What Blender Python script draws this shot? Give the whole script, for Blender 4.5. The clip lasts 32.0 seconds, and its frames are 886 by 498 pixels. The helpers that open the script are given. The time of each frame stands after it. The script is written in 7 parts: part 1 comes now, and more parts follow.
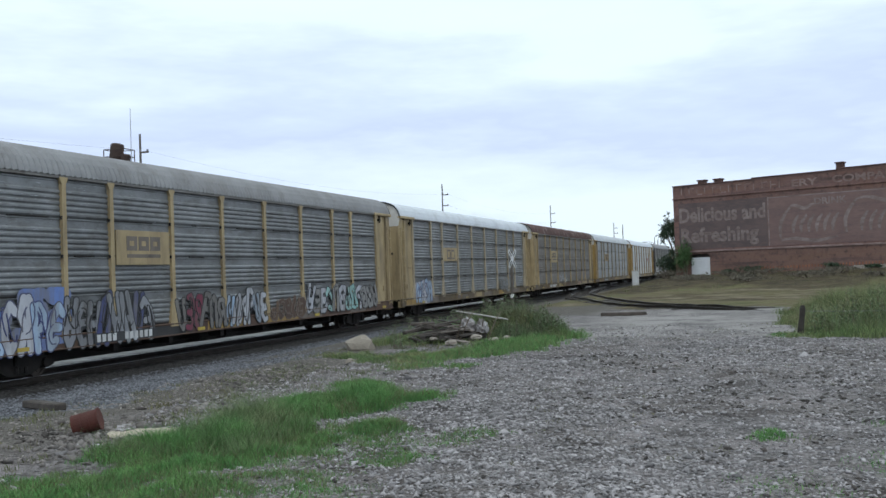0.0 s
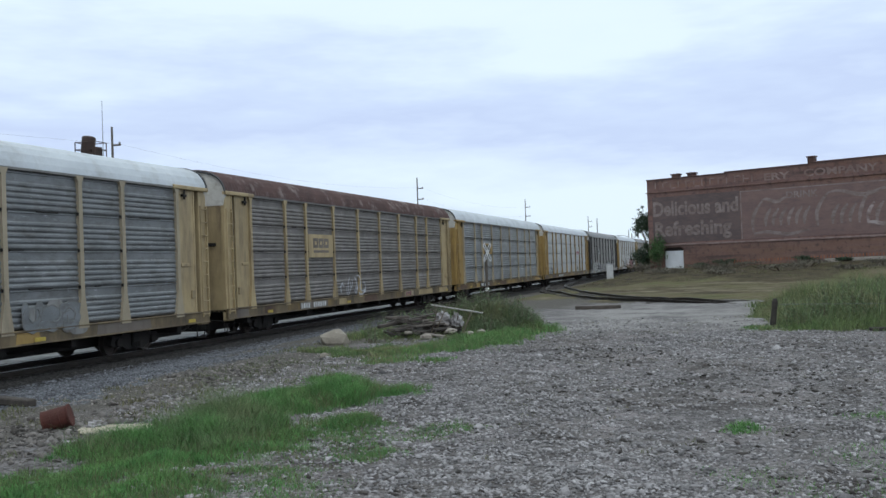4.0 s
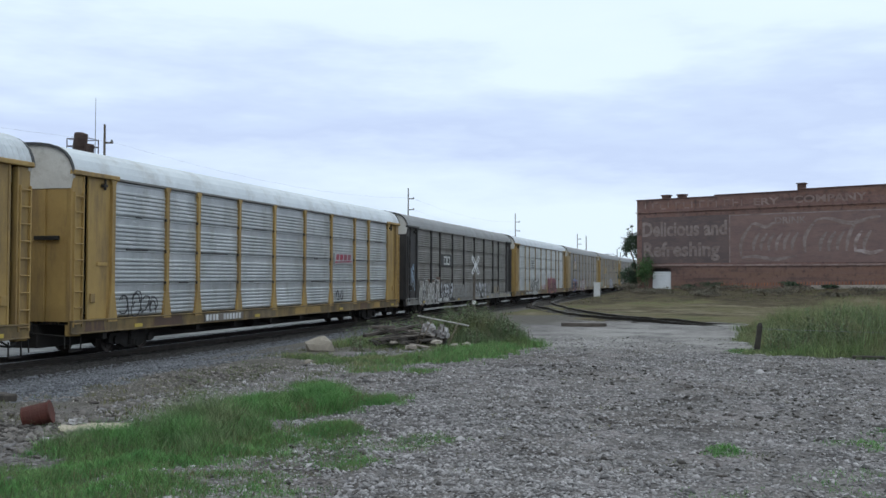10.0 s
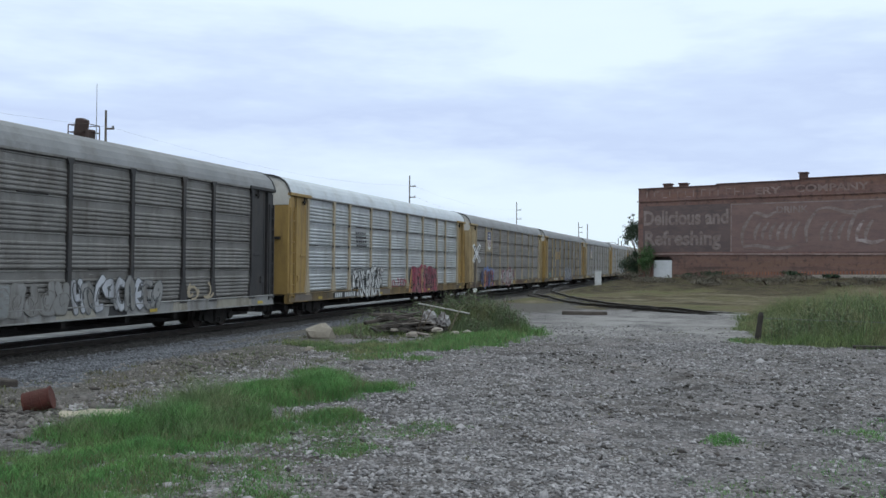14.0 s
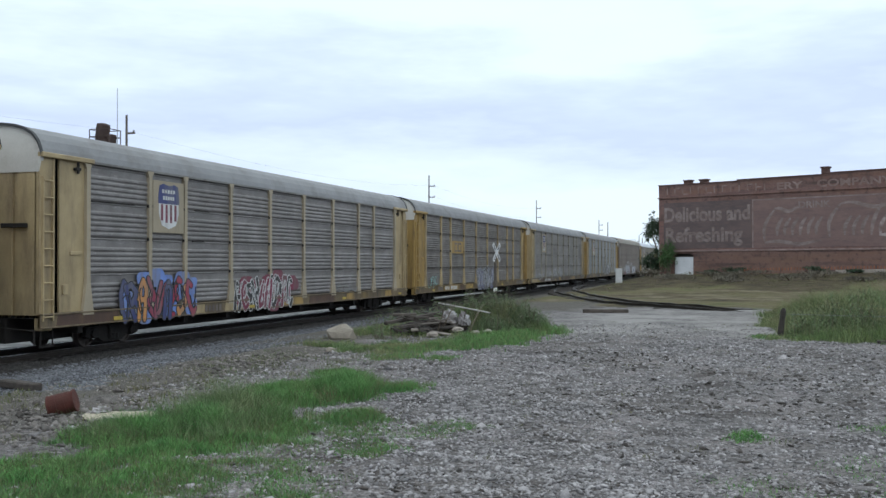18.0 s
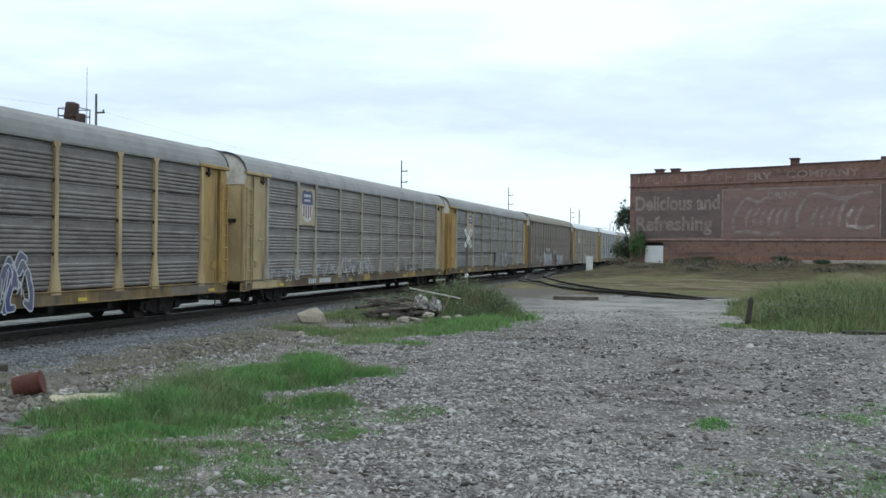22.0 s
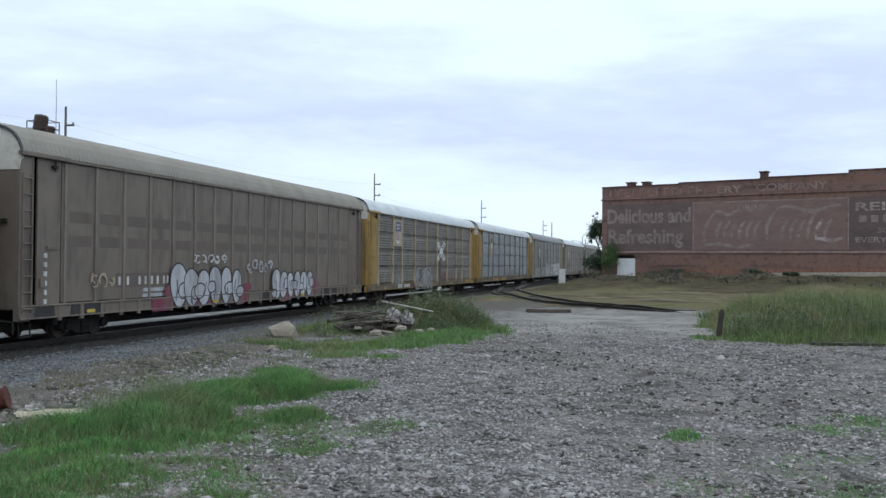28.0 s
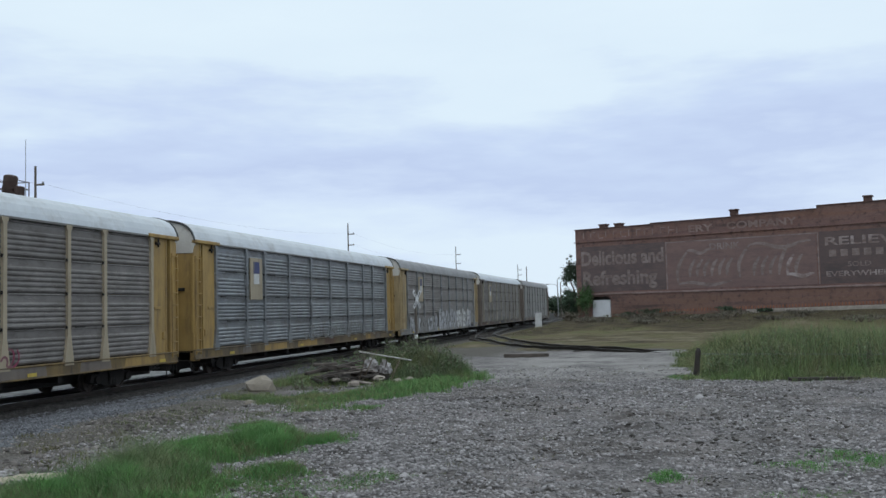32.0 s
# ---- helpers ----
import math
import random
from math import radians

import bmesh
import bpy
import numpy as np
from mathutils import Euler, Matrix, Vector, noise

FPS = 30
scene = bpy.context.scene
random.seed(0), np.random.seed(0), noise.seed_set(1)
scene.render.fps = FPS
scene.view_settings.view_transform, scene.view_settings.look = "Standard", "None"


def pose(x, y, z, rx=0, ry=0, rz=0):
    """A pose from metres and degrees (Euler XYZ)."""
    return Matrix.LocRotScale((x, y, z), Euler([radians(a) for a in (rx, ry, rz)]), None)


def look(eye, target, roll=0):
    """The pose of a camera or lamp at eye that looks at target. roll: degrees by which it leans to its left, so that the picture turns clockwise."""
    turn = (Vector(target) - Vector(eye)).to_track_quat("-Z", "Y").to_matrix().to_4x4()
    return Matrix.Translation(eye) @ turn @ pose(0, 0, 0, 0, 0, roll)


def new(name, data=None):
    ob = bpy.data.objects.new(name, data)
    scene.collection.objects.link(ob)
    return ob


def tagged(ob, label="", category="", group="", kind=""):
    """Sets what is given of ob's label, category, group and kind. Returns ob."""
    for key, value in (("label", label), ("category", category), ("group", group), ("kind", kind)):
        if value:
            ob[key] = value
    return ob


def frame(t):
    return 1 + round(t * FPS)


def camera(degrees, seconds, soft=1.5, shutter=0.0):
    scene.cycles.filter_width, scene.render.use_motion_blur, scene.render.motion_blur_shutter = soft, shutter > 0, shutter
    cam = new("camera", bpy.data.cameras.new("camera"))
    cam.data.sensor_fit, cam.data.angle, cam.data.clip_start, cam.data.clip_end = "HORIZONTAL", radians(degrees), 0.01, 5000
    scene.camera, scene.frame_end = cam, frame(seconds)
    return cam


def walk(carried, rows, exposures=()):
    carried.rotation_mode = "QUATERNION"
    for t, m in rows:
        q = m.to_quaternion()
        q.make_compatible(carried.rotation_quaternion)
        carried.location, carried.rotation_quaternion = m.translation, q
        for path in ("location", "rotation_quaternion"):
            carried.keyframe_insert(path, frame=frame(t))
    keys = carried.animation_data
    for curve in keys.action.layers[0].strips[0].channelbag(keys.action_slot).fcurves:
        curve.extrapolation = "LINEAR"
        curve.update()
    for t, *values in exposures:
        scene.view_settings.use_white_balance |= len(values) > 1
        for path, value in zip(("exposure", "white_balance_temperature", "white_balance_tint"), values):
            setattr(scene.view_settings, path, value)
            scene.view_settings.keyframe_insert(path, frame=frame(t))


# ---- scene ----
# World: x to the right of the rails, y along them away from the viewer, z up from the rail tops, in metres.
cam = camera(48.9, 32.0, soft=1.5)
PATH = [
    (0, (0.021, -0.054, 2.196), (-31.052, 94.965, 4.594), -2.00),
    (0.5, (0.028, -0.080, 2.198), (-31.187, 94.880, 5.057), -2.14),
    (1, (0.029, -0.063, 2.195), (-31.295, 94.856, 5.204), -2.25),
    (1.5, (0.031, -0.061, 2.198), (-30.592, 95.082, 5.386), -1.99),
    (2, (0.031, -0.046, 2.196), (-29.581, 95.398, 5.866), -1.88),
    (2.5, (0.024, -0.036, 2.200), (-28.408, 95.792, 5.132), -1.99),
    (3, (0.022, -0.027, 2.197), (-27.475, 96.093, 4.410), -2.09),
    (3.5, (0.011, -0.001, 2.202), (-28.068, 95.962, 3.800), -2.11),
    (5.5, (0.018, -0.038, 2.199), (-29.480, 95.489, 4.355), -1.93),
    (6, (0.018, -0.018, 2.196), (-29.694, 95.436, 4.597), -1.89),
    (6.5, (0.015, -0.026, 2.203), (-28.725, 95.722, 4.714), -1.43),
    (7, (0.013, -0.012, 2.203), (-27.510, 96.113, 3.745), -0.83),
    (7.5, (0.013, -0.018, 2.204), (-27.364, 96.142, 4.122), -0.13),
    (8, (0.017, -0.036, 2.205), (-27.724, 96.017, 4.243), 0.23),
    (8.5, (0.011, -0.027, 2.202), (-27.595, 96.061, 4.415), 0.48),
    (9, (0.011, -0.029, 2.205), (-27.643, 96.042, 4.553), 0.38),
    (9.5, (0.013, -0.023, 2.206), (-27.624, 96.050, 4.684), 0.31),
    (10, (0.012, -0.033, 2.202), (-27.508, 96.065, 5.011), 0.27),
    (10.5, (0.009, -0.029, 2.203), (-28.146, 95.879, 5.190), 0.01),
    (11, (0.007, -0.022, 2.203), (-28.372, 95.833, 4.767), -0.00),
    (11.5, (0.012, -0.030, 2.202), (-28.256, 95.864, 4.508), -0.06),
    (12, (0.008, -0.009, 2.206), (-28.065, 95.956, 3.845), -0.09),
    (12.5, (0.006, -0.010, 2.197), (-27.886, 96.008, 3.810), 0.17),
    (13, (-0.000, 0.000, 2.200), (-27.946, 96.003, 3.736), 0.40),
    (13.5, (0.002, -0.005, 2.200), (-27.861, 96.023, 3.742), 0.40),
    (14, (0.007, -0.012, 2.204), (-27.623, 96.083, 3.748), 0.54),
    (14.5, (0.005, -0.015, 2.203), (-27.608, 96.085, 3.764), 0.83),
    (16.5, (0.035, -0.026, 2.202), (-27.709, 96.028, 4.153), 0.20),
    (17, (0.035, -0.012, 2.198), (-27.009, 96.254, 3.460), -0.13),
    (17.5, (0.018, -0.002, 2.203), (-27.480, 96.142, 2.397), 0.14),
    (18, (0.027, -0.010, 2.202), (-29.592, 95.491, 3.703), -0.15),
    (18.5, (0.032, -0.034, 2.202), (-28.336, 95.829, 4.573), -0.23),
    (19, (0.028, -0.015, 2.199), (-27.607, 96.077, 3.827), -0.16),
    (19.5, (0.025, -0.014, 2.200), (-26.727, 96.336, 3.193), 0.30),
    (20, (0.023, -0.006, 2.196), (-26.261, 96.478, 2.288), 0.07),
    (20.5, (0.026, -0.009, 2.203), (-25.381, 96.700, 0.872), 0.45),
    (21, (0.021, -0.004, 2.198), (-26.006, 96.542, 0.964), 0.42),
    (21.5, (0.015, 0.003, 2.198), (-27.083, 96.254, 0.984), 0.61),
    (22, (0.021, -0.015, 2.202), (-26.798, 96.321, 2.223), 0.64),
    (22.5, (0.032, -0.031, 2.204), (-25.814, 96.564, 3.397), 0.78),
    (23, (0.030, -0.039, 2.204), (-26.022, 96.499, 3.492), 0.78),
    (23.5, (0.037, -0.042, 2.203), (-25.742, 96.561, 4.026), 0.76),
    (24, (0.039, -0.041, 2.202), (-25.478, 96.641, 3.474), 0.68),
    (24.5, (0.037, -0.034, 2.199), (-25.923, 96.528, 3.555), 0.57),
    (25, (0.052, -0.057, 2.202), (-25.337, 96.654, 3.759), 0.46),
    (25.5, (0.035, -0.015, 2.197), (-25.361, 96.706, 2.205), 0.78),
    (27.5, (0.021, 0.044, 2.190), (-24.341, 97.030, 2.727), 0.76),
    (28, (0.031, 0.026, 2.194), (-24.141, 97.051, 3.597), 0.51),
    (28.5, (0.022, 0.037, 2.188), (-23.925, 97.122, 3.227), 0.86),
    (29, (0.026, 0.031, 2.196), (-24.552, 96.962, 2.811), 0.59),
    (29.5, (0.016, 0.041, 2.192), (-25.698, 96.678, 2.621), 0.37),
    (30, (0.020, -0.026, 2.201), (-28.815, 95.726, 2.272), 0.30),
    (30.5, (0.009, 0.016, 2.199), (-28.502, 95.864, 1.593), 0.18),
    (31, (0.028, 0.046, 2.201), (-25.061, 96.844, 3.050), -0.98),
    (31.5, (0.027, 0.037, 2.203), (-21.094, 97.739, 5.081), -1.44),
    (32, (0.036, -0.010, 2.210), (-21.550, 97.435, 8.419), -1.41),
]
walk(cam, [(t, look(eye, target, roll)) for t, eye, target, roll in PATH], exposures=[(0.0, 0.12, 6250, 10), (2.0, 0.0, 6200, 10), (3.5, 0.0, 6200, 10), (6.0, 0.04, 6250, 10), (8.0, 0.05, 6230, 10), (11.0, 0.0, 6200, 10), (14.0, 0.0, 6200, 10), (17.0, 0.03, 6200, 10), (18.0, 0.16, 6250, 10), (19.0, 0.05, 6220, 10), (20.5, 0.2, 6320, 7), (22.0, 0.28, 6330, 6), (23.0, 0.16, 6280, 8), (25.0, 0.05, 6210, 10), (28.0, 0.12, 6220, 10), (29.0, 0.05, 6220, 10), (30.0, 0.14, 6250, 10), (31.2, 0.14, 6260, 9), (32.0, -0.14, 6220, 10)])

# ---- sky and light: a bright overcast day ----
world = bpy.data.worlds.new("overcast_sky")
scene.world = world
world.use_nodes = True
wn, wl = world.node_tree.nodes, world.node_tree.links
wn.clear()
SUN_EL, SUN_ROT = radians(58), radians(200)


def sky():
    out = wn.new("ShaderNodeOutputWorld")
    bg = wn.new("ShaderNodeBackground")
    bg.inputs["Strength"].default_value = 1.0
    nishita = wn.new("ShaderNodeTexSky")
    nishita.sky_type = "NISHITA"
    nishita.sun_disc = False
    nishita.sun_elevation, nishita.sun_rotation = SUN_EL, SUN_ROT
    dim = wn.new("ShaderNodeMix")
    dim.data_type, dim.blend_type = "RGBA", "MULTIPLY"
    dim.inputs[0].default_value = 1.0
    dim.inputs[7].default_value = (0.1, 0.1, 0.1, 1)
    wl.new(nishita.outputs[0], dim.inputs[6])
    co = wn.new("ShaderNodeTexCoord")
    sep = wn.new("ShaderNodeSeparateXYZ")
    wl.new(co.outputs["Generated"], sep.inputs[0])
    stretch = wn.new("ShaderNodeMapping")
    stretch.inputs["Scale"].default_value = (1.8, 1.8, 8.0)
    wl.new(co.outputs["Generated"], stretch.inputs[0])
    no = wn.new("ShaderNodeTexNoise")
    no.inputs["Scale"].default_value = 1.7
    no.inputs["Detail"].default_value = 5
    no.inputs["Roughness"].default_value = 0.58
    wl.new(stretch.outputs[0], no.inputs["Vector"])
    # cloud deck: layers by height over the horizon, bent by the noise
    add = wn.new("ShaderNodeMath")
    add.operation = "MULTIPLY_ADD"
    wl.new(no.outputs["Fac"], add.inputs[0])
    add.inputs[1].default_value = 0.30
    wl.new(sep.outputs["Z"], add.inputs[2])
    ramp = wn.new("ShaderNodeValToRGB")
    wl.new(add.outputs[0], ramp.inputs[0])
    el = ramp.color_ramp.elements
    el[0].position, el[0].color = 0.10, (0.86, 0.98, 1.06, 1)
    el[1].position, el[1].color = 0.66, (0.99, 1.11, 1.13, 1)
    for p, c in ((0.20, (0.85, 0.97, 1.06, 1)), (0.25, (0.75, 0.86, 1.03, 1)), (0.29, (0.63, 0.73, 0.95, 1)), (0.325, (0.69, 0.80, 1.0, 1)), (0.385, (0.86, 0.985, 1.06, 1))):
        e = el.new(p)
        e.color = c
    mix = wn.new("ShaderNodeMix")
    mix.data_type = "RGBA"
    mix.inputs[0].default_value = 0.93
    wl.new(dim.outputs[2], mix.inputs[6])
    wl.new(ramp.outputs[0], mix.inputs[7])
    wl.new(mix.outputs[2], bg.inputs["Color"])
    wl.new(bg.outputs[0], out.inputs[0])


sky()
sun = new("sun", bpy.data.lights.new("sun", "SUN"))
sun.data.energy, sun.data.angle, sun.data.color = 0.5, radians(25), (1.0, 0.99, 0.96)
sun.matrix_world = look((0, 0, 60), (-20 * math.sin(0.6), 25, 20))


# ---- materials ----
def surf(name, c1, c2, scale=4.0, rough=0.7, metal=0.0, bump=0.2, bscale=40.0, grime=None, gscale=0.7, gamt=0.5, streak=1.0, rnd=0.15, spread=0.0, scuff=None):
    """A weathered surface: two tones in large patches, fine grain, bump and an optional layer of grime drawn out downwards by streak."""
    m = bpy.data.materials.new(name)
    m.use_nodes = True
    n, l = m.node_tree.nodes, m.node_tree.links
    b = n["Principled BSDF"]
    co = n.new("ShaderNodeTexCoord")
    info = n.new("ShaderNodeObjectInfo")
    off = n.new("ShaderNodeVectorMath")
    off.operation = "MULTIPLY_ADD"
    cx = n.new("ShaderNodeCombineXYZ")
    for k in range(3):
        l.new(info.outputs["Random"], cx.inputs[k])
    l.new(cx.outputs[0], off.inputs[0])
    off.inputs[1].default_value = (37.0, 61.0, 23.0)
    l.new(co.outputs["Object"], off.inputs[2])

    def noise_at(s, detail=4, st=1.0, r=0.6):
        mp = n.new("ShaderNodeMapping")
        mp.inputs["Scale"].default_value = (s, s, s / st)
        l.new(off.outputs[0], mp.inputs[0])
        t = n.new("ShaderNodeTexNoise")
        t.inputs["Scale"].default_value = 1.0
        t.inputs["Detail"].default_value = detail
        t.inputs["Roughness"].default_value = r
        l.new(mp.outputs[0], t.inputs["Vector"])
        return t.outputs["Fac"]

    def ramp(fac, a, z):
        t = n.new("ShaderNodeMapRange")
        t.inputs["From Min"].default_value, t.inputs["From Max"].default_value = a, z
        l.new(fac, t.inputs["Value"])
        return t.outputs[0]

    def mixed(fac, a, z):
        t = n.new("ShaderNodeMix")
        t.data_type = "RGBA"
        for sock, v in ((0, fac), (6, a), (7, z)):
            if isinstance(v, tuple):
                t.inputs[sock].default_value = (*v, 1)
            elif isinstance(v, float):
                t.inputs[sock].default_value = v
            else:
                l.new(v, t.inputs[sock])
        return t.outputs[2]

    col = mixed(ramp(noise_at(scale), 0.35, 0.65), c1, c2)
    if grime:
        col = mixed(ramp(noise_at(gscale, 6, streak, 0.7), 0.62 - 0.35 * gamt, 0.9 - 0.35 * gamt), col, grime)
    if scuff:
        # pale scratches and dark rust freckles drawn out sideways
        col = mixed(ramp(noise_at(2.6, 6, 0.12, 0.75), 0.60, 0.70), col, scuff)
        col = mixed(ramp(noise_at(3.7, 6, 0.3, 0.75), 0.63, 0.74), col, tuple(0.3 * v for v in c2))
    fine = noise_at(bscale, 3)
    hs = n.new("ShaderNodeHueSaturation")
    val = n.new("ShaderNodeMath")
    val.operation = "MULTIPLY_ADD"
    l.new(info.outputs["Random"], val.inputs[0])
    val.inputs[1].default_value, val.inputs[2].default_value = rnd, 1.0 - rnd / 2
    v2 = n.new("ShaderNodeMath")
    v2.operation = "MULTIPLY_ADD"
    l.new(fine, v2.inputs[0])
    v2.inputs[1].default_value = 0.3
    l.new(val.outputs[0], v2.inputs[2])
    v3 = n.new("ShaderNodeMath")
    v3.operation = "SUBTRACT"
    l.new(v2.outputs[0], v3.inputs[0])
    v3.inputs[1].default_value = 0.15
    last = v3.outputs[0]
    if spread:
        geo = n.new("ShaderNodeNewGeometry")
        v4 = n.new("ShaderNodeMath")
        v4.operation = "MULTIPLY_ADD"
        l.new(geo.outputs["Random Per Island"], v4.inputs[0])
        v4.inputs[1].default_value = spread
        l.new(last, v4.inputs[2])
        v5 = n.new("ShaderNodeMath")
        v5.operation = "SUBTRACT"
        l.new(v4.outputs[0], v5.inputs[0])
        v5.inputs[1].default_value = spread / 2
        last = v5.outputs[0]
    l.new(last, hs.inputs["Value"])
    l.new(col, hs.inputs["Color"])
    l.new(hs.outputs[0], b.inputs["Base Color"])
    b.inputs["Roughness"].default_value = rough
    b.inputs["Metallic"].default_value = metal
    if bump:
        bp = n.new("ShaderNodeBump")
        bp.inputs["Strength"].default_value = bump
        bp.inputs["Distance"].default_value = 0.02
        l.new(fine, bp.inputs["Height"])
        l.new(bp.outputs[0], b.inputs["Normal"])
    return m


# ---- mesh tools ----
class Shape:
    """Vertices and faces of one mesh."""

    def __init__(self):
        self.v, self.f = [], []

    def add(self, vs, fs):
        k = len(self.v)
        self.v.extend(vs)
        self.f.extend([tuple(i + k for i in f) for f in fs])
        return self

    def box(self, x0, x1, y0, y1, z0, z1):
        vs = [(x, y, z) for x in (x0, x1) for y in (y0, y1) for z in (z0, z1)]
        return self.add(vs, [(0, 1, 3, 2), (4, 6, 7, 5), (0, 4, 5, 1), (2, 3, 7, 6), (0, 2, 6, 4), (1, 5, 7, 3)])

    def cbox(self, x0, x1, y0, y1, z0, z1, c=0.02):
        """A box with chamfered edges."""
        mid, half = ((x0 + x1) / 2, (y0 + y1) / 2, (z0 + z1) / 2), (abs(x1 - x0) / 2, abs(y1 - y0) / 2, abs(z1 - z0) / 2)
        c = min(c, *(h * 0.49 for h in half))
        at, vs, fs = {}, [], []
        for s in [(a, b, d) for a in (-1, 1) for b in (-1, 1) for d in (-1, 1)]:
            for ax in range(3):
                at[s, ax] = len(vs)
                vs.append(tuple(mid[k] + s[k] * (half[k] - (0 if k == ax else c)) for k in range(3)))
            fs.append((at[s, 0], at[s, 1], at[s, 2]))

        def sg(ax, v, o1, a, o2, b):
            s = [0, 0, 0]
            s[ax], s[o1], s[o2] = v, a, b
            return tuple(s)

        for ax in range(3):
            o1, o2 = (ax + 1) % 3, (ax + 2) % 3
            for v in (-1, 1):
                fs.append(tuple(at[sg(ax, v, o1, a, o2, b), ax] for a, b in ((-1, -1), (1, -1), (1, 1), (-1, 1))))
            for a in (-1, 1):
                for b in (-1, 1):
                    lo, hi = sg(ax, -1, o1, a, o2, b), sg(ax, 1, o1, a, o2, b)
                    fs.append((at[lo, o1], at[hi, o1], at[hi, o2], at[lo, o2]))
        return self.add(vs, fs)

    def tube(self, p, q, r0, r1=None, n=8, caps=True):
        p, q = Vector(p), Vector(q)
        r1 = r0 if r1 is None else r1
        d = (q - p).normalized()
        u = d.orthogonal().normalized()
        w = d.cross(u)
        vs = []
        for c, r in ((p, r0), (q, r1)):
            vs += [tuple(c + (u * math.cos(a) + w * math.sin(a)) * r) for a in (2 * math.pi * k / n for k in range(n))]
        fs = [(k, (k + 1) % n, n + (k + 1) % n, n + k) for k in range(n)]
        if caps:
            fs += [tuple(range(n))[::-1], tuple(range(n, 2 * n))]
        return self.add(vs, fs)

    def lathe(self, profile, axis="z", n=20, at=(0, 0, 0)):
        """profile: pairs of radius and place along the axis."""
        vs, fs = [], []
        for r, h in profile:
            for k in range(n):
                a = 2 * math.pi * k / n
                c, s = r * math.cos(a), r * math.sin(a)
                vs.append({"z": (c, s, h), "x": (h, c, s), "y": (s, h, c)}[axis])
        for i in range(len(profile) - 1):
            for k in range(n):
                fs.append((i * n + k, i * n + (k + 1) % n, (i + 1) * n + (k + 1) % n, (i + 1) * n + k))
        fs += [tuple(range(n))[::-1], tuple(range((len(profile) - 1) * n, len(profile) * n))]
        return self.add([(v[0] + at[0], v[1] + at[1], v[2] + at[2]) for v in vs], fs)

    def prism(self, poly, axis, a, b):
        """A flat outline drawn out along an axis from a to b. The outline's pairs are the other two axes in order."""
        n = len(poly)
        put = {"x": lambda p, h: (h, p[0], p[1]), "y": lambda p, h: (p[0], h, p[1]), "z": lambda p, h: (p[0], p[1], h)}[axis]
        vs = [put(p, a) for p in poly] + [put(p, b) for p in poly]
        fs = [(k, (k + 1) % n, n + (k + 1) % n, n + k) for k in range(n)]
        return self.add(vs, fs + [tuple(range(n))[::-1], tuple(range(n, 2 * n))])

    def sheet(self, rows):
        """A grid of points, row by row."""
        w = len(rows[0])
        vs = [p for row in rows for p in row]
        return self.add(vs, [(i * w + k, i * w + k + 1, (i + 1) * w + k + 1, (i + 1) * w + k) for i in range(len(rows) - 1) for k in range(w - 1)])

    def mesh(self, name, smooth=False, fix=True):
        me = bpy.data.meshes.new(name)
        me.from_pydata(self.v, [], self.f)
        if fix:
            bm = bmesh.new()
            bm.from_mesh(me)
            bmesh.ops.recalc_face_normals(bm, faces=bm.faces)
            bm.to_mesh(me)
            bm.free()
        if smooth:
            me.polygons.foreach_set("use_smooth", [True] * len(me.polygons))
        me.update()
        return me


def placed(name, me, material, parent=None, m=None, label=""):
    """An object on a mesh that others may share, with a material of its own."""
    ob = new(name, me)
    if not me.materials:
        me.materials.append(material)
    if me.materials[0] is not material:
        ob.material_slots[0].link = "OBJECT"
        ob.material_slots[0].material = material
    if parent:
        ob.parent = parent
    if m is not None:
        ob.matrix_basis = m
    if label:
        ob["label"] = label
    return ob


def part(name, shape, material, parent, label="", m=None, smooth=False):
    return placed(name, shape.mesh(name, smooth), material, parent, m, label)


def thing(name, label, category, at=(0, 0, 0), rz=0.0, group="", kind=""):
    ob = new(name)
    ob.empty_display_size = 0.2
    ob.matrix_basis = pose(*at, 0, 0, rz)
    return tagged(ob, label, category, group, kind)


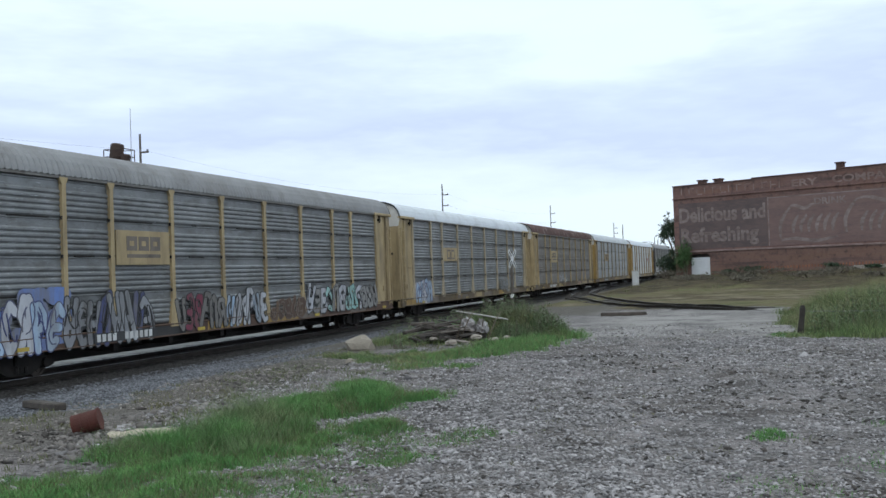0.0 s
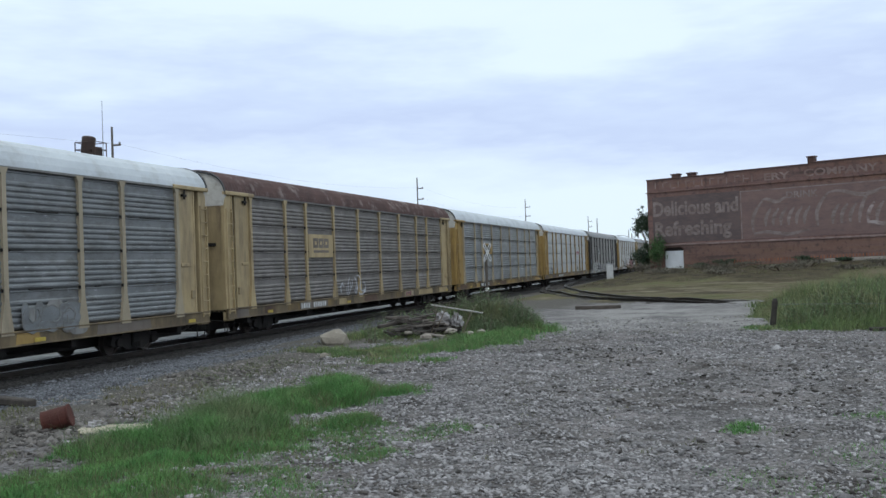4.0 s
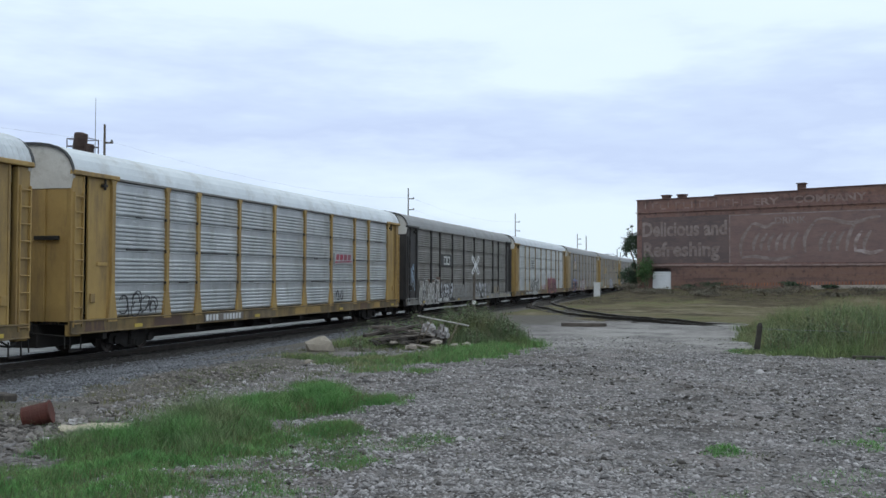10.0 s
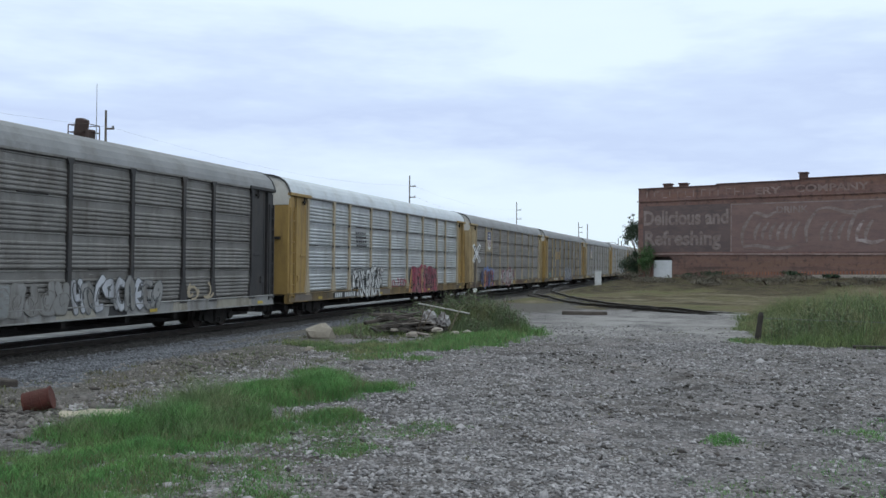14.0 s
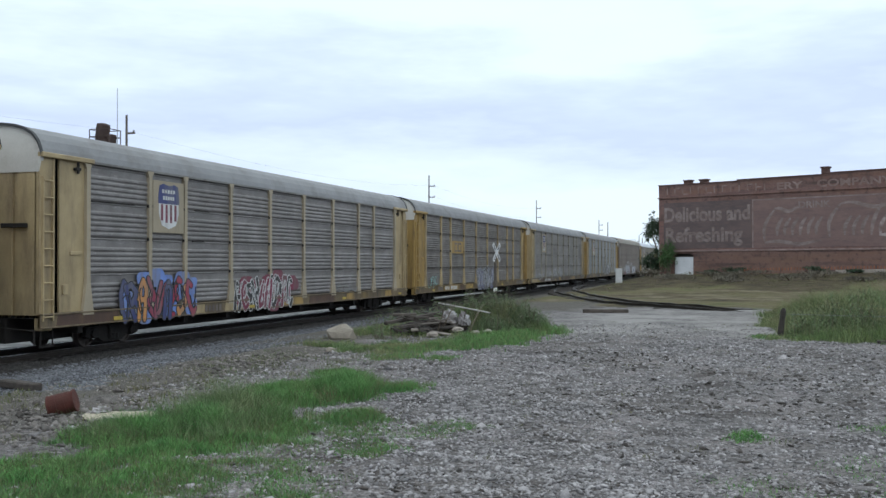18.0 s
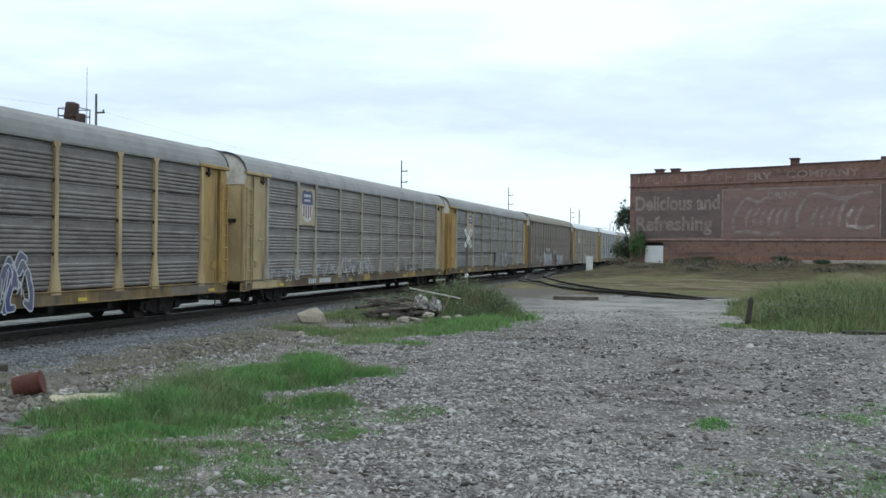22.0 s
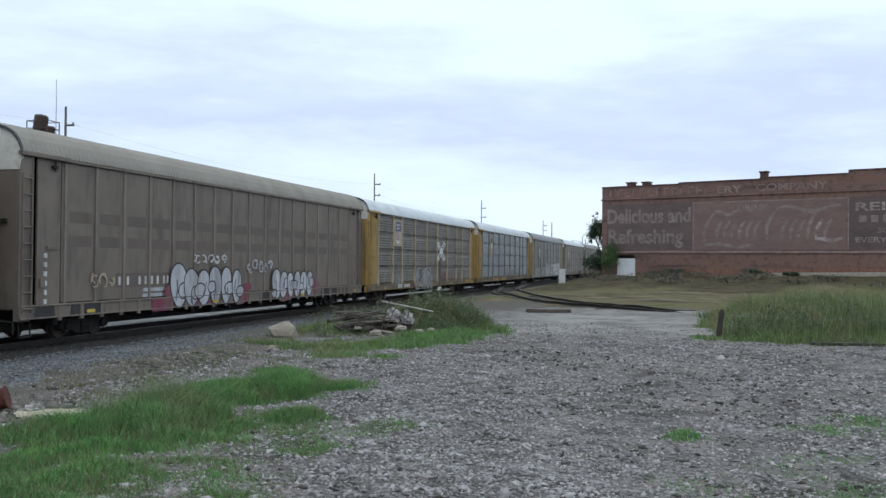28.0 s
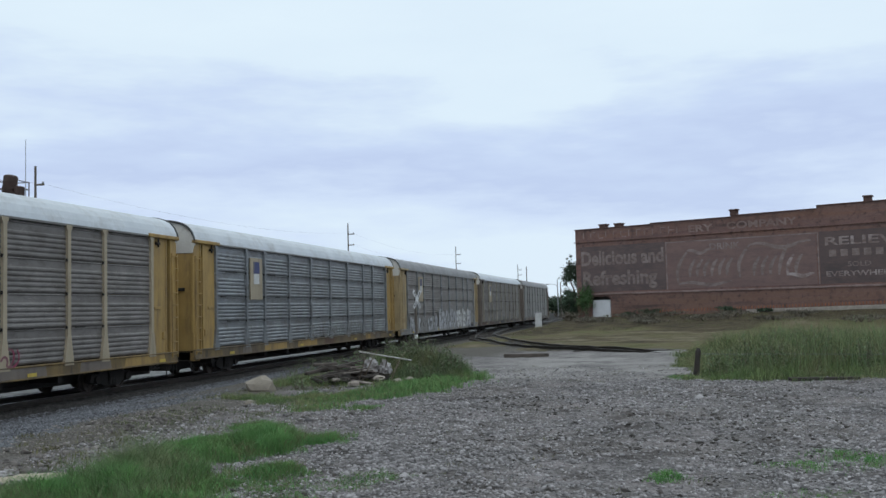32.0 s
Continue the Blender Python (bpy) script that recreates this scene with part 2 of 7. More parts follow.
MATS = {
    "rail": surf("rail_steel", (0.03, 0.026, 0.023), (0.05, 0.041, 0.035), 3, 0.5, 0.6, 0.1),
    "railtop": surf("worn_rail_head", (0.42, 0.43, 0.45), (0.32, 0.32, 0.34), 2, 0.3, 0.9, 0.05),
    "tie": surf("creosoted_wood", (0.03, 0.026, 0.023), (0.06, 0.052, 0.047), 6, 0.9, 0, 0.6, 30, rnd=0.5),
    "apron": surf("pale_concrete_apron", (0.25, 0.245, 0.24), (0.12, 0.116, 0.112), 1.8, 0.7, 0, 0.3, 20, (0.045, 0.04, 0.036), 1.3, 0.75, rnd=0.6),
    "stone": surf("gravel_stone", (0.315, 0.297, 0.300), (0.207, 0.194, 0.196), 5, 0.9, 0, 0.5, 60, spread=1.05),
    "clod": surf("dark_earth_clod", (0.078, 0.065, 0.06), (0.05, 0.045, 0.04), 5, 0.95, 0, 0.5, 40, spread=0.8),
    "ballast": surf("ballast_stone", (0.16, 0.164, 0.18), (0.10, 0.10, 0.113), 5, 0.9, 0, 0.5, 60, spread=1.1),
    # oil-dark stones, with the shade below the cars put into their tone
    "oil_shade": surf("oil_shade_ballast_stone", (0.055, 0.05, 0.048), (0.03, 0.028, 0.027), 5, 0.85, 0, 0.5, 60, spread=1.0),
    "rubble": surf("pale_rubble", (0.25, 0.225, 0.208), (0.13, 0.114, 0.105), 5, 0.9, 0, 0.6, 30, spread=0.7, rnd=0.5),
    "grass": surf("green_grass", (0.062, 0.185, 0.048), (0.135, 0.29, 0.08), 2.4, 0.8, 0, 0, spread=1.0, grime=(0.13, 0.20, 0.07), gscale=1.3, gamt=0.5),
    "wisp": surf("wispy_grass", (0.10, 0.165, 0.065), (0.15, 0.205, 0.09), 1.6, 0.8, 0, 0, spread=0.8, grime=(0.19, 0.19, 0.10), gscale=1.0, gamt=0.4),
    "tallgrass": surf("tall_meadow_grass", (0.062, 0.132, 0.042), (0.14, 0.20, 0.066), 0.9, 0.8, 0, 0, spread=1.1, grime=(0.23, 0.205, 0.115), gscale=0.7, gamt=0.62),
    "drygrass": surf("dry_grass", (0.115, 0.12, 0.052), (0.145, 0.13, 0.066), 0.4, 0.85, 0, 0, spread=0.8, grime=(0.085, 0.115, 0.045), gscale=0.25, gamt=0.6),
    "weed": surf("weed_leaves", (0.085, 0.135, 0.055), (0.135, 0.175, 0.088), 2, 0.75, 0, 0, spread=0.8),
    "weedtop": surf("dull_seed_heads", (0.13, 0.108, 0.085), (0.085, 0.08, 0.055), 2, 0.85, 0, 0, spread=0.7),
    "bark": surf("bark", (0.11, 0.085, 0.065), (0.17, 0.14, 0.11), 5, 0.95, 0, 0.8, 25),
    "shrubleaf": surf("shrub_leaves", (0.045, 0.10, 0.03), (0.075, 0.14, 0.045), 1.5, 0.75, 0, 0, spread=0.8),
    "leaf": surf("dark_leaves", (0.022, 0.042, 0.022), (0.038, 0.065, 0.03), 1, 0.7, 0, 0, spread=0.8),
}


# ---- the ground ----
def smooth(a, b, t):
    t = np.clip((t - a) / (b - a), 0, 1)
    return t * t * (3 - 2 * t)


def ground_z(x, y):
    """Height of the ground: ballast bed along the rails, a gravel lot, and a bank that climbs to the brick building."""
    x, y = np.asarray(x, float), np.asarray(y, float)
    lot = 0.25 + 0.10 * smooth(12, 4, y) - 0.13 * smooth(28, 40, y)
    z = -0.31 + (lot + 0.31) * smooth(-16.0, -10.2, x)
    z = z + 0.075 * smooth(3.1, 2.2, np.abs(x + 18.3 - 0.0017 * y))
    z = z + 0.05 * np.exp(-((x + 13.0) / 1.2) ** 2)
    near = np.clip(x + 0.467 * (y - 99.6) + 8.2, -40, 60)
    bank = smooth(60, 96, y + 0.3 * np.clip(x, -10, 40)) * smooth(-14.5, -8, x) * (0.72 + 0.022 * np.clip(near + 8, 0, 60))
    mound = 0.30 * np.exp(-(((x + 4.5) / 3.5) ** 2 + ((y - 80) / 2.5) ** 2)) + 0.25 * np.exp(-(((x - 9) / 5) ** 2 + ((y - 74) / 3) ** 2))
    ripple = 0.02 * np.sin(6.3 * x + 2.0 * np.sin(2.7 * y)) * np.sin(5.1 * y + 1.5 * np.sin(3.1 * x)) + 0.024 * np.sin(1.7 * x + 0.6 * np.sin(0.9 * y)) * np.sin(1.3 * y + np.sin(0.7 * x)) + 0.012 * np.sin(4.1 * x + 1.2 * y) * np.sin(3.3 * y - 1.4 * x)
    far = smooth(400, 1500, np.hypot(x, y)) * -1.0
    return z + bank + mound + ripple * smooth(-14.6, -12, x) * smooth(120, 60, y) + far


def gz(x, y):
    return float(ground_z(x, y))


# grass patches: x, y, radius, density, height of the blades
GRASS_SPOTS = [(-6.35, 9.5, 0.55, 0.9, 0.30), (-5.8, 10.0, 0.7, 0.9, 0.34), (-6.2, 10.9, 0.5, 0.8, 0.38), (-5.3, 9.4, 0.5, 0.7, 0.22),
               (-6.25, 12.75, 0.5, 1.0, 0.30), (-5.75, 13.7, 0.55, 1.0, 0.40), (-5.2, 14.2, 0.4, 0.8, 0.22), (-6.5, 13.7, 0.4, 0.7, 0.28), (-7.0, 16.0, 0.4, 0.5, 0.16),
               (-4.65, 11.4, 0.3, 1.0, 0.19), (-5.0, 10.7, 0.35, 0.55, 0.11), (-4.35, 10.5, 0.4, 0.55, 0.08), (-5.1, 10.0, 0.45, 0.65, 0.13),
               (-5.9, 8.3, 0.8, 0.66, 0.13), (-5.0, 7.7, 0.8, 0.6, 0.10), (-4.2, 8.0, 0.5, 0.45, 0.08), (-6.2, 7.3, 0.7, 0.6, 0.15), (-5.3, 6.6, 0.7, 0.6, 0.11), (-4.4, 6.7, 0.6, 0.5, 0.09),
               (-3.85, 9.5, 0.3, 0.45, 0.08), (-3.35, 10.9, 0.35, 0.36, 0.06), (-3.6, 7.2, 0.4, 0.36, 0.06), (-4.6, 9.0, 0.4, 0.4, 0.07),
               (0.04, 11.5, 0.18, 0.9, 0.10), (1.65, 12.4, 0.35, 0.6, 0.08), (2.25, 12.9, 0.45, 0.7, 0.10), (1.3, 9.7, 0.4, 0.4, 0.06), (1.7, 10.3, 0.3, 0.36, 0.05), (0.2, 8.7, 0.4, 0.36, 0.05), (0.9, 8.4, 0.45, 0.42, 0.06), (1.5, 8.8, 0.4, 0.45, 0.06),
               (-7.2, 20.9, 0.6, 0.7, 0.15), (-6.4, 22.2, 0.75, 0.85, 0.2), (-5.9, 24.3, 0.65, 0.9, 0.22), (-8.1, 21.2, 0.6, 0.55, 0.13), (-9.3, 21.6, 0.45, 0.45, 0.12), (-5.8, 18.9, 0.3, 0.6, 0.1),
               (-7.0, 18.9, 0.4, 0.6, 0.12), (-5.9, 26.2, 0.7, 0.9, 0.26), (0.5, 26.6, 0.5, 0.8, 0.2), (-9.0, 26.5, 1.0, 0.7, 0.2)]


TABLE = np.random.default_rng(99).random((64, 64))


def patchy(x, y, size):
    """Smooth random values from 0 to 1 with patches of the given size."""
    u, v = np.asarray(x) / size + 1000, np.asarray(y) / size + 1000
    i, j = np.floor(u).astype(int), np.floor(v).astype(int)
    a, b = u - i, v - j
    a, b = a * a * (3 - 2 * a), b * b * (3 - 2 * b)
    g = lambda p, q: TABLE[p % 64, q % 64]
    return (g(i, j) * (1 - a) + g(i + 1, j) * a) * (1 - b) + (g(i, j + 1) * (1 - a) + g(i + 1, j + 1) * a) * b


def grass_field(x, y):
    """Density of the grass and the height of its blades."""
    m, h, total = np.zeros_like(x), np.zeros_like(x), np.full_like(x, 1e-6)
    wob = 1.0 * (patchy(x, y, 0.5) - 0.5) + 0.8 * (patchy(x + 7, y, 0.15) - 0.5)
    for cx, cy, r, dens, tall in GRASS_SPOTS:
        w = smooth(2.1, 0.1, np.hypot(x - cx, (y - cy) * 0.8) / r + wob)
        m = np.maximum(m, dens * w)
        h, total = h + w * w * tall, total + w * w
    return m * (0.3 + 0.7 * smooth(0.2, 0.55, 0.6 * patchy(x, y + 5, 0.7) + 0.4 * patchy(x + 3, y, 0.25))), h / total


def grass_mask(x, y):
    return grass_field(x, y)[0]


def meadow_mask(x, y):
    """The tall grass beside the dirt road."""
    edge = 0.75 + 0.3 * np.sin(0.9 * y) + 0.2 * np.sin(2.3 * y)
    front = 26.2 - 0.05 * (x - 2) + 0.3 * np.sin(1.7 * x)
    return smooth(edge - 0.3, edge + 0.5, x) * smooth(front - 0.4, front + 0.4, y) * smooth(44, 37, y)


def axis(parts):
    out = []
    for a, b, step in parts:
        out += list(np.arange(a, b, step))
    return np.array(out + [parts[-1][1]])


def build_ground():
    xs = axis([(-2500, -500, 500), (-500, -100, 80), (-100, -30, 14), (-30, -17, 1.3), (-17, -2, 0.16), (-2, 6, 0.2), (6, 14, 0.5), (14, 50, 2.5), (50, 130, 16), (130, 600, 94), (600, 2600, 500)])
    ys = axis([(-600, -100, 100), (-100, -12, 11), (-12, 4, 0.8), (4, 30, 0.17), (30, 62, 0.4), (62, 104, 1.0), (104, 164, 5), (164, 404, 40), (404, 3404, 500)])
    X, Y = np.meshgrid(xs, ys)
    Z = ground_z(X, Y)
    w, h = len(xs), len(ys)
    co = np.stack([X, Y, Z], -1).reshape(-1, 3)
    i = np.arange(w * h).reshape(h, w)
    quads = np.stack([i[:-1, :-1], i[:-1, 1:], i[1:, 1:], i[1:, :-1]], -1).reshape(-1, 4)
    me = bpy.data.meshes.new("ground")
    me.from_pydata(co.tolist(), [], quads.tolist())
    me.polygons.foreach_set("use_smooth", [True] * len(me.polygons))
    X, Y = X.ravel(), Y.ravel()
    road_mid = 34.3 + 0.12 * (X + 3)
    road = smooth(12.0, 7.0, np.abs(Y - road_mid - 1.5 + 0.8 * np.sin(0.8 * X))) * smooth(-11, -5.5, X)
    crossing = smooth(7, 4, np.abs(Y - 47)) * smooth(-60, -40, X) * smooth(-5, -9, X)
    field = smooth(45, 48.5, Y) * smooth(-13.5, -11.5, X) + smooth(0.5, 3, X) * smooth(25, 29, Y)
    beyond = smooth(-46, -52, X) + smooth(14, 20, np.hypot(X, np.minimum(Y, 0)) + 0 * Y) * (Y < 0)
    soil_bare = 1.15 * np.exp(-(((X + 11.8) / 2.4) ** 2 + ((Y - 27.5) / 6.5) ** 2))
    zones = {
        "z_grass": np.maximum(0.72 * grass_mask(X, Y), meadow_mask(X, Y)),
        "z_ballast": smooth(-9.9, -11.2, X + 0.5 * np.sin(0.8 * Y) + 0.25 * np.sin(2.3 * Y)) * smooth(-52, -46, X) * np.maximum(smooth(48, 40, Y), smooth(-15, -16, X)) * (1 - np.clip(soil_bare, 0, 1)),
        "z_dirt": smooth(-8.6, -9.8, X + 0.5 * np.sin(0.6 * Y + 1)) + smooth(7.6, 8.6, -X) * smooth(24, 20, Y) * 0.6 + crossing + soil_bare,
        # oil-stained bed by the rails, darkened further for the shade under the train
        "z_oil_shade": np.maximum(smooth(3.3, 2.2, np.abs(X + 18.3 - 0.0017 * Y)) * 1.0, smooth(-19, -20, X) * smooth(-52, -46, X) * 1.0) + 0.35 * smooth(1.6, 0.7, np.abs(X + 6.0 + 0.55 * (Y - 50.5))) * smooth(46, 49, Y) * smooth(68, 60, Y),
        "z_brush": smooth(70, 76, Y + 2.5 * np.sin(0.45 * X) + 1.5 * np.sin(1.3 * X)) * smooth(0.5, -0.5, (X + 8.2) * 0.423 + (Y - 99.62) * 0.906) * smooth(-13, -11, X) * 0.85,
        "z_road": np.clip(road + 0.8 * np.exp(-(((X + 8.0) / 2.6) ** 2 + ((Y - 64) / 7.0) ** 2)) + 0.7 * np.exp(-(((X + 3.0) / 3.0) ** 2 + ((Y - 72) / 2.2) ** 2)), 0, 1),
        "z_field": np.clip(np.maximum(field, beyond), 0, 1) * (1 - np.clip(crossing, 0, 1)),
    }
    for k, v in zones.items():
        at = me.attributes.new(k, "FLOAT", "POINT")
        at.data.foreach_set("value", np.clip(v, 0, 1).astype(np.float32))
    me.materials.append(ground_material())
    tagged(new("ground", me), "grey gravel lot with dirt, ballast and dry grass field", "ground", kind="structure")


def ground_material():
    m = bpy.data.materials.new("gravel_dirt_and_grass")
    m.use_nodes = True
    n, l = m.node_tree.nodes, m.node_tree.links
    b = n["Principled BSDF"]
    b.inputs["Roughness"].default_value = 0.95
    b.inputs["Specular IOR Level"].default_value = 0.12
    co = n.new("ShaderNodeTexCoord")

    def tex(kind, scale, detail=4):
        t = n.new(kind)
        t.inputs["Scale"].default_value = scale
        if kind == "ShaderNodeTexNoise":
            t.inputs["Detail"].default_value = detail
            t.inputs["Roughness"].default_value = 0.65
        l.new(co.outputs["Object"], t.inputs["Vector"])
        return t

    def ramp(fac, stops):
        t = n.new("ShaderNodeValToRGB")
        e = t.color_ramp.elements
        e[0].position, e[0].color = stops[0][0], (*stops[0][1], 1)
        e[1].position, e[1].color = stops[-1][0], (*stops[-1][1], 1)
        for p, c in stops[1:-1]:
            e.new(p).color = (*c, 1)
        l.new(fac, t.inputs[0])
        return t.outputs[0]

    def mix(fac, a, z):
        t = n.new("ShaderNodeMix")
        t.data_type = "RGBA"
        l.new(fac, t.inputs[0])
        l.new(a, t.inputs[6])
        l.new(z, t.inputs[7])
        return t.outputs[2]

    def zone(name, soft=0.35):
        a = n.new("ShaderNodeAttribute")
        a.attribute_name = name
        s = n.new("ShaderNodeMath")
        s.operation = "MULTIPLY_ADD"
        l.new(edge.outputs["Fac"], s.inputs[0])
        s.inputs[1].default_value = 1.0
        l.new(a.outputs["Fac"], s.inputs[2])
        r = n.new("ShaderNodeMapRange")
        r.inputs["From Min"].default_value, r.inputs["From Max"].default_value = 1.0 - soft / 2, 1.0 + soft / 2
        l.new(s.outputs[0], r.inputs["Value"])
        return r.outputs[0]

    edge = tex("ShaderNodeTexNoise", 2.2, 6)
    cells = tex("ShaderNodeTexVoronoi", 22.0)
    small = tex("ShaderNodeTexVoronoi", 48.0)
    patch = tex("ShaderNodeTexNoise", 0.35, 5)
    fine = tex("ShaderNodeTexNoise", 30, 4)
    sepc = n.new("ShaderNodeSeparateColor")
    l.new(cells.outputs["Color"], sepc.inputs[0])
    seps = n.new("ShaderNodeSeparateColor")
    l.new(small.outputs["Color"], seps.inputs[0])
    gravel = mix(ramp(patch.outputs["Fac"], [(0.38, (0, 0, 0)), (0.62, (1, 1, 1))]),
                 ramp(sepc.outputs[0], [(0, (0.058, 0.053, 0.053)), (0.6, (0.15, 0.14, 0.141)), (1, (0.292, 0.275, 0.277))]),
                 ramp(seps.outputs[1], [(0, (0.083, 0.073, 0.069)), (0.5, (0.16, 0.144, 0.139)), (1, (0.272, 0.248, 0.241))]))
    ballast = ramp(sepc.outputs[1], [(0, (0.05, 0.05, 0.057)), (0.5, (0.105, 0.108, 0.12)), (1, (0.20, 0.205, 0.22))])
    dirt = ramp(fine.outputs["Fac"], [(0.3, (0.055, 0.049, 0.043)), (0.5, (0.105, 0.095, 0.085)), (0.75, (0.20, 0.185, 0.168))])
    road = ramp(fine.outputs["Fac"], [(0.3, (0.22, 0.205, 0.20)), (0.7, (0.34, 0.325, 0.315))])
    road = mix(ramp(patch.outputs["Fac"], [(0.4, (0, 0, 0)), (0.6, (1, 1, 1))]), gravel, road)
    soil = ramp(fine.outputs["Fac"], [(0.3, (0.038, 0.075, 0.024)), (0.55, (0.062, 0.11, 0.036)), (0.8, (0.115, 0.135, 0.07))])
    field = mix(ramp(edge.outputs["Fac"], [(0.35, (0, 0, 0)), (0.65, (1, 1, 1))]),
                ramp(patch.outputs["Fac"], [(0.3, (0.065, 0.066, 0.03)), (0.47, (0.112, 0.105, 0.053)), (0.58, (0.095, 0.072, 0.044)), (0.7, (0.155, 0.13, 0.08))]),
                ramp(patch.outputs["Fac"], [(0.3, (0.085, 0.09, 0.04)), (0.5, (0.14, 0.127, 0.066)), (0.7, (0.12, 0.10, 0.06))]))
    broad = tex("ShaderNodeTexNoise", 0.11, 6)
    field = mix(ramp(broad.outputs["Fac"], [(0.44, (0, 0, 0)), (0.58, (1, 1, 1))]), field,
                ramp(patch.outputs["Fac"], [(0.35, (0.05, 0.038, 0.026)), (0.5, (0.10, 0.08, 0.05)), (0.65, (0.20, 0.175, 0.125))]))
    # mottle that paints damp dirt and the shading of ruts into the gravel
    damp_shade = tex("ShaderNodeTexNoise", 1.1, 8)
    dark = n.new("ShaderNodeMix")
    dark.data_type, dark.blend_type = "RGBA", "MULTIPLY"
    dark.inputs[0].default_value = 1.0
    l.new(gravel, dark.inputs[6])
    l.new(ramp(damp_shade.outputs["Fac"], [(0.36, (0.48, 0.46, 0.45)), (0.5, (0.95, 0.95, 0.95)), (0.66, (1.25, 1.22, 1.25))]), dark.inputs[7])
    gravel = dark.outputs[2]
    col = mix(zone("z_road", 0.9), gravel, road)
    col = mix(zone("z_dirt", 0.5), col, dirt)
    col = mix(zone("z_ballast", 0.3), col, ballast)
    # near-black tone takes in the train's shade as well as the oil
    oil_shade = ramp(sepc.outputs[1], [(0, (0.013, 0.012, 0.011)), (0.6, (0.03, 0.027, 0.026)), (1, (0.065, 0.061, 0.06))])
    col = mix(zone("z_oil_shade", 0.5), col, oil_shade)
    col = mix(zone("z_field", 0.3), col, field)
    col = mix(zone("z_brush", 0.5), col, ramp(damp_shade.outputs["Fac"], [(0.35, (0.03, 0.024, 0.017)), (0.5, (0.068, 0.053, 0.035)), (0.65, (0.10, 0.088, 0.048))]))
    col = mix(zone("z_grass", 0.7), col, soil)
    l.new(col, b.inputs["Base Color"])
    bump = n.new("ShaderNodeBump")
    bump.inputs["Strength"].default_value = 0.9
    bump.inputs["Distance"].default_value = 0.03
    l.new(cells.outputs["Distance"], bump.inputs["Height"])
    bump.invert = True
    l.new(bump.outputs[0], b.inputs["Normal"])
    return m


build_ground()


# ---- rails, ties and the branch track ----
def rail_shape(pts, z=0.0):
    """A rail of its true section along a line of points; z is its top."""
    prof = [(-0.07, -0.17), (0.07, -0.17), (0.07, -0.155), (0.012, -0.13), (0.012, -0.05), (0.036, -0.035), (0.036, -0.006), (0.028, 0), (-0.028, 0), (-0.036, -0.006), (-0.036, -0.035), (-0.012, -0.05), (-0.012, -0.13), (-0.07, -0.155)]
    rows = []
    for i, p in enumerate(pts):
        a, b = pts[max(i - 1, 0)], pts[min(i + 1, len(pts) - 1)]
        d = Vector((b[0] - a[0], b[1] - a[1], 0)).normalized()
        s = Vector((d.y, -d.x, 0))
        rows.append([tuple(Vector((p[0], p[1], p[2] + h + z)) + s * u) for u, h in prof + prof[:1]])
    sh = Shape().sheet(rows)
    return sh


TRACK_X, RAIL_Z, TRACK_TURN = -18.3, -0.07, -0.1


def main_track():
    tr = thing("railway_track", "straight main line of steel rails on dark ties in grey ballast", "railway track", (TRACK_X, 0, RAIL_Z), TRACK_TURN, kind="structure")
    for s in (-1, 1):
        part("rail", rail_shape([(s * 0.7525, y, 0) for y in range(-120, 421, 20)]), MATS["rail"], tr)
        part("rail_head", Shape().box(s * 0.7525 - 0.026, s * 0.7525 + 0.026, -120, 420, 0.0005, 0.004), MATS["railtop"], tr, "bright worn running surface")
    tie = Shape().cbox(-1.3, 1.3, -0.115, 0.115, -0.36, -0.172, 0.012).mesh("tie")
    for k in range(170):
        placed("tie", tie, MATS["tie"], tr, pose(0, -20 + k * 0.53, 0, 0, 0, random.uniform(-0.6, 0.6)))
    # the far end of the line, never seen near
    rest = Shape()
    for k in range(500):
        rest.box(-1.3, 1.3, 70.3 + k * 0.55, 70.53 + k * 0.55, -0.36, -0.172)
    part("tie_run", rest, MATS["tie"], tr)
    plate = Shape().cbox(-0.19, 0.19, -0.09, 0.09, -0.172, -0.158, 0.006).mesh("tie_plate")
    for k in range(110):
        placed("tie_plate", plate, MATS["rail"], tr, pose(0.7525, 8 + k * 0.53, 0))


def spline(pts, n):
    out = []
    for i in range(len(pts) - 1):
        p0, p1, p2, p3 = (Vector(pts[min(max(k, 0), len(pts) - 1)]) for k in (i - 1, i, i + 1, i + 2))
        for k in range(n):
            t = k / n
            out.append(0.5 * ((2 * p1) + (p2 - p0) * t + (2 * p0 - 5 * p1 + 4 * p2 - p3) * t * t + (3 * p1 - p0 - 3 * p2 + p3) * t ** 3))
    return out + [Vector(pts[-1])]


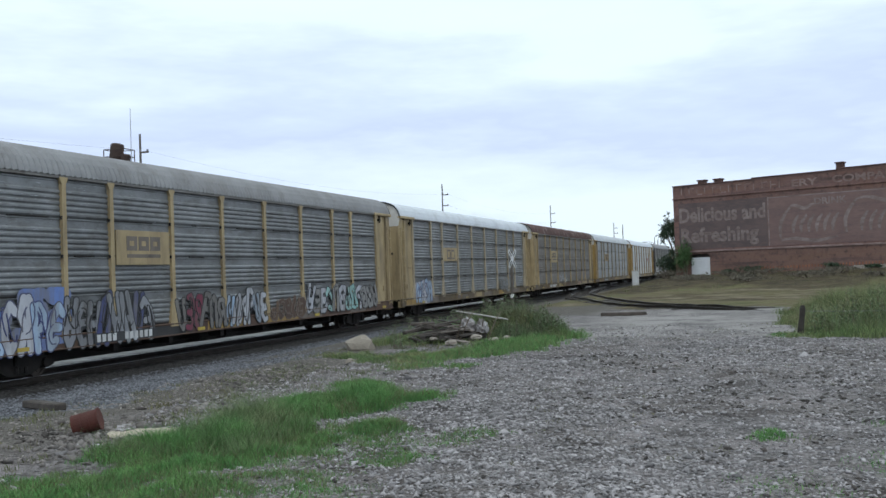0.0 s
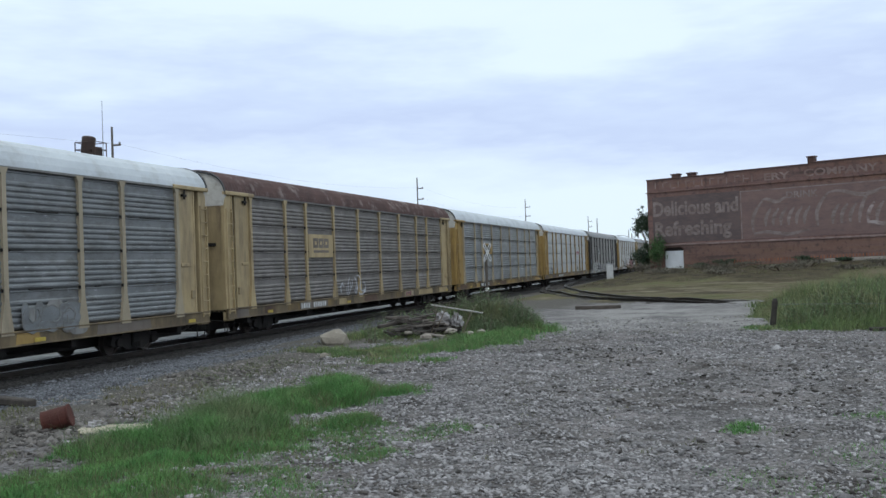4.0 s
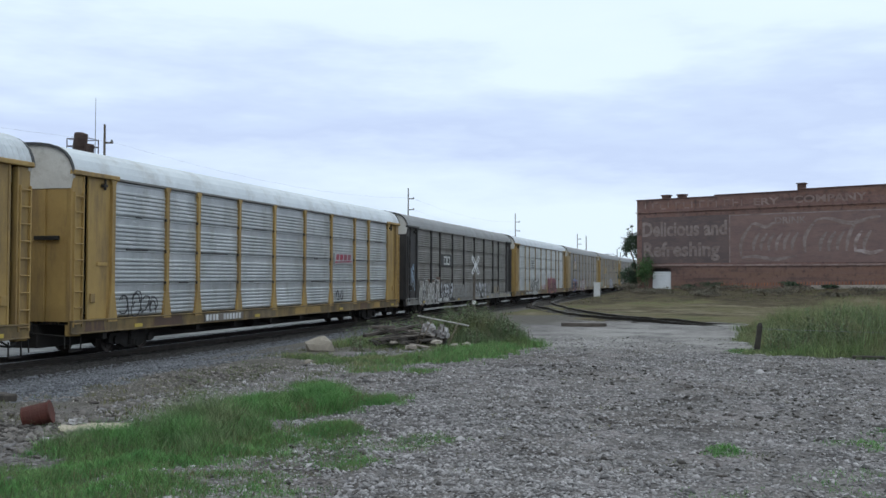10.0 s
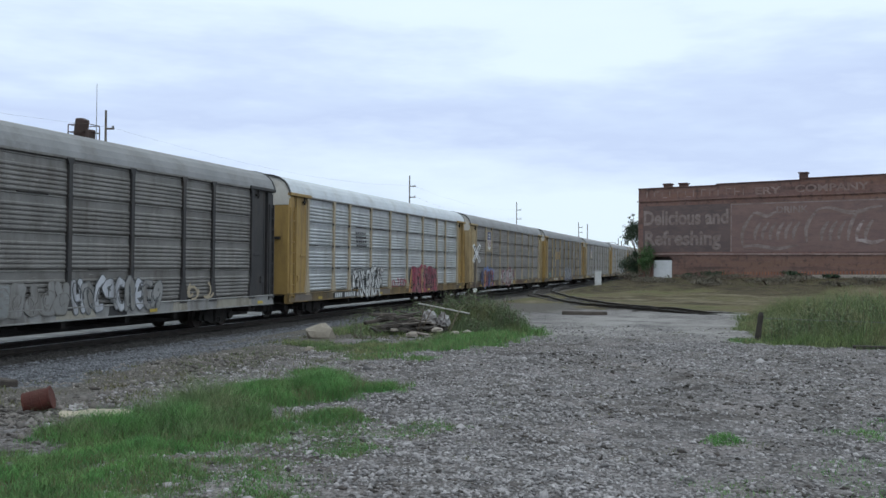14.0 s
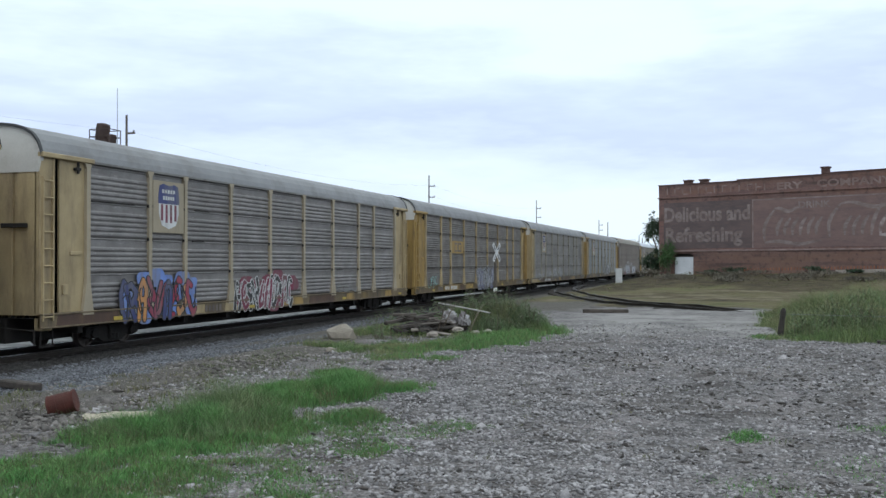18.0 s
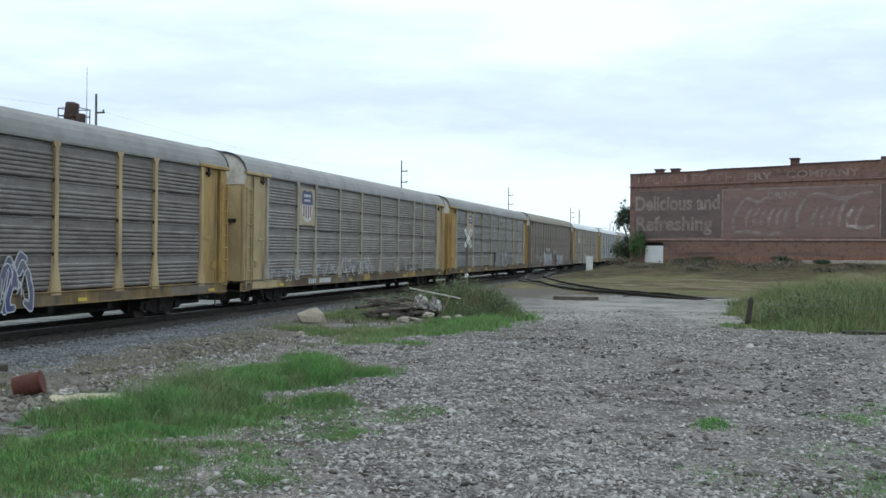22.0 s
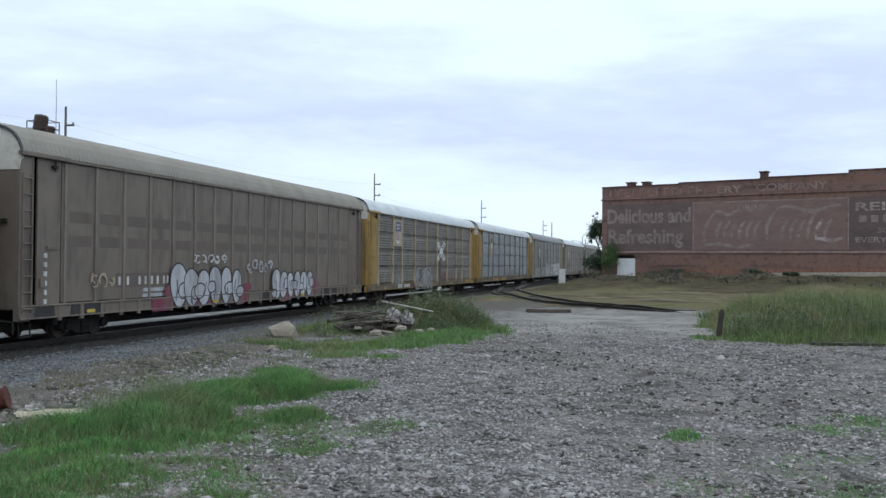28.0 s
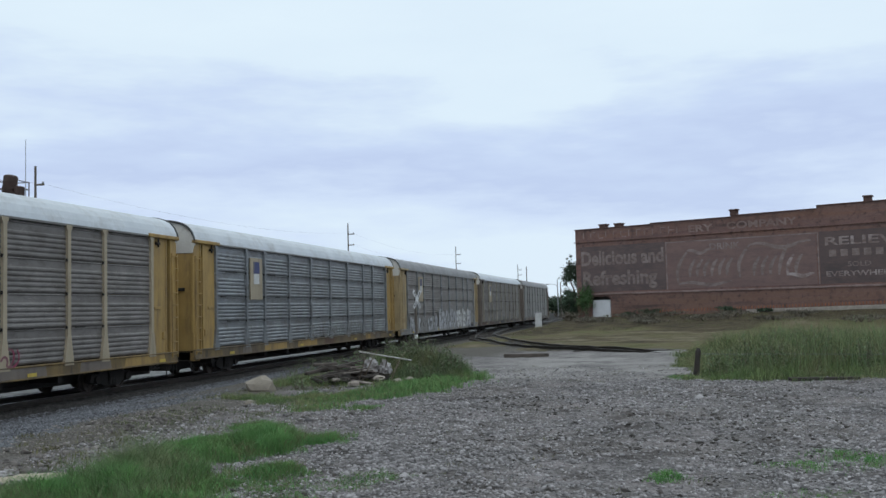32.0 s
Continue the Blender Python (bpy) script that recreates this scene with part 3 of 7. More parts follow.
def branch_track():
    mid = spline([(-18.0, 112, 0), (-16.2, 92, 0), (-13.2, 74, 0), (-9.6, 60, 0), (-6.0, 50.5, 0), (-2.2, 45.6, 0), (0.6, 44.0, 0)], 8)
    tr = thing("branch_track", "rusty siding rails curving off through dirt and weeds", "railway track", (0, 0, 0), kind="structure")
    for s in (-1, 1):
        pts = []
        for i, p in enumerate(mid):
            a, b = mid[max(i - 1, 0)], mid[min(i + 1, len(mid) - 1)]
            d = (b - a).normalized()
            q = p + Vector((d.y, -d.x, 0)) * 0.7525 * s
            sink = 0.17 * max(0, i - (len(mid) - 10)) / 9
            pts.append((q.x, q.y, max(gz(q.x, q.y) + 0.16 - sink, 0.0)))
        part("rail", rail_shape(pts), MATS["rail"], tr)
    tie = Shape().cbox(-1.25, 1.25, -0.11, 0.11, -0.17, 0.004, 0.012).mesh("branch_tie")
    for i in range(1, len(mid) - 10):
        d = (mid[i + 1] - mid[i]).normalized()
        for k in range(3):
            p = mid[i].lerp(mid[i + 1], k / 3)
            placed("tie", tie, MATS["tie"], tr, pose(p.x, p.y, max(gz(p.x, p.y), -0.16), 0, 0, math.degrees(math.atan2(d.y, d.x)) - 90))


main_track()
branch_track()


def far_pavement():
    """A pale concrete apron along the other side of the rails, in slabs with open joints."""
    p = thing("pavement", "pale worn concrete apron along the far side of the rails", "pavement", (-20.75, 0, -0.285), 0, kind="structure")
    slab = Shape().cbox(-5.4, 0, 0.0, 5.96, -0.1, 0.04, 0.01).mesh("slab")
    for k in range(26):
        placed("slab", slab, MATS["apron"], p, pose(random.uniform(-0.06, 0.06), -30 + k * 6, random.uniform(-0.01, 0.01)))


far_pavement()


# ---- the train ----
def paint(name, c1, c2, grime=(0.07, 0.05, 0.035), gamt=0.35, rough=0.6, **k):
    return surf(name, c1, c2, 1.3, rough, 0, 0.12, 30, grime, 1.6, gamt, 5.0, **k)


PAINT = {
    "yellow": paint("railcar_yellow", (0.36, 0.235, 0.075), (0.29, 0.185, 0.06), (0.12, 0.08, 0.045), 0.4),
    "pale_yellow": paint("faded_yellow", (0.41, 0.315, 0.175), (0.33, 0.25, 0.135), (0.15, 0.11, 0.07), 0.45),
    "brown": paint("box_car_brown", (0.172, 0.142, 0.120), (0.140, 0.115, 0.097), (0.06, 0.045, 0.04), 0.35),
    "black": paint("faded_black", (0.022, 0.021, 0.023), (0.036, 0.033, 0.033), (0.065, 0.05, 0.04), 0.3),
    "silver": surf("galvanised_panel", (0.26, 0.275, 0.29), (0.20, 0.21, 0.222), 1.1, 0.4, 0.45, 0.1, 30, (0.13, 0.12, 0.115), 1.4, 0.45, 0.4, scuff=(0.442, 0.468, 0.493)),
    "bright": surf("bright_galvanised_panel", (0.49, 0.505, 0.52), (0.37, 0.385, 0.40), 1.1, 0.38, 0.45, 0.1, 30, (0.25, 0.235, 0.215), 1.2, 0.25, 3.0, scuff=(0.711, 0.732, 0.750)),
    "grey": surf("dull_grey_panel", (0.25, 0.255, 0.255), (0.19, 0.195, 0.195), 1.1, 0.65, 0.2, 0.1, 30, (0.12, 0.10, 0.085), 1.4, 0.45, 0.4, scuff=(0.425, 0.433, 0.433)),
    "tan": surf("grimy_tan_panel", (0.20, 0.184, 0.175), (0.148, 0.135, 0.128), 1.1, 0.58, 0.2, 0.1, 30, (0.10, 0.086, 0.078), 1.4, 0.5, 0.35, scuff=(0.324, 0.295, 0.279)),
    "roof_white": surf("white_roof", (0.54, 0.57, 0.61), (0.46, 0.49, 0.53), 0.8, 0.45, 0.1, 0.08, 25, (0.34, 0.335, 0.335), 0.9, 0.35),
    "roof_grey": surf("grey_roof", (0.235, 0.235, 0.243), (0.185, 0.185, 0.192), 0.8, 0.6, 0.2, 0.08, 25, (0.15, 0.14, 0.138), 0.9, 0.4),
    "roof_rust": surf("rusted_roof", (0.105, 0.06, 0.055), (0.07, 0.042, 0.04), 1.2, 0.85, 0.1, 0.2, 25, (0.34, 0.29, 0.27), 1.0, 0.28),
    "end_white": surf("white_end_cap", (0.56, 0.54, 0.51), (0.47, 0.45, 0.42), 1.0, 0.6, 0, 0.05, 25, (0.22, 0.18, 0.14), 1.2, 0.25),
    # underframe grime; the same near-black also paints the shade in the end slits
    "under": surf("underframe_grime_and_shade", (0.016, 0.014, 0.013), (0.028, 0.023, 0.021), 2.0, 0.85, 0.2, 0.3, 30),
    "wheel": surf("wheel_steel", (0.07, 0.06, 0.055), (0.11, 0.09, 0.08), 3.0, 0.6, 0.6, 0.1),
    "wheel_rim": surf("wheel_rim_steel", (0.30, 0.28, 0.26), (0.22, 0.20, 0.19), 3.0, 0.4, 0.8, 0.05),
    "white": paint("white_stencil_paint", (0.60, 0.60, 0.60), (0.50, 0.50, 0.50), (0.24, 0.23, 0.22), 0.4),
    "dark": paint("black_paint", (0.025, 0.025, 0.028), (0.04, 0.04, 0.042), gamt=0.1),
    "navy": paint("navy_paint", (0.035, 0.045, 0.14), (0.05, 0.06, 0.17), (0.17, 0.16, 0.15), 0.55),
    "cream": paint("cream_plate", (0.36, 0.30, 0.215), (0.31, 0.26, 0.185), gamt=0.2),
    "red": paint("red_spray", (0.33, 0.03, 0.06), (0.24, 0.03, 0.075), (0.17, 0.16, 0.15), 0.55),
    "maroon": paint("maroon_spray", (0.16, 0.022, 0.05), (0.20, 0.035, 0.07), (0.13, 0.11, 0.10), 0.5),
    "blue": paint("blue_spray", (0.10, 0.17, 0.45), (0.16, 0.25, 0.55), (0.17, 0.16, 0.15), 0.55),
    "sky": paint("pale_blue_spray", (0.30, 0.42, 0.58), (0.36, 0.46, 0.60), (0.17, 0.16, 0.15), 0.55),
    "lav": paint("pale_grey_spray", (0.48, 0.49, 0.53), (0.40, 0.41, 0.46), (0.17, 0.16, 0.15), 0.55),
    "teal": paint("teal_spray", (0.22, 0.42, 0.40), (0.30, 0.48, 0.45), (0.17, 0.16, 0.15), 0.55),
    "orange": paint("orange_spray", (0.52, 0.24, 0.06), (0.46, 0.20, 0.07), (0.17, 0.16, 0.15), 0.55),
    "reflect": surf("yellow_reflector", (0.50, 0.37, 0.06), (0.40, 0.29, 0.05), 3, 0.5),
    "slate": surf("slate_grey_panel", (0.17, 0.177, 0.185), (0.12, 0.126, 0.133), 1.1, 0.4, 0.35, 0.1, 30, (0.085, 0.08, 0.078), 1.4, 0.45, 0.35, scuff=(0.323, 0.336, 0.351)),
    "sandy": surf("sandy_grey_panel", (0.245, 0.228, 0.222), (0.185, 0.173, 0.168), 1.1, 0.56, 0.25, 0.1, 30, (0.15, 0.132, 0.128), 1.4, 0.5, 0.35, scuff=(0.416, 0.388, 0.377)),
    "dim": surf("dark_grey_panel", (0.21, 0.2, 0.19), (0.155, 0.147, 0.14), 1.1, 0.5, 0.2, 0.1, 30, (0.09, 0.075, 0.065), 1.2, 0.4, 3.0, scuff=(0.323, 0.306, 0.291)),
    "tan_post": paint("tan_post_paint", (0.33, 0.305, 0.255), (0.26, 0.24, 0.20), gamt=0.35),
    "rusty": paint("rusty_sill", (0.065, 0.036, 0.027), (0.10, 0.056, 0.036), (0.22, 0.15, 0.045), 0.2),
    "roof_tan": surf("tan_roof", (0.26, 0.24, 0.215), (0.21, 0.195, 0.175), 0.8, 0.6, 0.1, 0.08, 25, (0.2, 0.17, 0.15), 0.9, 0.3),
    "brown_post": paint("pale_brown_post_paint", (0.21, 0.175, 0.15), (0.16, 0.13, 0.11), gamt=0.3),
    "sill_ochre": paint("grimy_ochre_sill", (0.235, 0.155, 0.054), (0.15, 0.10, 0.04), (0.05, 0.038, 0.027), 0.6),
    "sill_pale": paint("grimy_pale_sill", (0.20, 0.145, 0.078), (0.12, 0.088, 0.05), (0.05, 0.037, 0.027), 0.62),
    "ash": surf("ash_grey_panel", (0.215, 0.222, 0.23), (0.16, 0.166, 0.173), 1.1, 0.45, 0.3, 0.1, 30, (0.10, 0.094, 0.09), 1.4, 0.45, 0.35, scuff=(0.408, 0.422, 0.437)),
    "black_brown": paint("dark_brown_patch", (0.105, 0.083, 0.07), (0.12, 0.093, 0.08), gamt=0.2),
    "dust": paint("pale_dust_film", (0.27, 0.265, 0.26), (0.20, 0.195, 0.19), gamt=0.4),
}
POSTS = [-11.9, -9.03, -7.14, -4.29, -1.43, 1.43, 4.29, 7.14, 9.03, 11.9]
HALF, SILL0, SILL1, PANEL_TOP, EAVE, CROWN, PITCH = 13.66, 0.66, 1.04, 5.02, 5.07, 5.88, 28.7
ROWS_Z = [SILL1 + 0.02 + k * (PANEL_TOP - 0.06 - SILL1 - 0.02) / 4 for k in range(5)]
ROOF = [(1.55, 0.0), (1.51, 0.20), (1.42, 0.45), (1.26, 0.67), (1.03, 0.83), (0.74, 0.93), (0.38, 0.985), (0.0, 1.0)]
ROOF = ROOF + [(-x, z) for x, z in ROOF[-2::-1]]
CAR = {}


def rib_profile(h, ribs, depth=0.028):
    """Outline in x and z of a corrugated panel: a group of ribs, and a plain strip above it."""
    p = [(-0.02, 0.005)]
    z = 0.02
    pitch = (h - 0.26) / ribs
    for _ in range(ribs):
        p += [(0.0, z), (depth, z + pitch * 0.28), (depth, z + pitch * 0.62), (0.0, z + pitch * 0.9)]
        z += pitch
    return p + [(0.0, h - 0.06), (depth, h - 0.052), (depth, h - 0.032), (0.0, h - 0.018), (0.0, h - 0.005), (-0.02, h - 0.005)]


def roof_mesh(ribbed=True):
    prof = [(x, EAVE - 0.03 + (CROWN - (0.0 if ribbed else 0.02) - EAVE + 0.03) * z) for x, z in ROOF]
    rows = []
    n = 264 if ribbed else 10
    for i in range(n + 1):
        y = -HALF + 2 * HALF * i / n
        lift = 0.034 if (ribbed and i % 2) else 0.0
        rows.append([(x * (1 + lift / 1.6), y, z + lift) for x, z in prof])
    sh = Shape().sheet(rows)
    inner = [[(x * 0.985, y, z - 0.03) for x, z in prof] for y in (-HALF, HALF)]
    sh.sheet(inner)
    return sh.mesh("roof", fix=False)


def car_meshes():
    h = ROWS_Z[1] - ROWS_Z[0]
    for i in range(9):
        w = round(POSTS[i + 1] - POSTS[i], 3)
        for ribs in (5, 6):
            if ("panel", w, ribs) not in CAR:
                CAR["panel", w, ribs] = Shape().prism(rib_profile(h, ribs), "y", -w / 2 + 0.01, w / 2 - 0.01).mesh("panel")
        if ("plate", w) not in CAR:
            CAR["plate", w] = Shape().cbox(-0.02, 0.008, -w / 2 + 0.004, w / 2 - 0.004, 0.008, 4 * h - 0.008, 0.006).mesh("flat_panel")
    zt = PANEL_TOP - 0.03
    flare = [(-0.22, SILL1 - 0.10), (0.22, SILL1 - 0.10), (0.21, SILL1 + 0.04), (0.08, SILL1 + 0.75), (0.075, zt - 0.16), (0.15, zt - 0.02), (0.15, zt + 0.02), (-0.15, zt + 0.02), (-0.15, zt - 0.02), (-0.075, zt - 0.16), (-0.08, SILL1 + 0.75), (-0.21, SILL1 + 0.04)]
    CAR["post"] = Shape().prism(flare, "x", 1.455, 1.562).mesh("post")
    CAR["slim_post"] = Shape().box(1.46, 1.515, -0.05, 0.05, SILL1, zt).mesh("slim_post")
    sill = Shape().cbox(1.40, 1.535, -HALF, HALF, SILL0, SILL1, 0.02)
    sill.cbox(1.40, 1.57, -HALF, HALF, SILL1 - 0.05, SILL1 - 0.002, 0.012).cbox(1.40, 1.57, -HALF, HALF, SILL0 + 0.002, SILL0 + 0.04, 0.012)
    CAR["sill"] = sill.mesh("side_sill")
    CAR["top_rail"] = Shape().cbox(1.44, 1.545, -HALF, HALF, PANEL_TOP - 0.05, EAVE - 0.005, 0.015).mesh("top_rail")
    CAR["far_side"] = Shape().box(-1.5, -1.46, -HALF, HALF, SILL0, EAVE).box(-1.46, -1.25, HALF - 0.12, HALF - 0.09, SILL0, EAVE).box(-1.46, -1.25, 0.09 - HALF, 0.12 - HALF, SILL0, EAVE).mesh("far_side")
    CAR["roof"], CAR["roof_plain"] = roof_mesh(), roof_mesh(False)
    d = HALF - 13.12
    CAR["end_plate"] = Shape().cbox(1.43, 1.475, POSTS[-1] + 0.04, d + 12.42, SILL1, PANEL_TOP - 0.04, 0.01).cbox(1.46, 1.50, d + 12.34, d + 12.42, SILL1, PANEL_TOP - 0.04, 0.008).mesh("end_plate")
    # near-black backing that stands in for the shade inside the end slit
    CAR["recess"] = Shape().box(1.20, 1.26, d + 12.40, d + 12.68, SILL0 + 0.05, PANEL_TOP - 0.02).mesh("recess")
    CAR["corner_post"] = Shape().cbox(1.30, 1.50, d + 12.64, HALF, SILL0 - 0.05, PANEL_TOP - 0.04, 0.03).mesh("corner_post")
    CAR["corner_strip"] = Shape().cbox(1.36, 1.53, d + 12.62, d + 12.68, SILL0 + 0.1, PANEL_TOP - 0.04, 0.015).mesh("corner_strip")
    CAR["header"] = Shape().cbox(1.42, 1.60, POSTS[-1] - 0.25, HALF + 0.03, PANEL_TOP - 0.05, PANEL_TOP + 0.08, 0.02).mesh("header")
    lad = Shape()
    for k in range(9):
        lad.tube((1.57, d + 12.70, 0.95 + k * 0.43), (1.57, HALF - 0.05, 0.95 + k * 0.43), 0.02, n=6)
        for yy in (d + 12.72, HALF - 0.07):
            lad.box(1.49, 1.58, yy - 0.014, yy + 0.014, 0.935 + k * 0.43, 0.97 + k * 0.43)
    for yy in (d + 12.70, HALF - 0.05):
        lad.cbox(1.49, 1.57, yy - 0.022, yy + 0.022, 0.85, 4.5, 0.008)
    CAR["ladder"] = lad.mesh("ladder")
    CAR["latch"] = Shape().cbox(1.475, 1.51, d + 11.55, d + 12.0, 2.52, 2.62, 0.01).mesh("latch")
    CAR["lock_box"] = Shape().cbox(1.475, 1.53, d + 12.1, d + 12.3, 1.5, 1.75, 0.01).mesh("lock_box")
    CAR["clamp"] = Shape().cbox(1.50, 1.556, -0.125, 0.125, -0.045, 0.045, 0.01).mesh("clamp")
    CAR["door_bar"] = Shape().cbox(0.35, 1.15, HALF + 0.03, HALF + 0.09, 3.2, 3.32, 0.015).mesh("door_bar")
    CAR["reflector"] = Shape().cbox(1.57, 1.576, -0.2, 0.2, SILL0 + 0.07, SILL0 + 0.17, 0.002).mesh("reflector")
    for k, w in enumerate((0.9, 1.7, 2.6)):
        CAR["sill_patch", k] = Shape().prism([(-w / 2, SILL0 + 0.05), (w / 2, SILL0 + 0.05), (w / 2 - 0.06, SILL1 - 0.06), (-w / 2 + 0.05, SILL1 - 0.06)], "x", 1.53, 1.539).mesh("sill_patch")
    CAR["hinge"] = Shape().tube((1.55, d + 11.75, PANEL_TOP - 0.06), (1.55, d + 11.75, PANEL_TOP - 0.36), 0.035).cbox(1.47, 1.58, d + 11.65, d + 11.85, PANEL_TOP - 0.28, PANEL_TOP - 0.2, 0.01).mesh("hinge")
    # a smooth folding end door: wide leaves with narrow sunk seams
    fold = [(-1.36, HALF - 0.08), (-1.36, HALF)]
    for x in (-0.68, 0.0, 0.68):
        fold += [(x - 0.05, HALF), (x - 0.035, HALF - 0.035), (x + 0.035, HALF - 0.035), (x + 0.05, HALF)]
    door = Shape().prism(fold + [(1.36, HALF), (1.36, HALF - 0.08)], "z", SILL1 - 0.1, 4.62)
    CAR["end_door"] = door.mesh("end_door")
    arch = [(x * 0.98, EAVE - 0.06 + (CROWN - EAVE + 0.01) * z) for x, z in ROOF]
    CAR["end_cap"] = Shape().prism([(1.46, 4.6)] + arch + [(-1.46, 4.6)], "y", HALF - 0.1, HALF + 0.02).mesh("end_cap")
    CAR["roof_rim"] = Shape().sheet([[(x * 1.03, HALF - 0.02 + d, z + 0.03 + u) for x, z in arch] for d, u in ((0, -0.06), (0, 0.02), (0.10, 0.02), (0.10, -0.06))]).mesh("roof_rim")
    und = Shape().box(-1.42, 1.42, -HALF, HALF, SILL1 - 0.12, SILL1 - 0.04).cbox(-0.45, 0.45, -HALF, HALF, 0.27, SILL1 - 0.12, 0.03)
    for y in (-12.0, -6.9, -4.3, -1.4, 1.4, 4.3, 6.9, 12.0):
        und.box(-1.4, 1.4, y - 0.1, y + 0.1, 0.46, SILL1 - 0.12)
    CAR["underframe"] = und.mesh("underframe")
    CAR["brake_gear"] = Shape().tube((0.75, -2.0, 0.5), (0.75, -0.9, 0.5), 0.2, n=12).tube((0.9, -0.5, 0.48), (0.9, 0.1, 0.48), 0.13, n=10).tube((0.6, -6.5, 0.42), (0.6, 6.5, 0.42), 0.025, n=6).mesh("brake_gear")
    cp = Shape().cbox(-0.09, 0.09, HALF - 0.1, HALF + 1.0, 0.72, 0.92, 0.03).cbox(-0.17, 0.15, HALF + 0.9, HALF + 1.2, 0.66, 1.0, 0.05).cbox(-0.3, 0.3, HALF - 0.05, HALF + 0.25, 0.6, 0.98, 0.04)
    CAR["coupler"] = cp.mesh("coupler")
    hose = Shape()
    pts = [(0.25, HALF + 0.25, 0.72), (0.28, HALF + 0.5, 0.5), (0.25, HALF + 0.85, 0.36), (0.15, HALF + 1.16, 0.42)]
    for a, b in zip(pts, pts[1:]):
        hose.tube(a, b, 0.03, n=6)
    hose.tube((0.3, HALF + 0.2, 0.7), (1.4, HALF + 0.1, 0.62), 0.018, n=6).tube((1.4, HALF + 0.1, 0.62), (1.42, HALF + 0.12, 0.3), 0.018, n=6)
    CAR["hose"] = hose.mesh("brake_hose")
    CAR["step"] = Shape().box(1.38, 1.41, HALF - 0.6, HALF - 0.57, 0.2, 0.6).box(1.38, 1.41, HALF - 0.15, HALF - 0.12, 0.2, 0.6).cbox(1.34, 1.45, HALF - 0.6, HALF - 0.12, 0.18, 0.22, 0.01).mesh("step")
    fr = Shape()
    for s in (-1, 1):
        x0, x1 = (0.88, 1.06) if s > 0 else (-1.06, -0.88)
        fr.prism([(-1.2, 0.30), (-1.12, 0.55), (-0.7, 0.56), (-0.35, 0.68), (0.35, 0.68), (0.7, 0.56), (1.12, 0.55), (1.2, 0.30), (1.0, 0.24), (0.72, 0.28), (0.4, 0.12), (-0.4, 0.12), (-0.72, 0.28), (-1.0, 0.24)], "x", x0, x1)
        for y in (-0.86, 0.86):
            fr.tube((s * 0.84, y, 0.36), (s * 1.14, y, 0.36), 0.13, n=12)
        for y in (-0.15, 0.0, 0.15):
            fr.tube((s * 1.08, y, 0.18), (s * 1.08, y, 0.5), 0.065, n=8)
    fr.cbox(-1.15, 1.15, -0.22, 0.22, 0.32, 0.62, 0.03)
    CAR["truck_frame"] = fr.mesh("side_frame")
    ws = Shape().tube((-0.8, 0, 0), (0.8, 0, 0), 0.08, n=10)
    for s in (-1, 1):
        ws.lathe([(0.09, s * 0.70), (0.30, s * 0.72), (0.30, s * 0.695), (0.395, s * 0.68), (0.395, s * 0.665), (0.36, s * 0.69), (0.357, s * 0.81), (0.30, s * 0.81), (0.30, s * 0.775), (0.12, s * 0.765), (0.12, s * 0.84)], "x", 24)
        for k in range(3):
            a = 2 * math.pi * k / 3
            ws.tube((s * 0.76, 0.2 * math.cos(a), 0.2 * math.sin(a)), (s * 0.79, 0.2 * math.cos(a), 0.2 * math.sin(a)), 0.045, n=8)
    CAR["wheelset"] = ws.mesh("wheelset")


def capsule(p, q, r, n=5):
    """Outline of a thick spray stroke, in the plane of the car's side."""
    d = math.atan2(q[1] - p[1], q[0] - p[0])
    out = []
    for c, a0 in ((q, d - math.pi / 2), (p, d + math.pi / 2)):
        for k in range(n + 1):
            a = a0 + math.pi * k / n
            out.append((c[0] + r * math.cos(a), c[1] + r * math.sin(a)))
    return out


def scrawl(rng, w, h):
    """A chain of points for one bent spray stroke in a box w by h."""
    cx, cz, rx, rz = rng.uniform(0.25, 0.75) * w, rng.uniform(0.3, 0.7) * h, rng.uniform(0.2, 0.55) * w, rng.uniform(0.25, 0.5) * h
    a0, turn = rng.uniform(0, 6.28), rng.choice((-1, 1)) * rng.uniform(1.6, 4.4)
    bend = rng.uniform(-0.25, 0.25)
    return [(cx + rx * math.cos(a0 + turn * k / 5) + bend * rz * math.sin(a0 + turn * k / 5), min(max(cz + rz * math.sin(a0 + turn * k / 5), 0), h)) for k in range(6)]


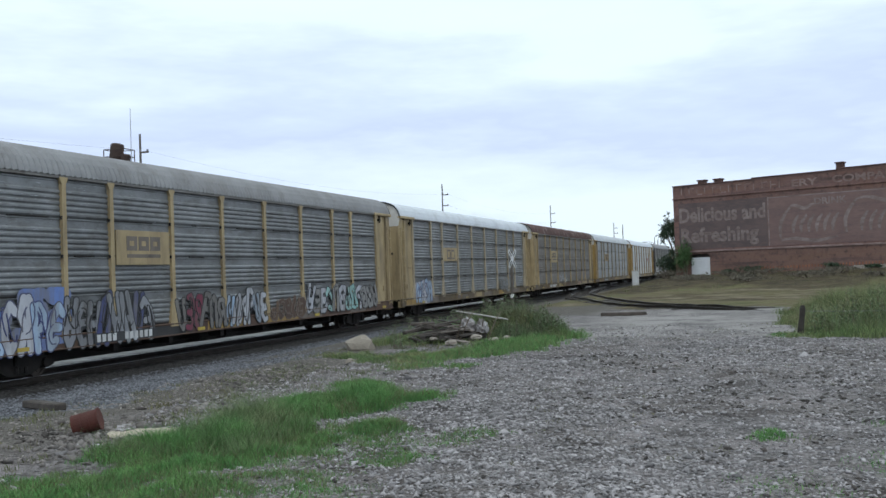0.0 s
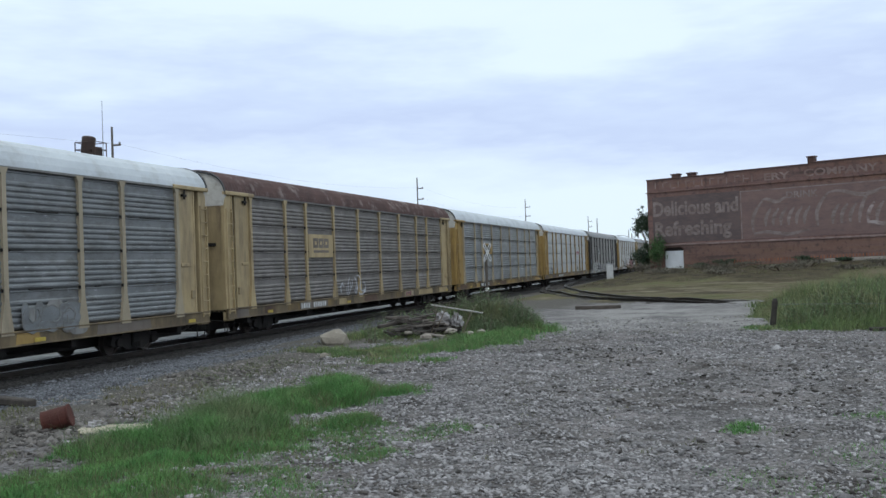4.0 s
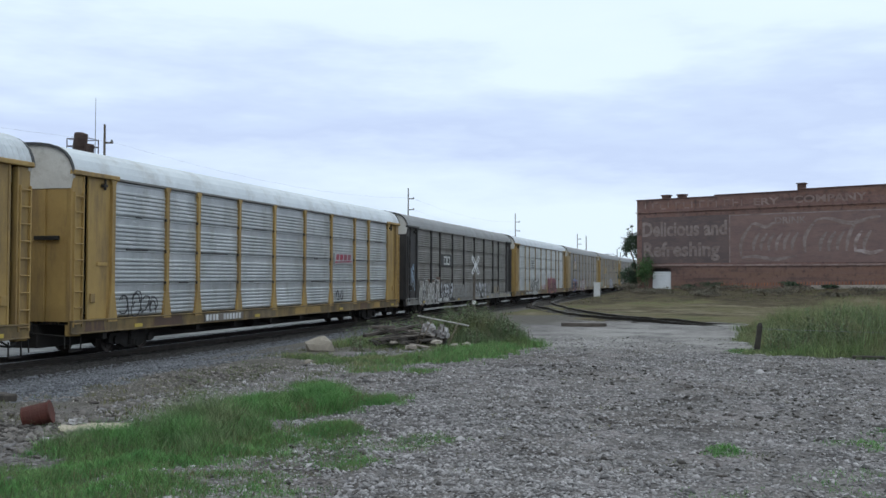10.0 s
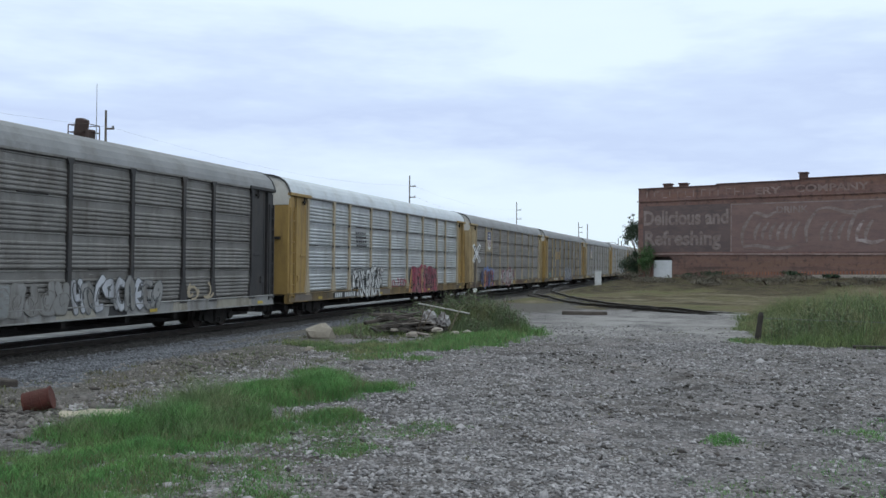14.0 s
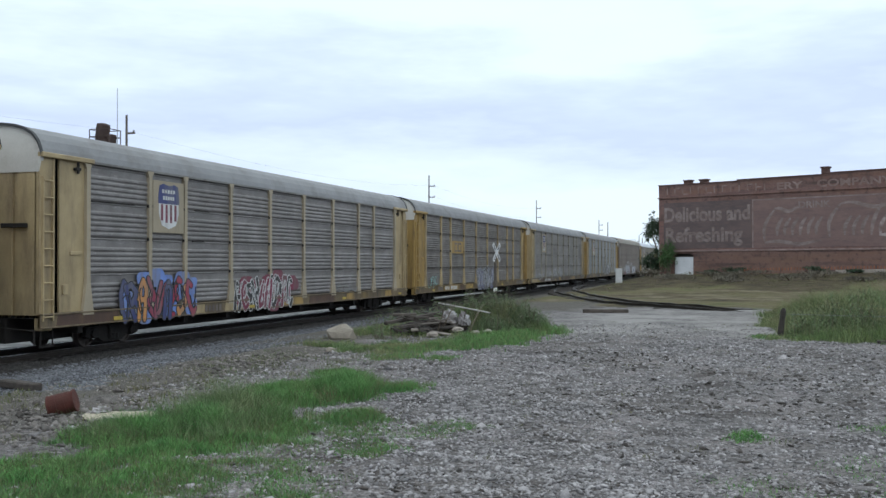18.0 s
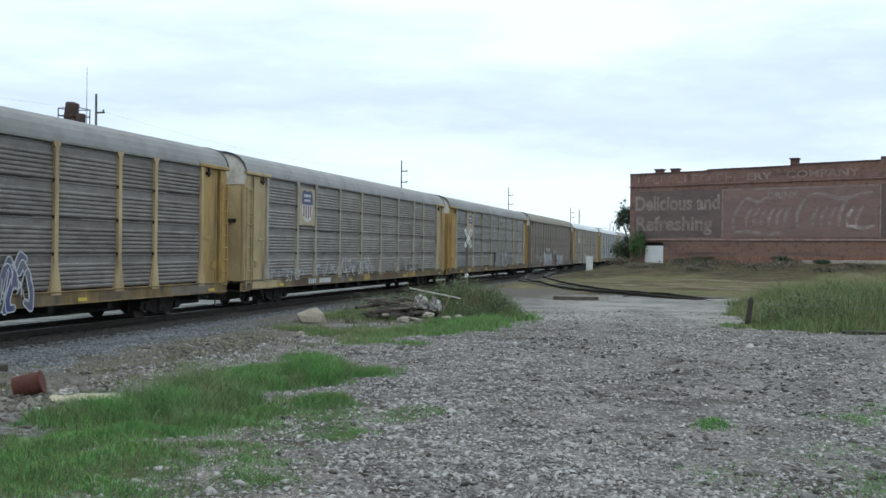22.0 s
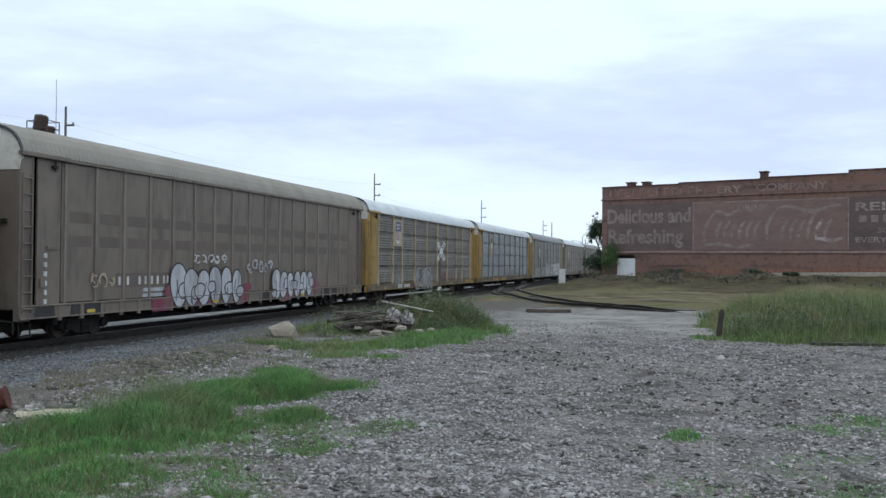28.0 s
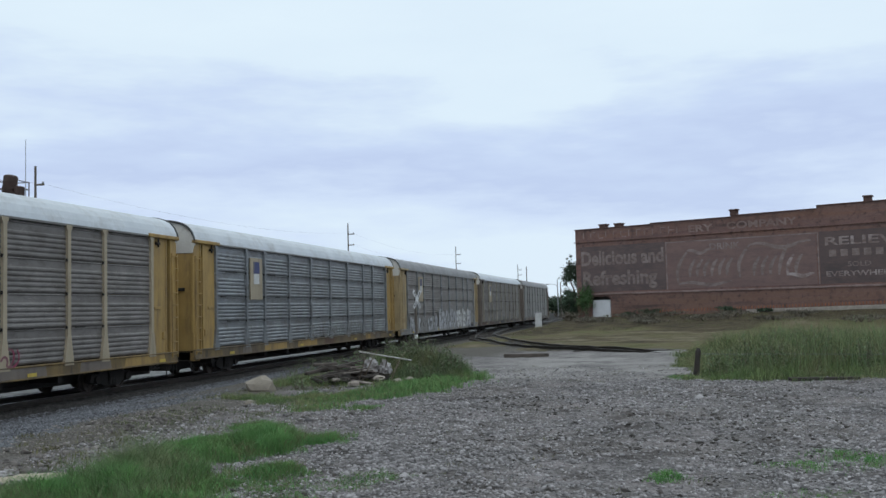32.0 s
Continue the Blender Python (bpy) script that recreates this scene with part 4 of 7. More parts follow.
def fat_strokes(rng, w, h):
    """Bent fat strokes that fill a box w by h: an upright, a bow beside it, and a leg or a bar."""
    j = lambda a: a + rng.uniform(-0.07, 0.07)
    up = [(j(0.16), 0.0), (j(0.14), 0.5), (j(0.2), 1.0)]
    bow = [(j(0.2), 0.95), (j(0.62), 1.0), (j(0.86), j(0.74)), (j(0.6), j(0.5)), (j(0.25), j(0.48))]
    low = [(j(0.25), j(0.5)), (j(0.75), j(0.45)), (j(0.9), j(0.2)), (j(0.6), 0.0), (j(0.2), 0.03)]
    leg = [(j(0.45), j(0.5)), (j(0.85), 0.0)]
    far = [(j(0.84), 0.0), (j(0.86), j(0.5)), (j(0.8), 1.0)]
    bar = [(j(0.15), j(0.5)), (j(0.85), j(0.5))]
    arch = [(j(0.14), 0.0), (j(0.2), 0.8), (j(0.5), 1.0), (j(0.8), 0.8), (j(0.86), 0.0)]
    bowl = [(j(0.85), j(0.85)), (j(0.5), 1.0), (j(0.15), 0.7), (j(0.15), 0.3), (j(0.5), 0.0), (j(0.88), 0.15)]
    sets = ((up, bow, leg), (arch, bar), (bowl,), (up, bow, low), (up, far, bar), (bowl, bar), (arch,), (up, low), (bow, low))
    return [[(u * w, v * h) for u, v in p] for p in rng.choice(sets)]


def balloon_letters(car, y0, y1, z0, z1, n, seed, x):
    """An invented spray piece: a row of swollen pale shapes with dark rims over a maroon haze."""
    rng = random.Random(seed)
    rim, fill, fold, haze = Shape(), Shape(), Shape(), Shape()
    w, h = (y1 - y0) / n, z1 - z0

    def egg(cy, cz, a, b, lean, pinch):
        pts = []
        for k in range(22):
            q = 2 * math.pi * k / 22
            v = b * math.sin(q)
            pts.append((cy + a * math.cos(q) * (1 + pinch * math.sin(q)) + lean * v, cz + v))
        return pts

    for k in range(n):
        big = 1.0 if k == 0 else rng.uniform(0.84, 0.94)
        cy, lean, pinch, d = y0 + (k + 0.5) * w, rng.uniform(-0.08, 0.1), rng.uniform(0.02, 0.2), 0.0016 * (k % 4)
        a, b = w * (0.68 if k == 0 else rng.uniform(0.46, 0.64)), h * big / 2
        foot = (cy + rng.choice((-1, 1)) * 0.32 * w, z0 + rng.uniform(0.18, 0.5) * h, w * rng.uniform(0.34, 0.5), h * rng.uniform(0.14, 0.2))
        rim.prism(egg(cy, z0 + b, a, b, lean, pinch), "x", x - 0.004, x + 0.0002 + d)
        rim.prism(egg(*foot, 0.1, 0.1), "x", x - 0.004, x + 0.0013 + d)
        fill.prism(egg(foot[0], foot[1], foot[2] - 0.05, foot[3] - 0.05, 0.1, 0.1), "x", x - 0.002, x + 0.0016 + d)
        fill.prism(egg(cy, z0 + b, a - 0.055, b - 0.06, lean, pinch), "x", x - 0.002, x + 0.0010 + d)
        for _ in range(2):
            p = (cy + rng.uniform(-0.2, 0.2) * w, z0 + rng.uniform(0.25, 0.75) * h * big)
            q = (p[0] + rng.uniform(-0.15, 0.15) * w, p[1] - rng.uniform(0.12, 0.3) * h)
            fold.prism(capsule(p, q, 0.022, 3), "x", x, x + 0.0085)
    for k in range(18):
        p = (y0 - 0.3 + rng.uniform(0, 1) * (y1 - y0 + 0.9), z0 + rng.uniform(0.1, 0.5) * h)
        haze.prism(capsule(p, (p[0] + 0.4, p[1]), rng.uniform(0.14, 0.3), 6), "x", x - 0.010, x - 0.0075 + (k % 9) * 0.0003)
    for name, shape, tone in (("graffiti_cloud", haze, "maroon"), ("graffiti_outline", rim, "dark"), ("graffiti", fill, "lav"), ("graffiti_line", fold, "navy")):
        part(name, shape, PAINT[tone], car, "weathered spray-painted graffiti" if tone == "lav" else "")["kind"] = "stuff"


def graffiti(car, y0, y1, z0, z1, fill, line, seed, fat=0.30, back=None, letter=0.85, x=1.5635):
    """An invented spray piece: fat bent strokes in one to three colours with an outline, or thin scrawls where fat is small."""
    rng = random.Random(seed)
    n = max(2, round((y1 - y0) / (letter * (0.6 if fat > 0.14 else 1.0))))
    w, h = (y1 - y0) / n, z1 - z0
    fills = fill.split("+")
    layers = {c: Shape() for c in fills}
    edge, thin = Shape(), Shape()
    for k in range(n):
        hh = h * rng.uniform(0.8, 1.0)
        layer = layers[fills[rng.randrange(len(fills))]]
        i = 0
        if fat > 0.14:
            # overlapping strokes, turned and mirrored, each group over the one before
            r = (0.14 + 0.2 * fat) * min(w, 0.7 * hh)
            lift = 0.0022 * (k % 6)
            ww = w * rng.uniform(1.2, 1.5)
            turn, sx, sz = rng.uniform(-0.45, 0.45), rng.choice((-1, 1)), rng.choice((-1, 1))
            cy, cz = y0 + (k + 0.5) * w, z0 + hh / 2
            for path in fat_strokes(rng, ww - 1.6 * r, hh - 2.2 * r):
                pts = []
                for u, v in path:
                    u, v = sx * (u - (ww - 1.6 * r) / 2), sz * (v - (hh - 2.2 * r) / 2)
                    q = (cy + u * math.cos(turn) - v * math.sin(turn), cz + u * math.sin(turn) * 0.6 + v * math.cos(turn))
                    pts.append((q[0], min(max(q[1], z0 + r), z0 + h - r)))
                for p, q in zip(pts, pts[1:]):
                    edge.prism(capsule(p, q, r + 0.035), "x", x - 0.004, x + lift + 0.0001 * (i % 7))
                    layer.prism(capsule(p, q, r), "x", x - 0.002, x + lift + 0.0010 + 0.0001 * (i % 7))
                    i += 1
        for _ in range(2 if fat > 0.14 else 3):
            pts = [(y0 + k * w + u * 0.9 + 0.05 * w, z0 + 0.12 * hh + v * 0.76) for u, v in scrawl(rng, w, hh)]
            for p, q in zip(pts, pts[1:]):
                if fat > 0.14:
                    thin.prism(capsule(p, q, 0.016, 3), "x", x, x + 0.0145 + 0.0001 * (i % 7))
                else:
                    layer.prism(capsule(p, q, max(fat * 0.5 * min(w, h), 0.02), 3), "x", x, x + 0.004 + 0.0003 * (i % 7))
                i += 1
    if thin.v:
        part("graffiti_line", thin, PAINT[line], car)
    if back:
        cloud = Shape()
        for k in range(n * 3):
            c = (y0 + rng.uniform(0.0, 0.95) * (y1 - y0), z0 + rng.uniform(0.12, 0.95) * h)
            cloud.prism(capsule(c, (c[0] + rng.uniform(0.2, 0.6), c[1]), rng.uniform(0.12, 0.28), 6), "x", x - 0.010, x - 0.0075 + (k % 9) * 0.0003)
        part("graffiti_cloud", cloud, PAINT[back], car)
    if edge.v:
        part("graffiti_outline", edge, PAINT[line], car)
    for c in fills:
        if layers[c].v:
            part("graffiti", layers[c], PAINT[c], car, "weathered spray-painted graffiti")
    for ob in car.children:
        if ob.name.startswith("graffiti"):
            ob["kind"] = "stuff"


def pieces(name, shapes, material, car):
    """Each shape as a part of its own."""
    for sh in shapes:
        part(name, sh, material, car)


def ring(y0, y1, z0, z1, t, xa, xb):
    """A flat rectangular ring of width t on the car's side."""
    out = [(y0, z0), (y1, z0), (y1, z1), (y0, z1)]
    inn = [(y0 + t, z0 + t), (y1 - t, z0 + t), (y1 - t, z1 - t), (y0 + t, z1 - t)]
    vs = [(x, *p) for x in (xa, xb) for p in out + inn]
    fs = []
    for k in range(4):
        m = (k + 1) % 4
        fs += [(k, m, 4 + m, 4 + k), (8 + k, 12 + k, 12 + m, 8 + m), (k, 8 + k, 8 + m, m), (4 + k, 4 + m, 12 + m, 12 + k)]
    return Shape().add(vs, fs)


def plate_mark(car, kind, y, z):
    """The owner's mark as plain shapes: a plate with rings or blocks, or a striped shield."""
    if kind.startswith("bars"):
        _, plate, ink = kind.split("-")
        part("mark_plate", Shape().cbox(1.50, 1.548, y - 1.25, y + 1.25, z - 0.37, z + 0.37, 0.004), PAINT[plate], car)
        pieces("mark", [ring(y + a, y + a + 0.64, z - 0.27, z + 0.27, 0.10, 1.546, 1.555) for a in (-0.70, 0.06)], PAINT[ink], car)
    elif kind.startswith("block"):
        _, plate, ink = kind.split("-")
        part("mark_plate", Shape().cbox(1.50, 1.548, y - 1.25, y + 1.25, z - 0.48, z + 0.48, 0.004), PAINT[plate], car)
        blocks = [ring(y - 0.80 + k * 0.55, y - 0.32 + k * 0.55, z - 0.08, z + 0.32, 0.13, 1.546, 1.554) for k in range(3)]
        pieces("mark", blocks + [Shape().cbox(1.546, 1.554, y - 0.78, y + 0.78, z - 0.28, z - 0.18, 0.002)], PAINT[ink], car)
    elif kind == "shield":
        part("mark_plate", Shape().cbox(1.50, 1.548, y - 0.82, y + 0.82, z - 0.78, z + 0.78, 0.004), PAINT["cream"], car)
        out = [(-0.50, 0.62), (-0.30, 0.68), (0, 0.63), (0.30, 0.68), (0.50, 0.62), (0.55, 0.30), (0.56, -0.2), (0.40, -0.55), (0, -0.66), (-0.40, -0.55), (-0.56, -0.2), (-0.55, 0.30)]
        part("shield_field", Shape().prism([(y + a * 0.95, z + b) for a, b in out], "x", 1.547, 1.5505), PAINT["white"], car)
        part("shield_band", Shape().prism([(y + a, z + b) for a, b in [(-0.56, 0.1), (-0.56, 0.3), (-0.50, 0.64), (-0.30, 0.70), (0, 0.65), (0.30, 0.70), (0.50, 0.64), (0.56, 0.3), (0.56, 0.1)]], "x", 1.547, 1.5535), PAINT["navy"], car)
        bars = [Shape().box(1.552, 1.5565, y - w / 2 + i * w / 5, y - w / 2 + i * w / 5 + w / 7, z + 0.42 - k * 0.2, z + 0.53 - k * 0.2) for k, w in enumerate((0.72, 0.62)) for i in range(5)]
        pieces("shield_writing", bars, PAINT["white"], car)
        stripes = [Shape().box(1.549, 1.554, y + a, y + a + 0.11, z - 0.5 + abs(a + 0.05) * 0.25, z + 0.08) for a in (-0.42, -0.18, 0.06, 0.30)]
        pieces("shield_stripe", stripes, PAINT["maroon"], car)
    elif kind == "tall":
        part("mark_plate", Shape().cbox(1.50, 1.548, y - 0.62, y + 0.62, z - 1.2, z + 0.55, 0.004), PAINT["cream"], car)
        part("mark", Shape().cbox(1.546, 1.553, y - 0.32, y + 0.32, z - 0.1, z + 0.4, 0.002), PAINT["navy"], car)
        part("mark_field", Shape().cbox(1.546, 1.5525, y - 0.28, y + 0.28, z - 0.55, z - 0.12, 0.002), PAINT["white"], car)
    elif kind == "swoosh":
        part("mark_plate", Shape().cbox(1.50, 1.546, y - 1.1, y + 1.1, z - 0.24, z + 0.24, 0.004), PAINT["bright"], car)
        slabs = [Shape().prism([(y - 0.95 + k * 0.47, z - 0.06), (y - 0.6 + k * 0.47, z - 0.06), (y - 0.52 + k * 0.47, z + 0.2), (y - 0.87 + k * 0.47, z + 0.2)], "x", 1.545, 1.5515) for k in range(4)]
        slabs.append(Shape().prism([(y - 1.05, z - 0.2), (y + 0.9, z - 0.14), (y + 1.05, z - 0.08), (y - 1.0, z - 0.12)], "x", 1.545, 1.552))
        pieces("mark", slabs, PAINT["red"], car)
    elif kind == "script":
        dashes = [Shape().box(1.54, 1.546, y - 0.7 + i * 0.28 + r * 0.05, y - 0.5 + i * 0.28 + r * 0.05, z + 0.36 - r * 0.2, z + 0.46 - r * 0.2) for r in range(4) for i in range(5)]
        pieces("mark", dashes, PAINT["dark"], car)


def stencil(car, y, z, n1=4, n2=6, ink="white", box="dark"):
    """The car's number as plain bars on the sill."""
    if box:
        part("number_panel", Shape().cbox(1.53, 1.574, y - 0.1, y + 0.24 * (n1 + n2 + 1), z - 0.03, z + 0.23, 0.003), PAINT[box], car)
    a = y
    bar = Shape().box(1.57, 1.577, 0, 0.15, 0, 0.2).mesh("number_bar")
    for i in range(n1 + n2):
        placed("number_bar", bar, PAINT[ink], car, pose(0, a, z))
        a += 0.22 + (0.3 if i == n1 - 1 else 0)


def autorack(j, side, post, sill, roof, end, label, mark=None, style="ribbed", ribs=5, smooth_roof=False):
    """One covered car carrier, three sections of panels high, with its end doors, trucks and couplers."""
    car = thing("autorack_car", label, "freight car", (TRACK_X, 0, RAIL_Z), TRACK_TURN, group="train of covered car carriers")
    S, P, E = PAINT[side], PAINT[post], PAINT[end]
    L = PAINT[{"yellow": "sill_ochre", "pale_yellow": "sill_pale"}.get(sill, sill)]
    placed("roof", CAR["roof_plain" if smooth_roof else "roof"], PAINT[roof], car)
    placed("side_sill", CAR["sill"], L, car)
    placed("top_rail", CAR["top_rail"], PAINT["dim"] if style == "ribbed" else P, car)
    placed("far_side", CAR["far_side"], S, car)
    for i in range(9):
        w, mid = round(POSTS[i + 1] - POSTS[i], 3), (POSTS[i] + POSTS[i + 1]) / 2
        for k in range(4 if style == "ribbed" else 1):
            me = CAR["panel", w, ribs] if style == "ribbed" else CAR["plate", w]
            placed("panel", me, S, car, pose(1.465, mid, ROWS_Z[k]))
    if style == "ribbed":
        for y in POSTS[1:-1]:
            placed("post", CAR["post"], P, car, pose(0, y, 0))
            for z in ROWS_Z[1:4]:
                placed("clamp", CAR["clamp"], PAINT["under"], car, pose(0, y, z))
        # dark open gaps along the joints between the rows of panels
        rng = random.Random(900 + j)
        gaps = Shape()
        for i in range(9):
            for z in ROWS_Z[1:4]:
                if rng.random() < (0.22 if side in ("sandy", "tan", "dim") else 0.5):
                    a, b = POSTS[i] + 0.12, POSTS[i + 1] - 0.12
                    u = a + (b - a) * rng.uniform(0.0, 0.45)
                    v = u + (b - u) * rng.uniform(0.15, 0.8)
                    gaps.box(1.468, 1.5035, u, v, z - rng.uniform(0.008, 0.02), z + 0.012)
        part("panel_gap", gaps, PAINT["under"], car, "dark open joints between the panels")["kind"] = "stuff"
    else:
        for k in range(17):
            placed("post", CAR["slim_post"], P, car, pose(0, -11.76 + k * 23.52 / 16, 0))
    for s in (1, -1):
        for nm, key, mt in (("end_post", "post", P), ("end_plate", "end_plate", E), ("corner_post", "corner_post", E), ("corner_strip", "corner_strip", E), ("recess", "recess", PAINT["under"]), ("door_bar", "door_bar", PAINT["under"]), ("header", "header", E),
                            ("ladder", "ladder", E), ("latch", "latch", E), ("lock_box", "lock_box", E), ("hinge", "hinge", PAINT["under"]), ("end_door", "end_door", E), ("end_cap", "end_cap", PAINT["end_white"]),
                            ("roof_rim", "roof_rim", PAINT["dark"]), ("coupler", "coupler", PAINT["under"]), ("brake_hose", "hose", PAINT["under"]), ("step", "step", PAINT["under"])):
            key2 = (key, s)
            if key == "post" and style != "ribbed":
                continue
            if key == "post":
                placed(nm, CAR[key], mt, car, pose(0, s * 11.87, 0))
                continue
            if key2 not in CAR:
                me = CAR[key].copy()
                if s < 0:
                    me.transform(Matrix.Diagonal((1, -1, 1, 1)))
                    me.flip_normals()
                CAR[key2] = me
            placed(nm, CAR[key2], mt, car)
        tk = new("truck")
        tk.empty_display_size = 0.2
        tk.parent = car
        tk.matrix_basis = pose(0, s * 10.15, 0)
        placed("side_frame", CAR["truck_frame"], PAINT["under"], tk)
        for a in (-0.86, 0.86):
            wob = placed("wheelset", CAR["wheelset"], PAINT["wheel"], tk, pose(0, a, 0.357))
            WHEELS.append((j, wob, a))
    placed("underframe", CAR["underframe"], PAINT["under"], car)
    placed("brake_gear", CAR["brake_gear"], PAINT["under"], car)
    for y in (-10.6, -2.9, 5.4, 12.5):
        placed("reflector", CAR["reflector"], PAINT["reflect"], car, pose(0, y, 0))
    # repainted and worn lengths of the sill
    rng = random.Random(500 + j)
    tones = {"yellow": ("yellow", "brown", "rusty", "sill_pale"), "pale_yellow": ("sill_ochre", "brown", "yellow", "rusty", "pale_yellow"), "brown": ("rusty", "black"), "rusty": ("brown", "yellow", "black"), "dust": ("tan_post", "dim", "black")}.get(sill, ("brown",))
    y = -13.1
    while y < 12.0:
        k = rng.randrange(3)
        w = (0.9, 1.7, 2.6)[k]
        if y + w < 13.3:
            placed("sill_patch", CAR["sill_patch", k], PAINT[rng.choice(tones)], car, pose(0, y + w / 2, 0))
        y += w + rng.uniform(0.3, 2.8)
    if mark:
        plate_mark(car, mark[0], mark[1], mark[2])
    CARS[j] = car
    return car


CARS, WHEELS = {}, []
car_meshes()


def the_train():
    c = autorack(1, "ash", "pale_yellow", "rusty", "roof_grey", "pale_yellow", "grey ribbed car carrier with faded yellow posts and long graffiti", ("block-pale_yellow-brown", -5.72, 3.26))
    graffiti(c, -11.76, -9.26, 0.62, 2.2, "lav+blue+sky", "navy", 11, 0.34, "blue", 0.8)
    graffiti(c, -9.16, -5.41, 0.62, 2.15, "lav+navy+lav", "dark", 12, 0.3, None, 0.8)
    graffiti(c, -4.16, -1.46, 0.75, 1.95, "dim+maroon", "black", 13, 0.2, None, 0.8)
    graffiti(c, -1.35, 1.35, 0.72, 2.0, "sky+lav", "dark", 14, 0.26, None, 0.8)
    graffiti(c, 4.58, 11.66, 0.80, 2.05, "lav+dust+teal", "dark", 15, 0.22, None, 1.0)
    graffiti(c, 1.67, 4.37, 0.75, 1.6, "rusty", "brown", 16, 0.2, None, 0.9)
    stencil(c, -7.91, 0.74)
    c = autorack(2, "ash", "cream", "pale_yellow", "roof_white", "pale_yellow", "silver ribbed car carrier with cream posts and a white roof", ("bars-pale_yellow-brown", -5.72, 3.26), smooth_roof=True)
    graffiti(c, -11.66, -9.32, 0.75, 2.0, "lav+sky", "navy", 21, 0.36, "lav", 0.75)
    graffiti(c, 4.79, 6.97, 0.95, 1.7, "silver", "grey", 22, 0.3, "dust", 1.2)
    stencil(c, -4.79, 0.74, 3, 5, "brown", None)
    c = autorack(3, "tan", "pale_yellow", "pale_yellow", "roof_rust", "pale_yellow", "grimy ribbed car carrier with a rust-red roof and yellow posts", ("block-pale_yellow-brown", -5.72, 3.26))
    graffiti(c, -4.16, -0.73, 0.95, 2.1, "lav", "grey", 31, 0.07, None, 0.8)
    stencil(c, -7.91, 0.74, 4, 6, "white", "brown")
    stencil(c, 5, 0.74, 0, 4, "maroon", "cream")
    c = autorack(4, "silver", "cream", "yellow", "roof_white", "yellow", "silver ribbed car carrier with mustard ends and a white roof", ("bars-yellow-dark", -5.72, 3.3))
    stencil(c, -7.91, 0.74, 3, 6, "white", "dark")
    c = autorack(5, "bright", "yellow", "yellow", "roof_white", "yellow", "bright galvanised car carrier with wide mustard posts", ("swoosh", 5.72, 3.05), ribs=6, smooth_roof=True)
    graffiti(c, -11.55, -9.58, 0.9, 1.95, "dark", "dark", 51, 0.06, None, 0.45)
    graffiti(c, 4.79, 5.62, 1.0, 1.8, "dark", "dark", 52, 0.06, None, 0.7)
    stencil(c, -6.66, 0.74, 4, 6, "white", "brown")
    c = autorack(6, "dim", "black", "dust", "roof_grey", "black", "dark grey car carrier with black posts and pale graffiti", ("bars-dark-white", -5.72, 3.26), ribs=6, smooth_roof=True)
    graffiti(c, -11.45, -7.39, 0.62, 2.15, "dim+black", "white", 61, 0.3, "rusty", 0.95)
    graffiti(c, -7.08, -4.48, 0.82, 1.95, "lav", "black", 62, 0.2, None, 0.75)
    graffiti(c, -4.27, 1.35, 0.85, 1.75, "grey+dust", "dim", 63, 0.26, None, 0.9)
    graffiti(c, 1.56, 5.83, 0.82, 1.9, "dust+lav", "slate", 64, 0.24, None, 0.8)
    graffiti(c, 7.29, 8.95, 0.95, 1.8, "cream", "grey", 65, 0.1, None, 0.8)
    graffiti(c, -12.91, -12.18, 1.0, 3.6, "sky", "sky", 66, 0.07, None, 0.6, 1.478)
    stencil(c, -7.7, 0.74, 4, 6, "white", "dark")
    c = autorack(7, "bright", "cream", "yellow", "roof_white", "yellow", "bright silver car carrier with cream posts and red graffiti", ("script", -5.72, 3.3), smooth_roof=True)
    graffiti(c, -6.87, -2.71, 0.62, 2.2, "white", "dark", 71, 0.16, None, 0.8)
    graffiti(c, -1.25, 1.25, 1.0, 1.6, "red", "red", 72, 0.09, None, 0.6)
    graffiti(c, 1.87, 6.97, 0.6, 2.2, "red+maroon+orange", "dark", 73, 0.5, "red", 0.85)
    stencil(c, -8.95, 0.74, 4, 6, "white", "dark")
    c = autorack(8, "sandy", "cream", "pale_yellow", "roof_grey", "pale_yellow", "tan ribbed car carrier with cream posts and a striped shield", ("shield", -8.08, 4.0), smooth_roof=True)
    graffiti(c, -10.51, -6.66, 0.6, 2.0, "red+navy+orange", "dark", 81, 0.2, "blue", 0.7)
    graffiti(c, -4.06, 0.31, 0.62, 1.9, "maroon+black", "white", 82, 0.2, "maroon", 0.7)
    graffiti(c, 4.58, 6.87, 0.95, 1.6, "dust", "grey", 83, 0.08, None, 0.7)
    stencil(c, -6.04, 0.74, 0, 5, "brown", None)
    c = autorack(9, "tan", "pale_yellow", "yellow", "roof_grey", "yellow", "grimy tan car carrier with mustard posts and ends", ("bars-yellow-brown", -5.72, 3.26), ribs=6, smooth_roof=True)
    graffiti(c, -11.66, -9.79, 0.7, 1.8, "teal", "teal", 91, 0.07, None, 0.6)
    graffiti(c, -1.35, 3.33, 0.56, 2.2, "navy+dark", "lav", 92, 0.22, None, 0.65)
    stencil(c, -8.43, 0.74, 4, 6, "white", "yellow")
    c = autorack(10, "sandy", "tan_post", "pale_yellow", "roof_grey", "pale_yellow", "tan ribbed car carrier with a striped shield and thin pale tags", ("shield", -8.08, 4.0), ribs=6, smooth_roof=True)
    graffiti(c, -11.66, -8.33, 0.85, 1.6, "lav", "dust", 101, 0.08, None, 0.6)
    graffiti(c, -7.08, -4.58, 0.95, 1.75, "lav", "teal", 102, 0.09, None, 0.65)
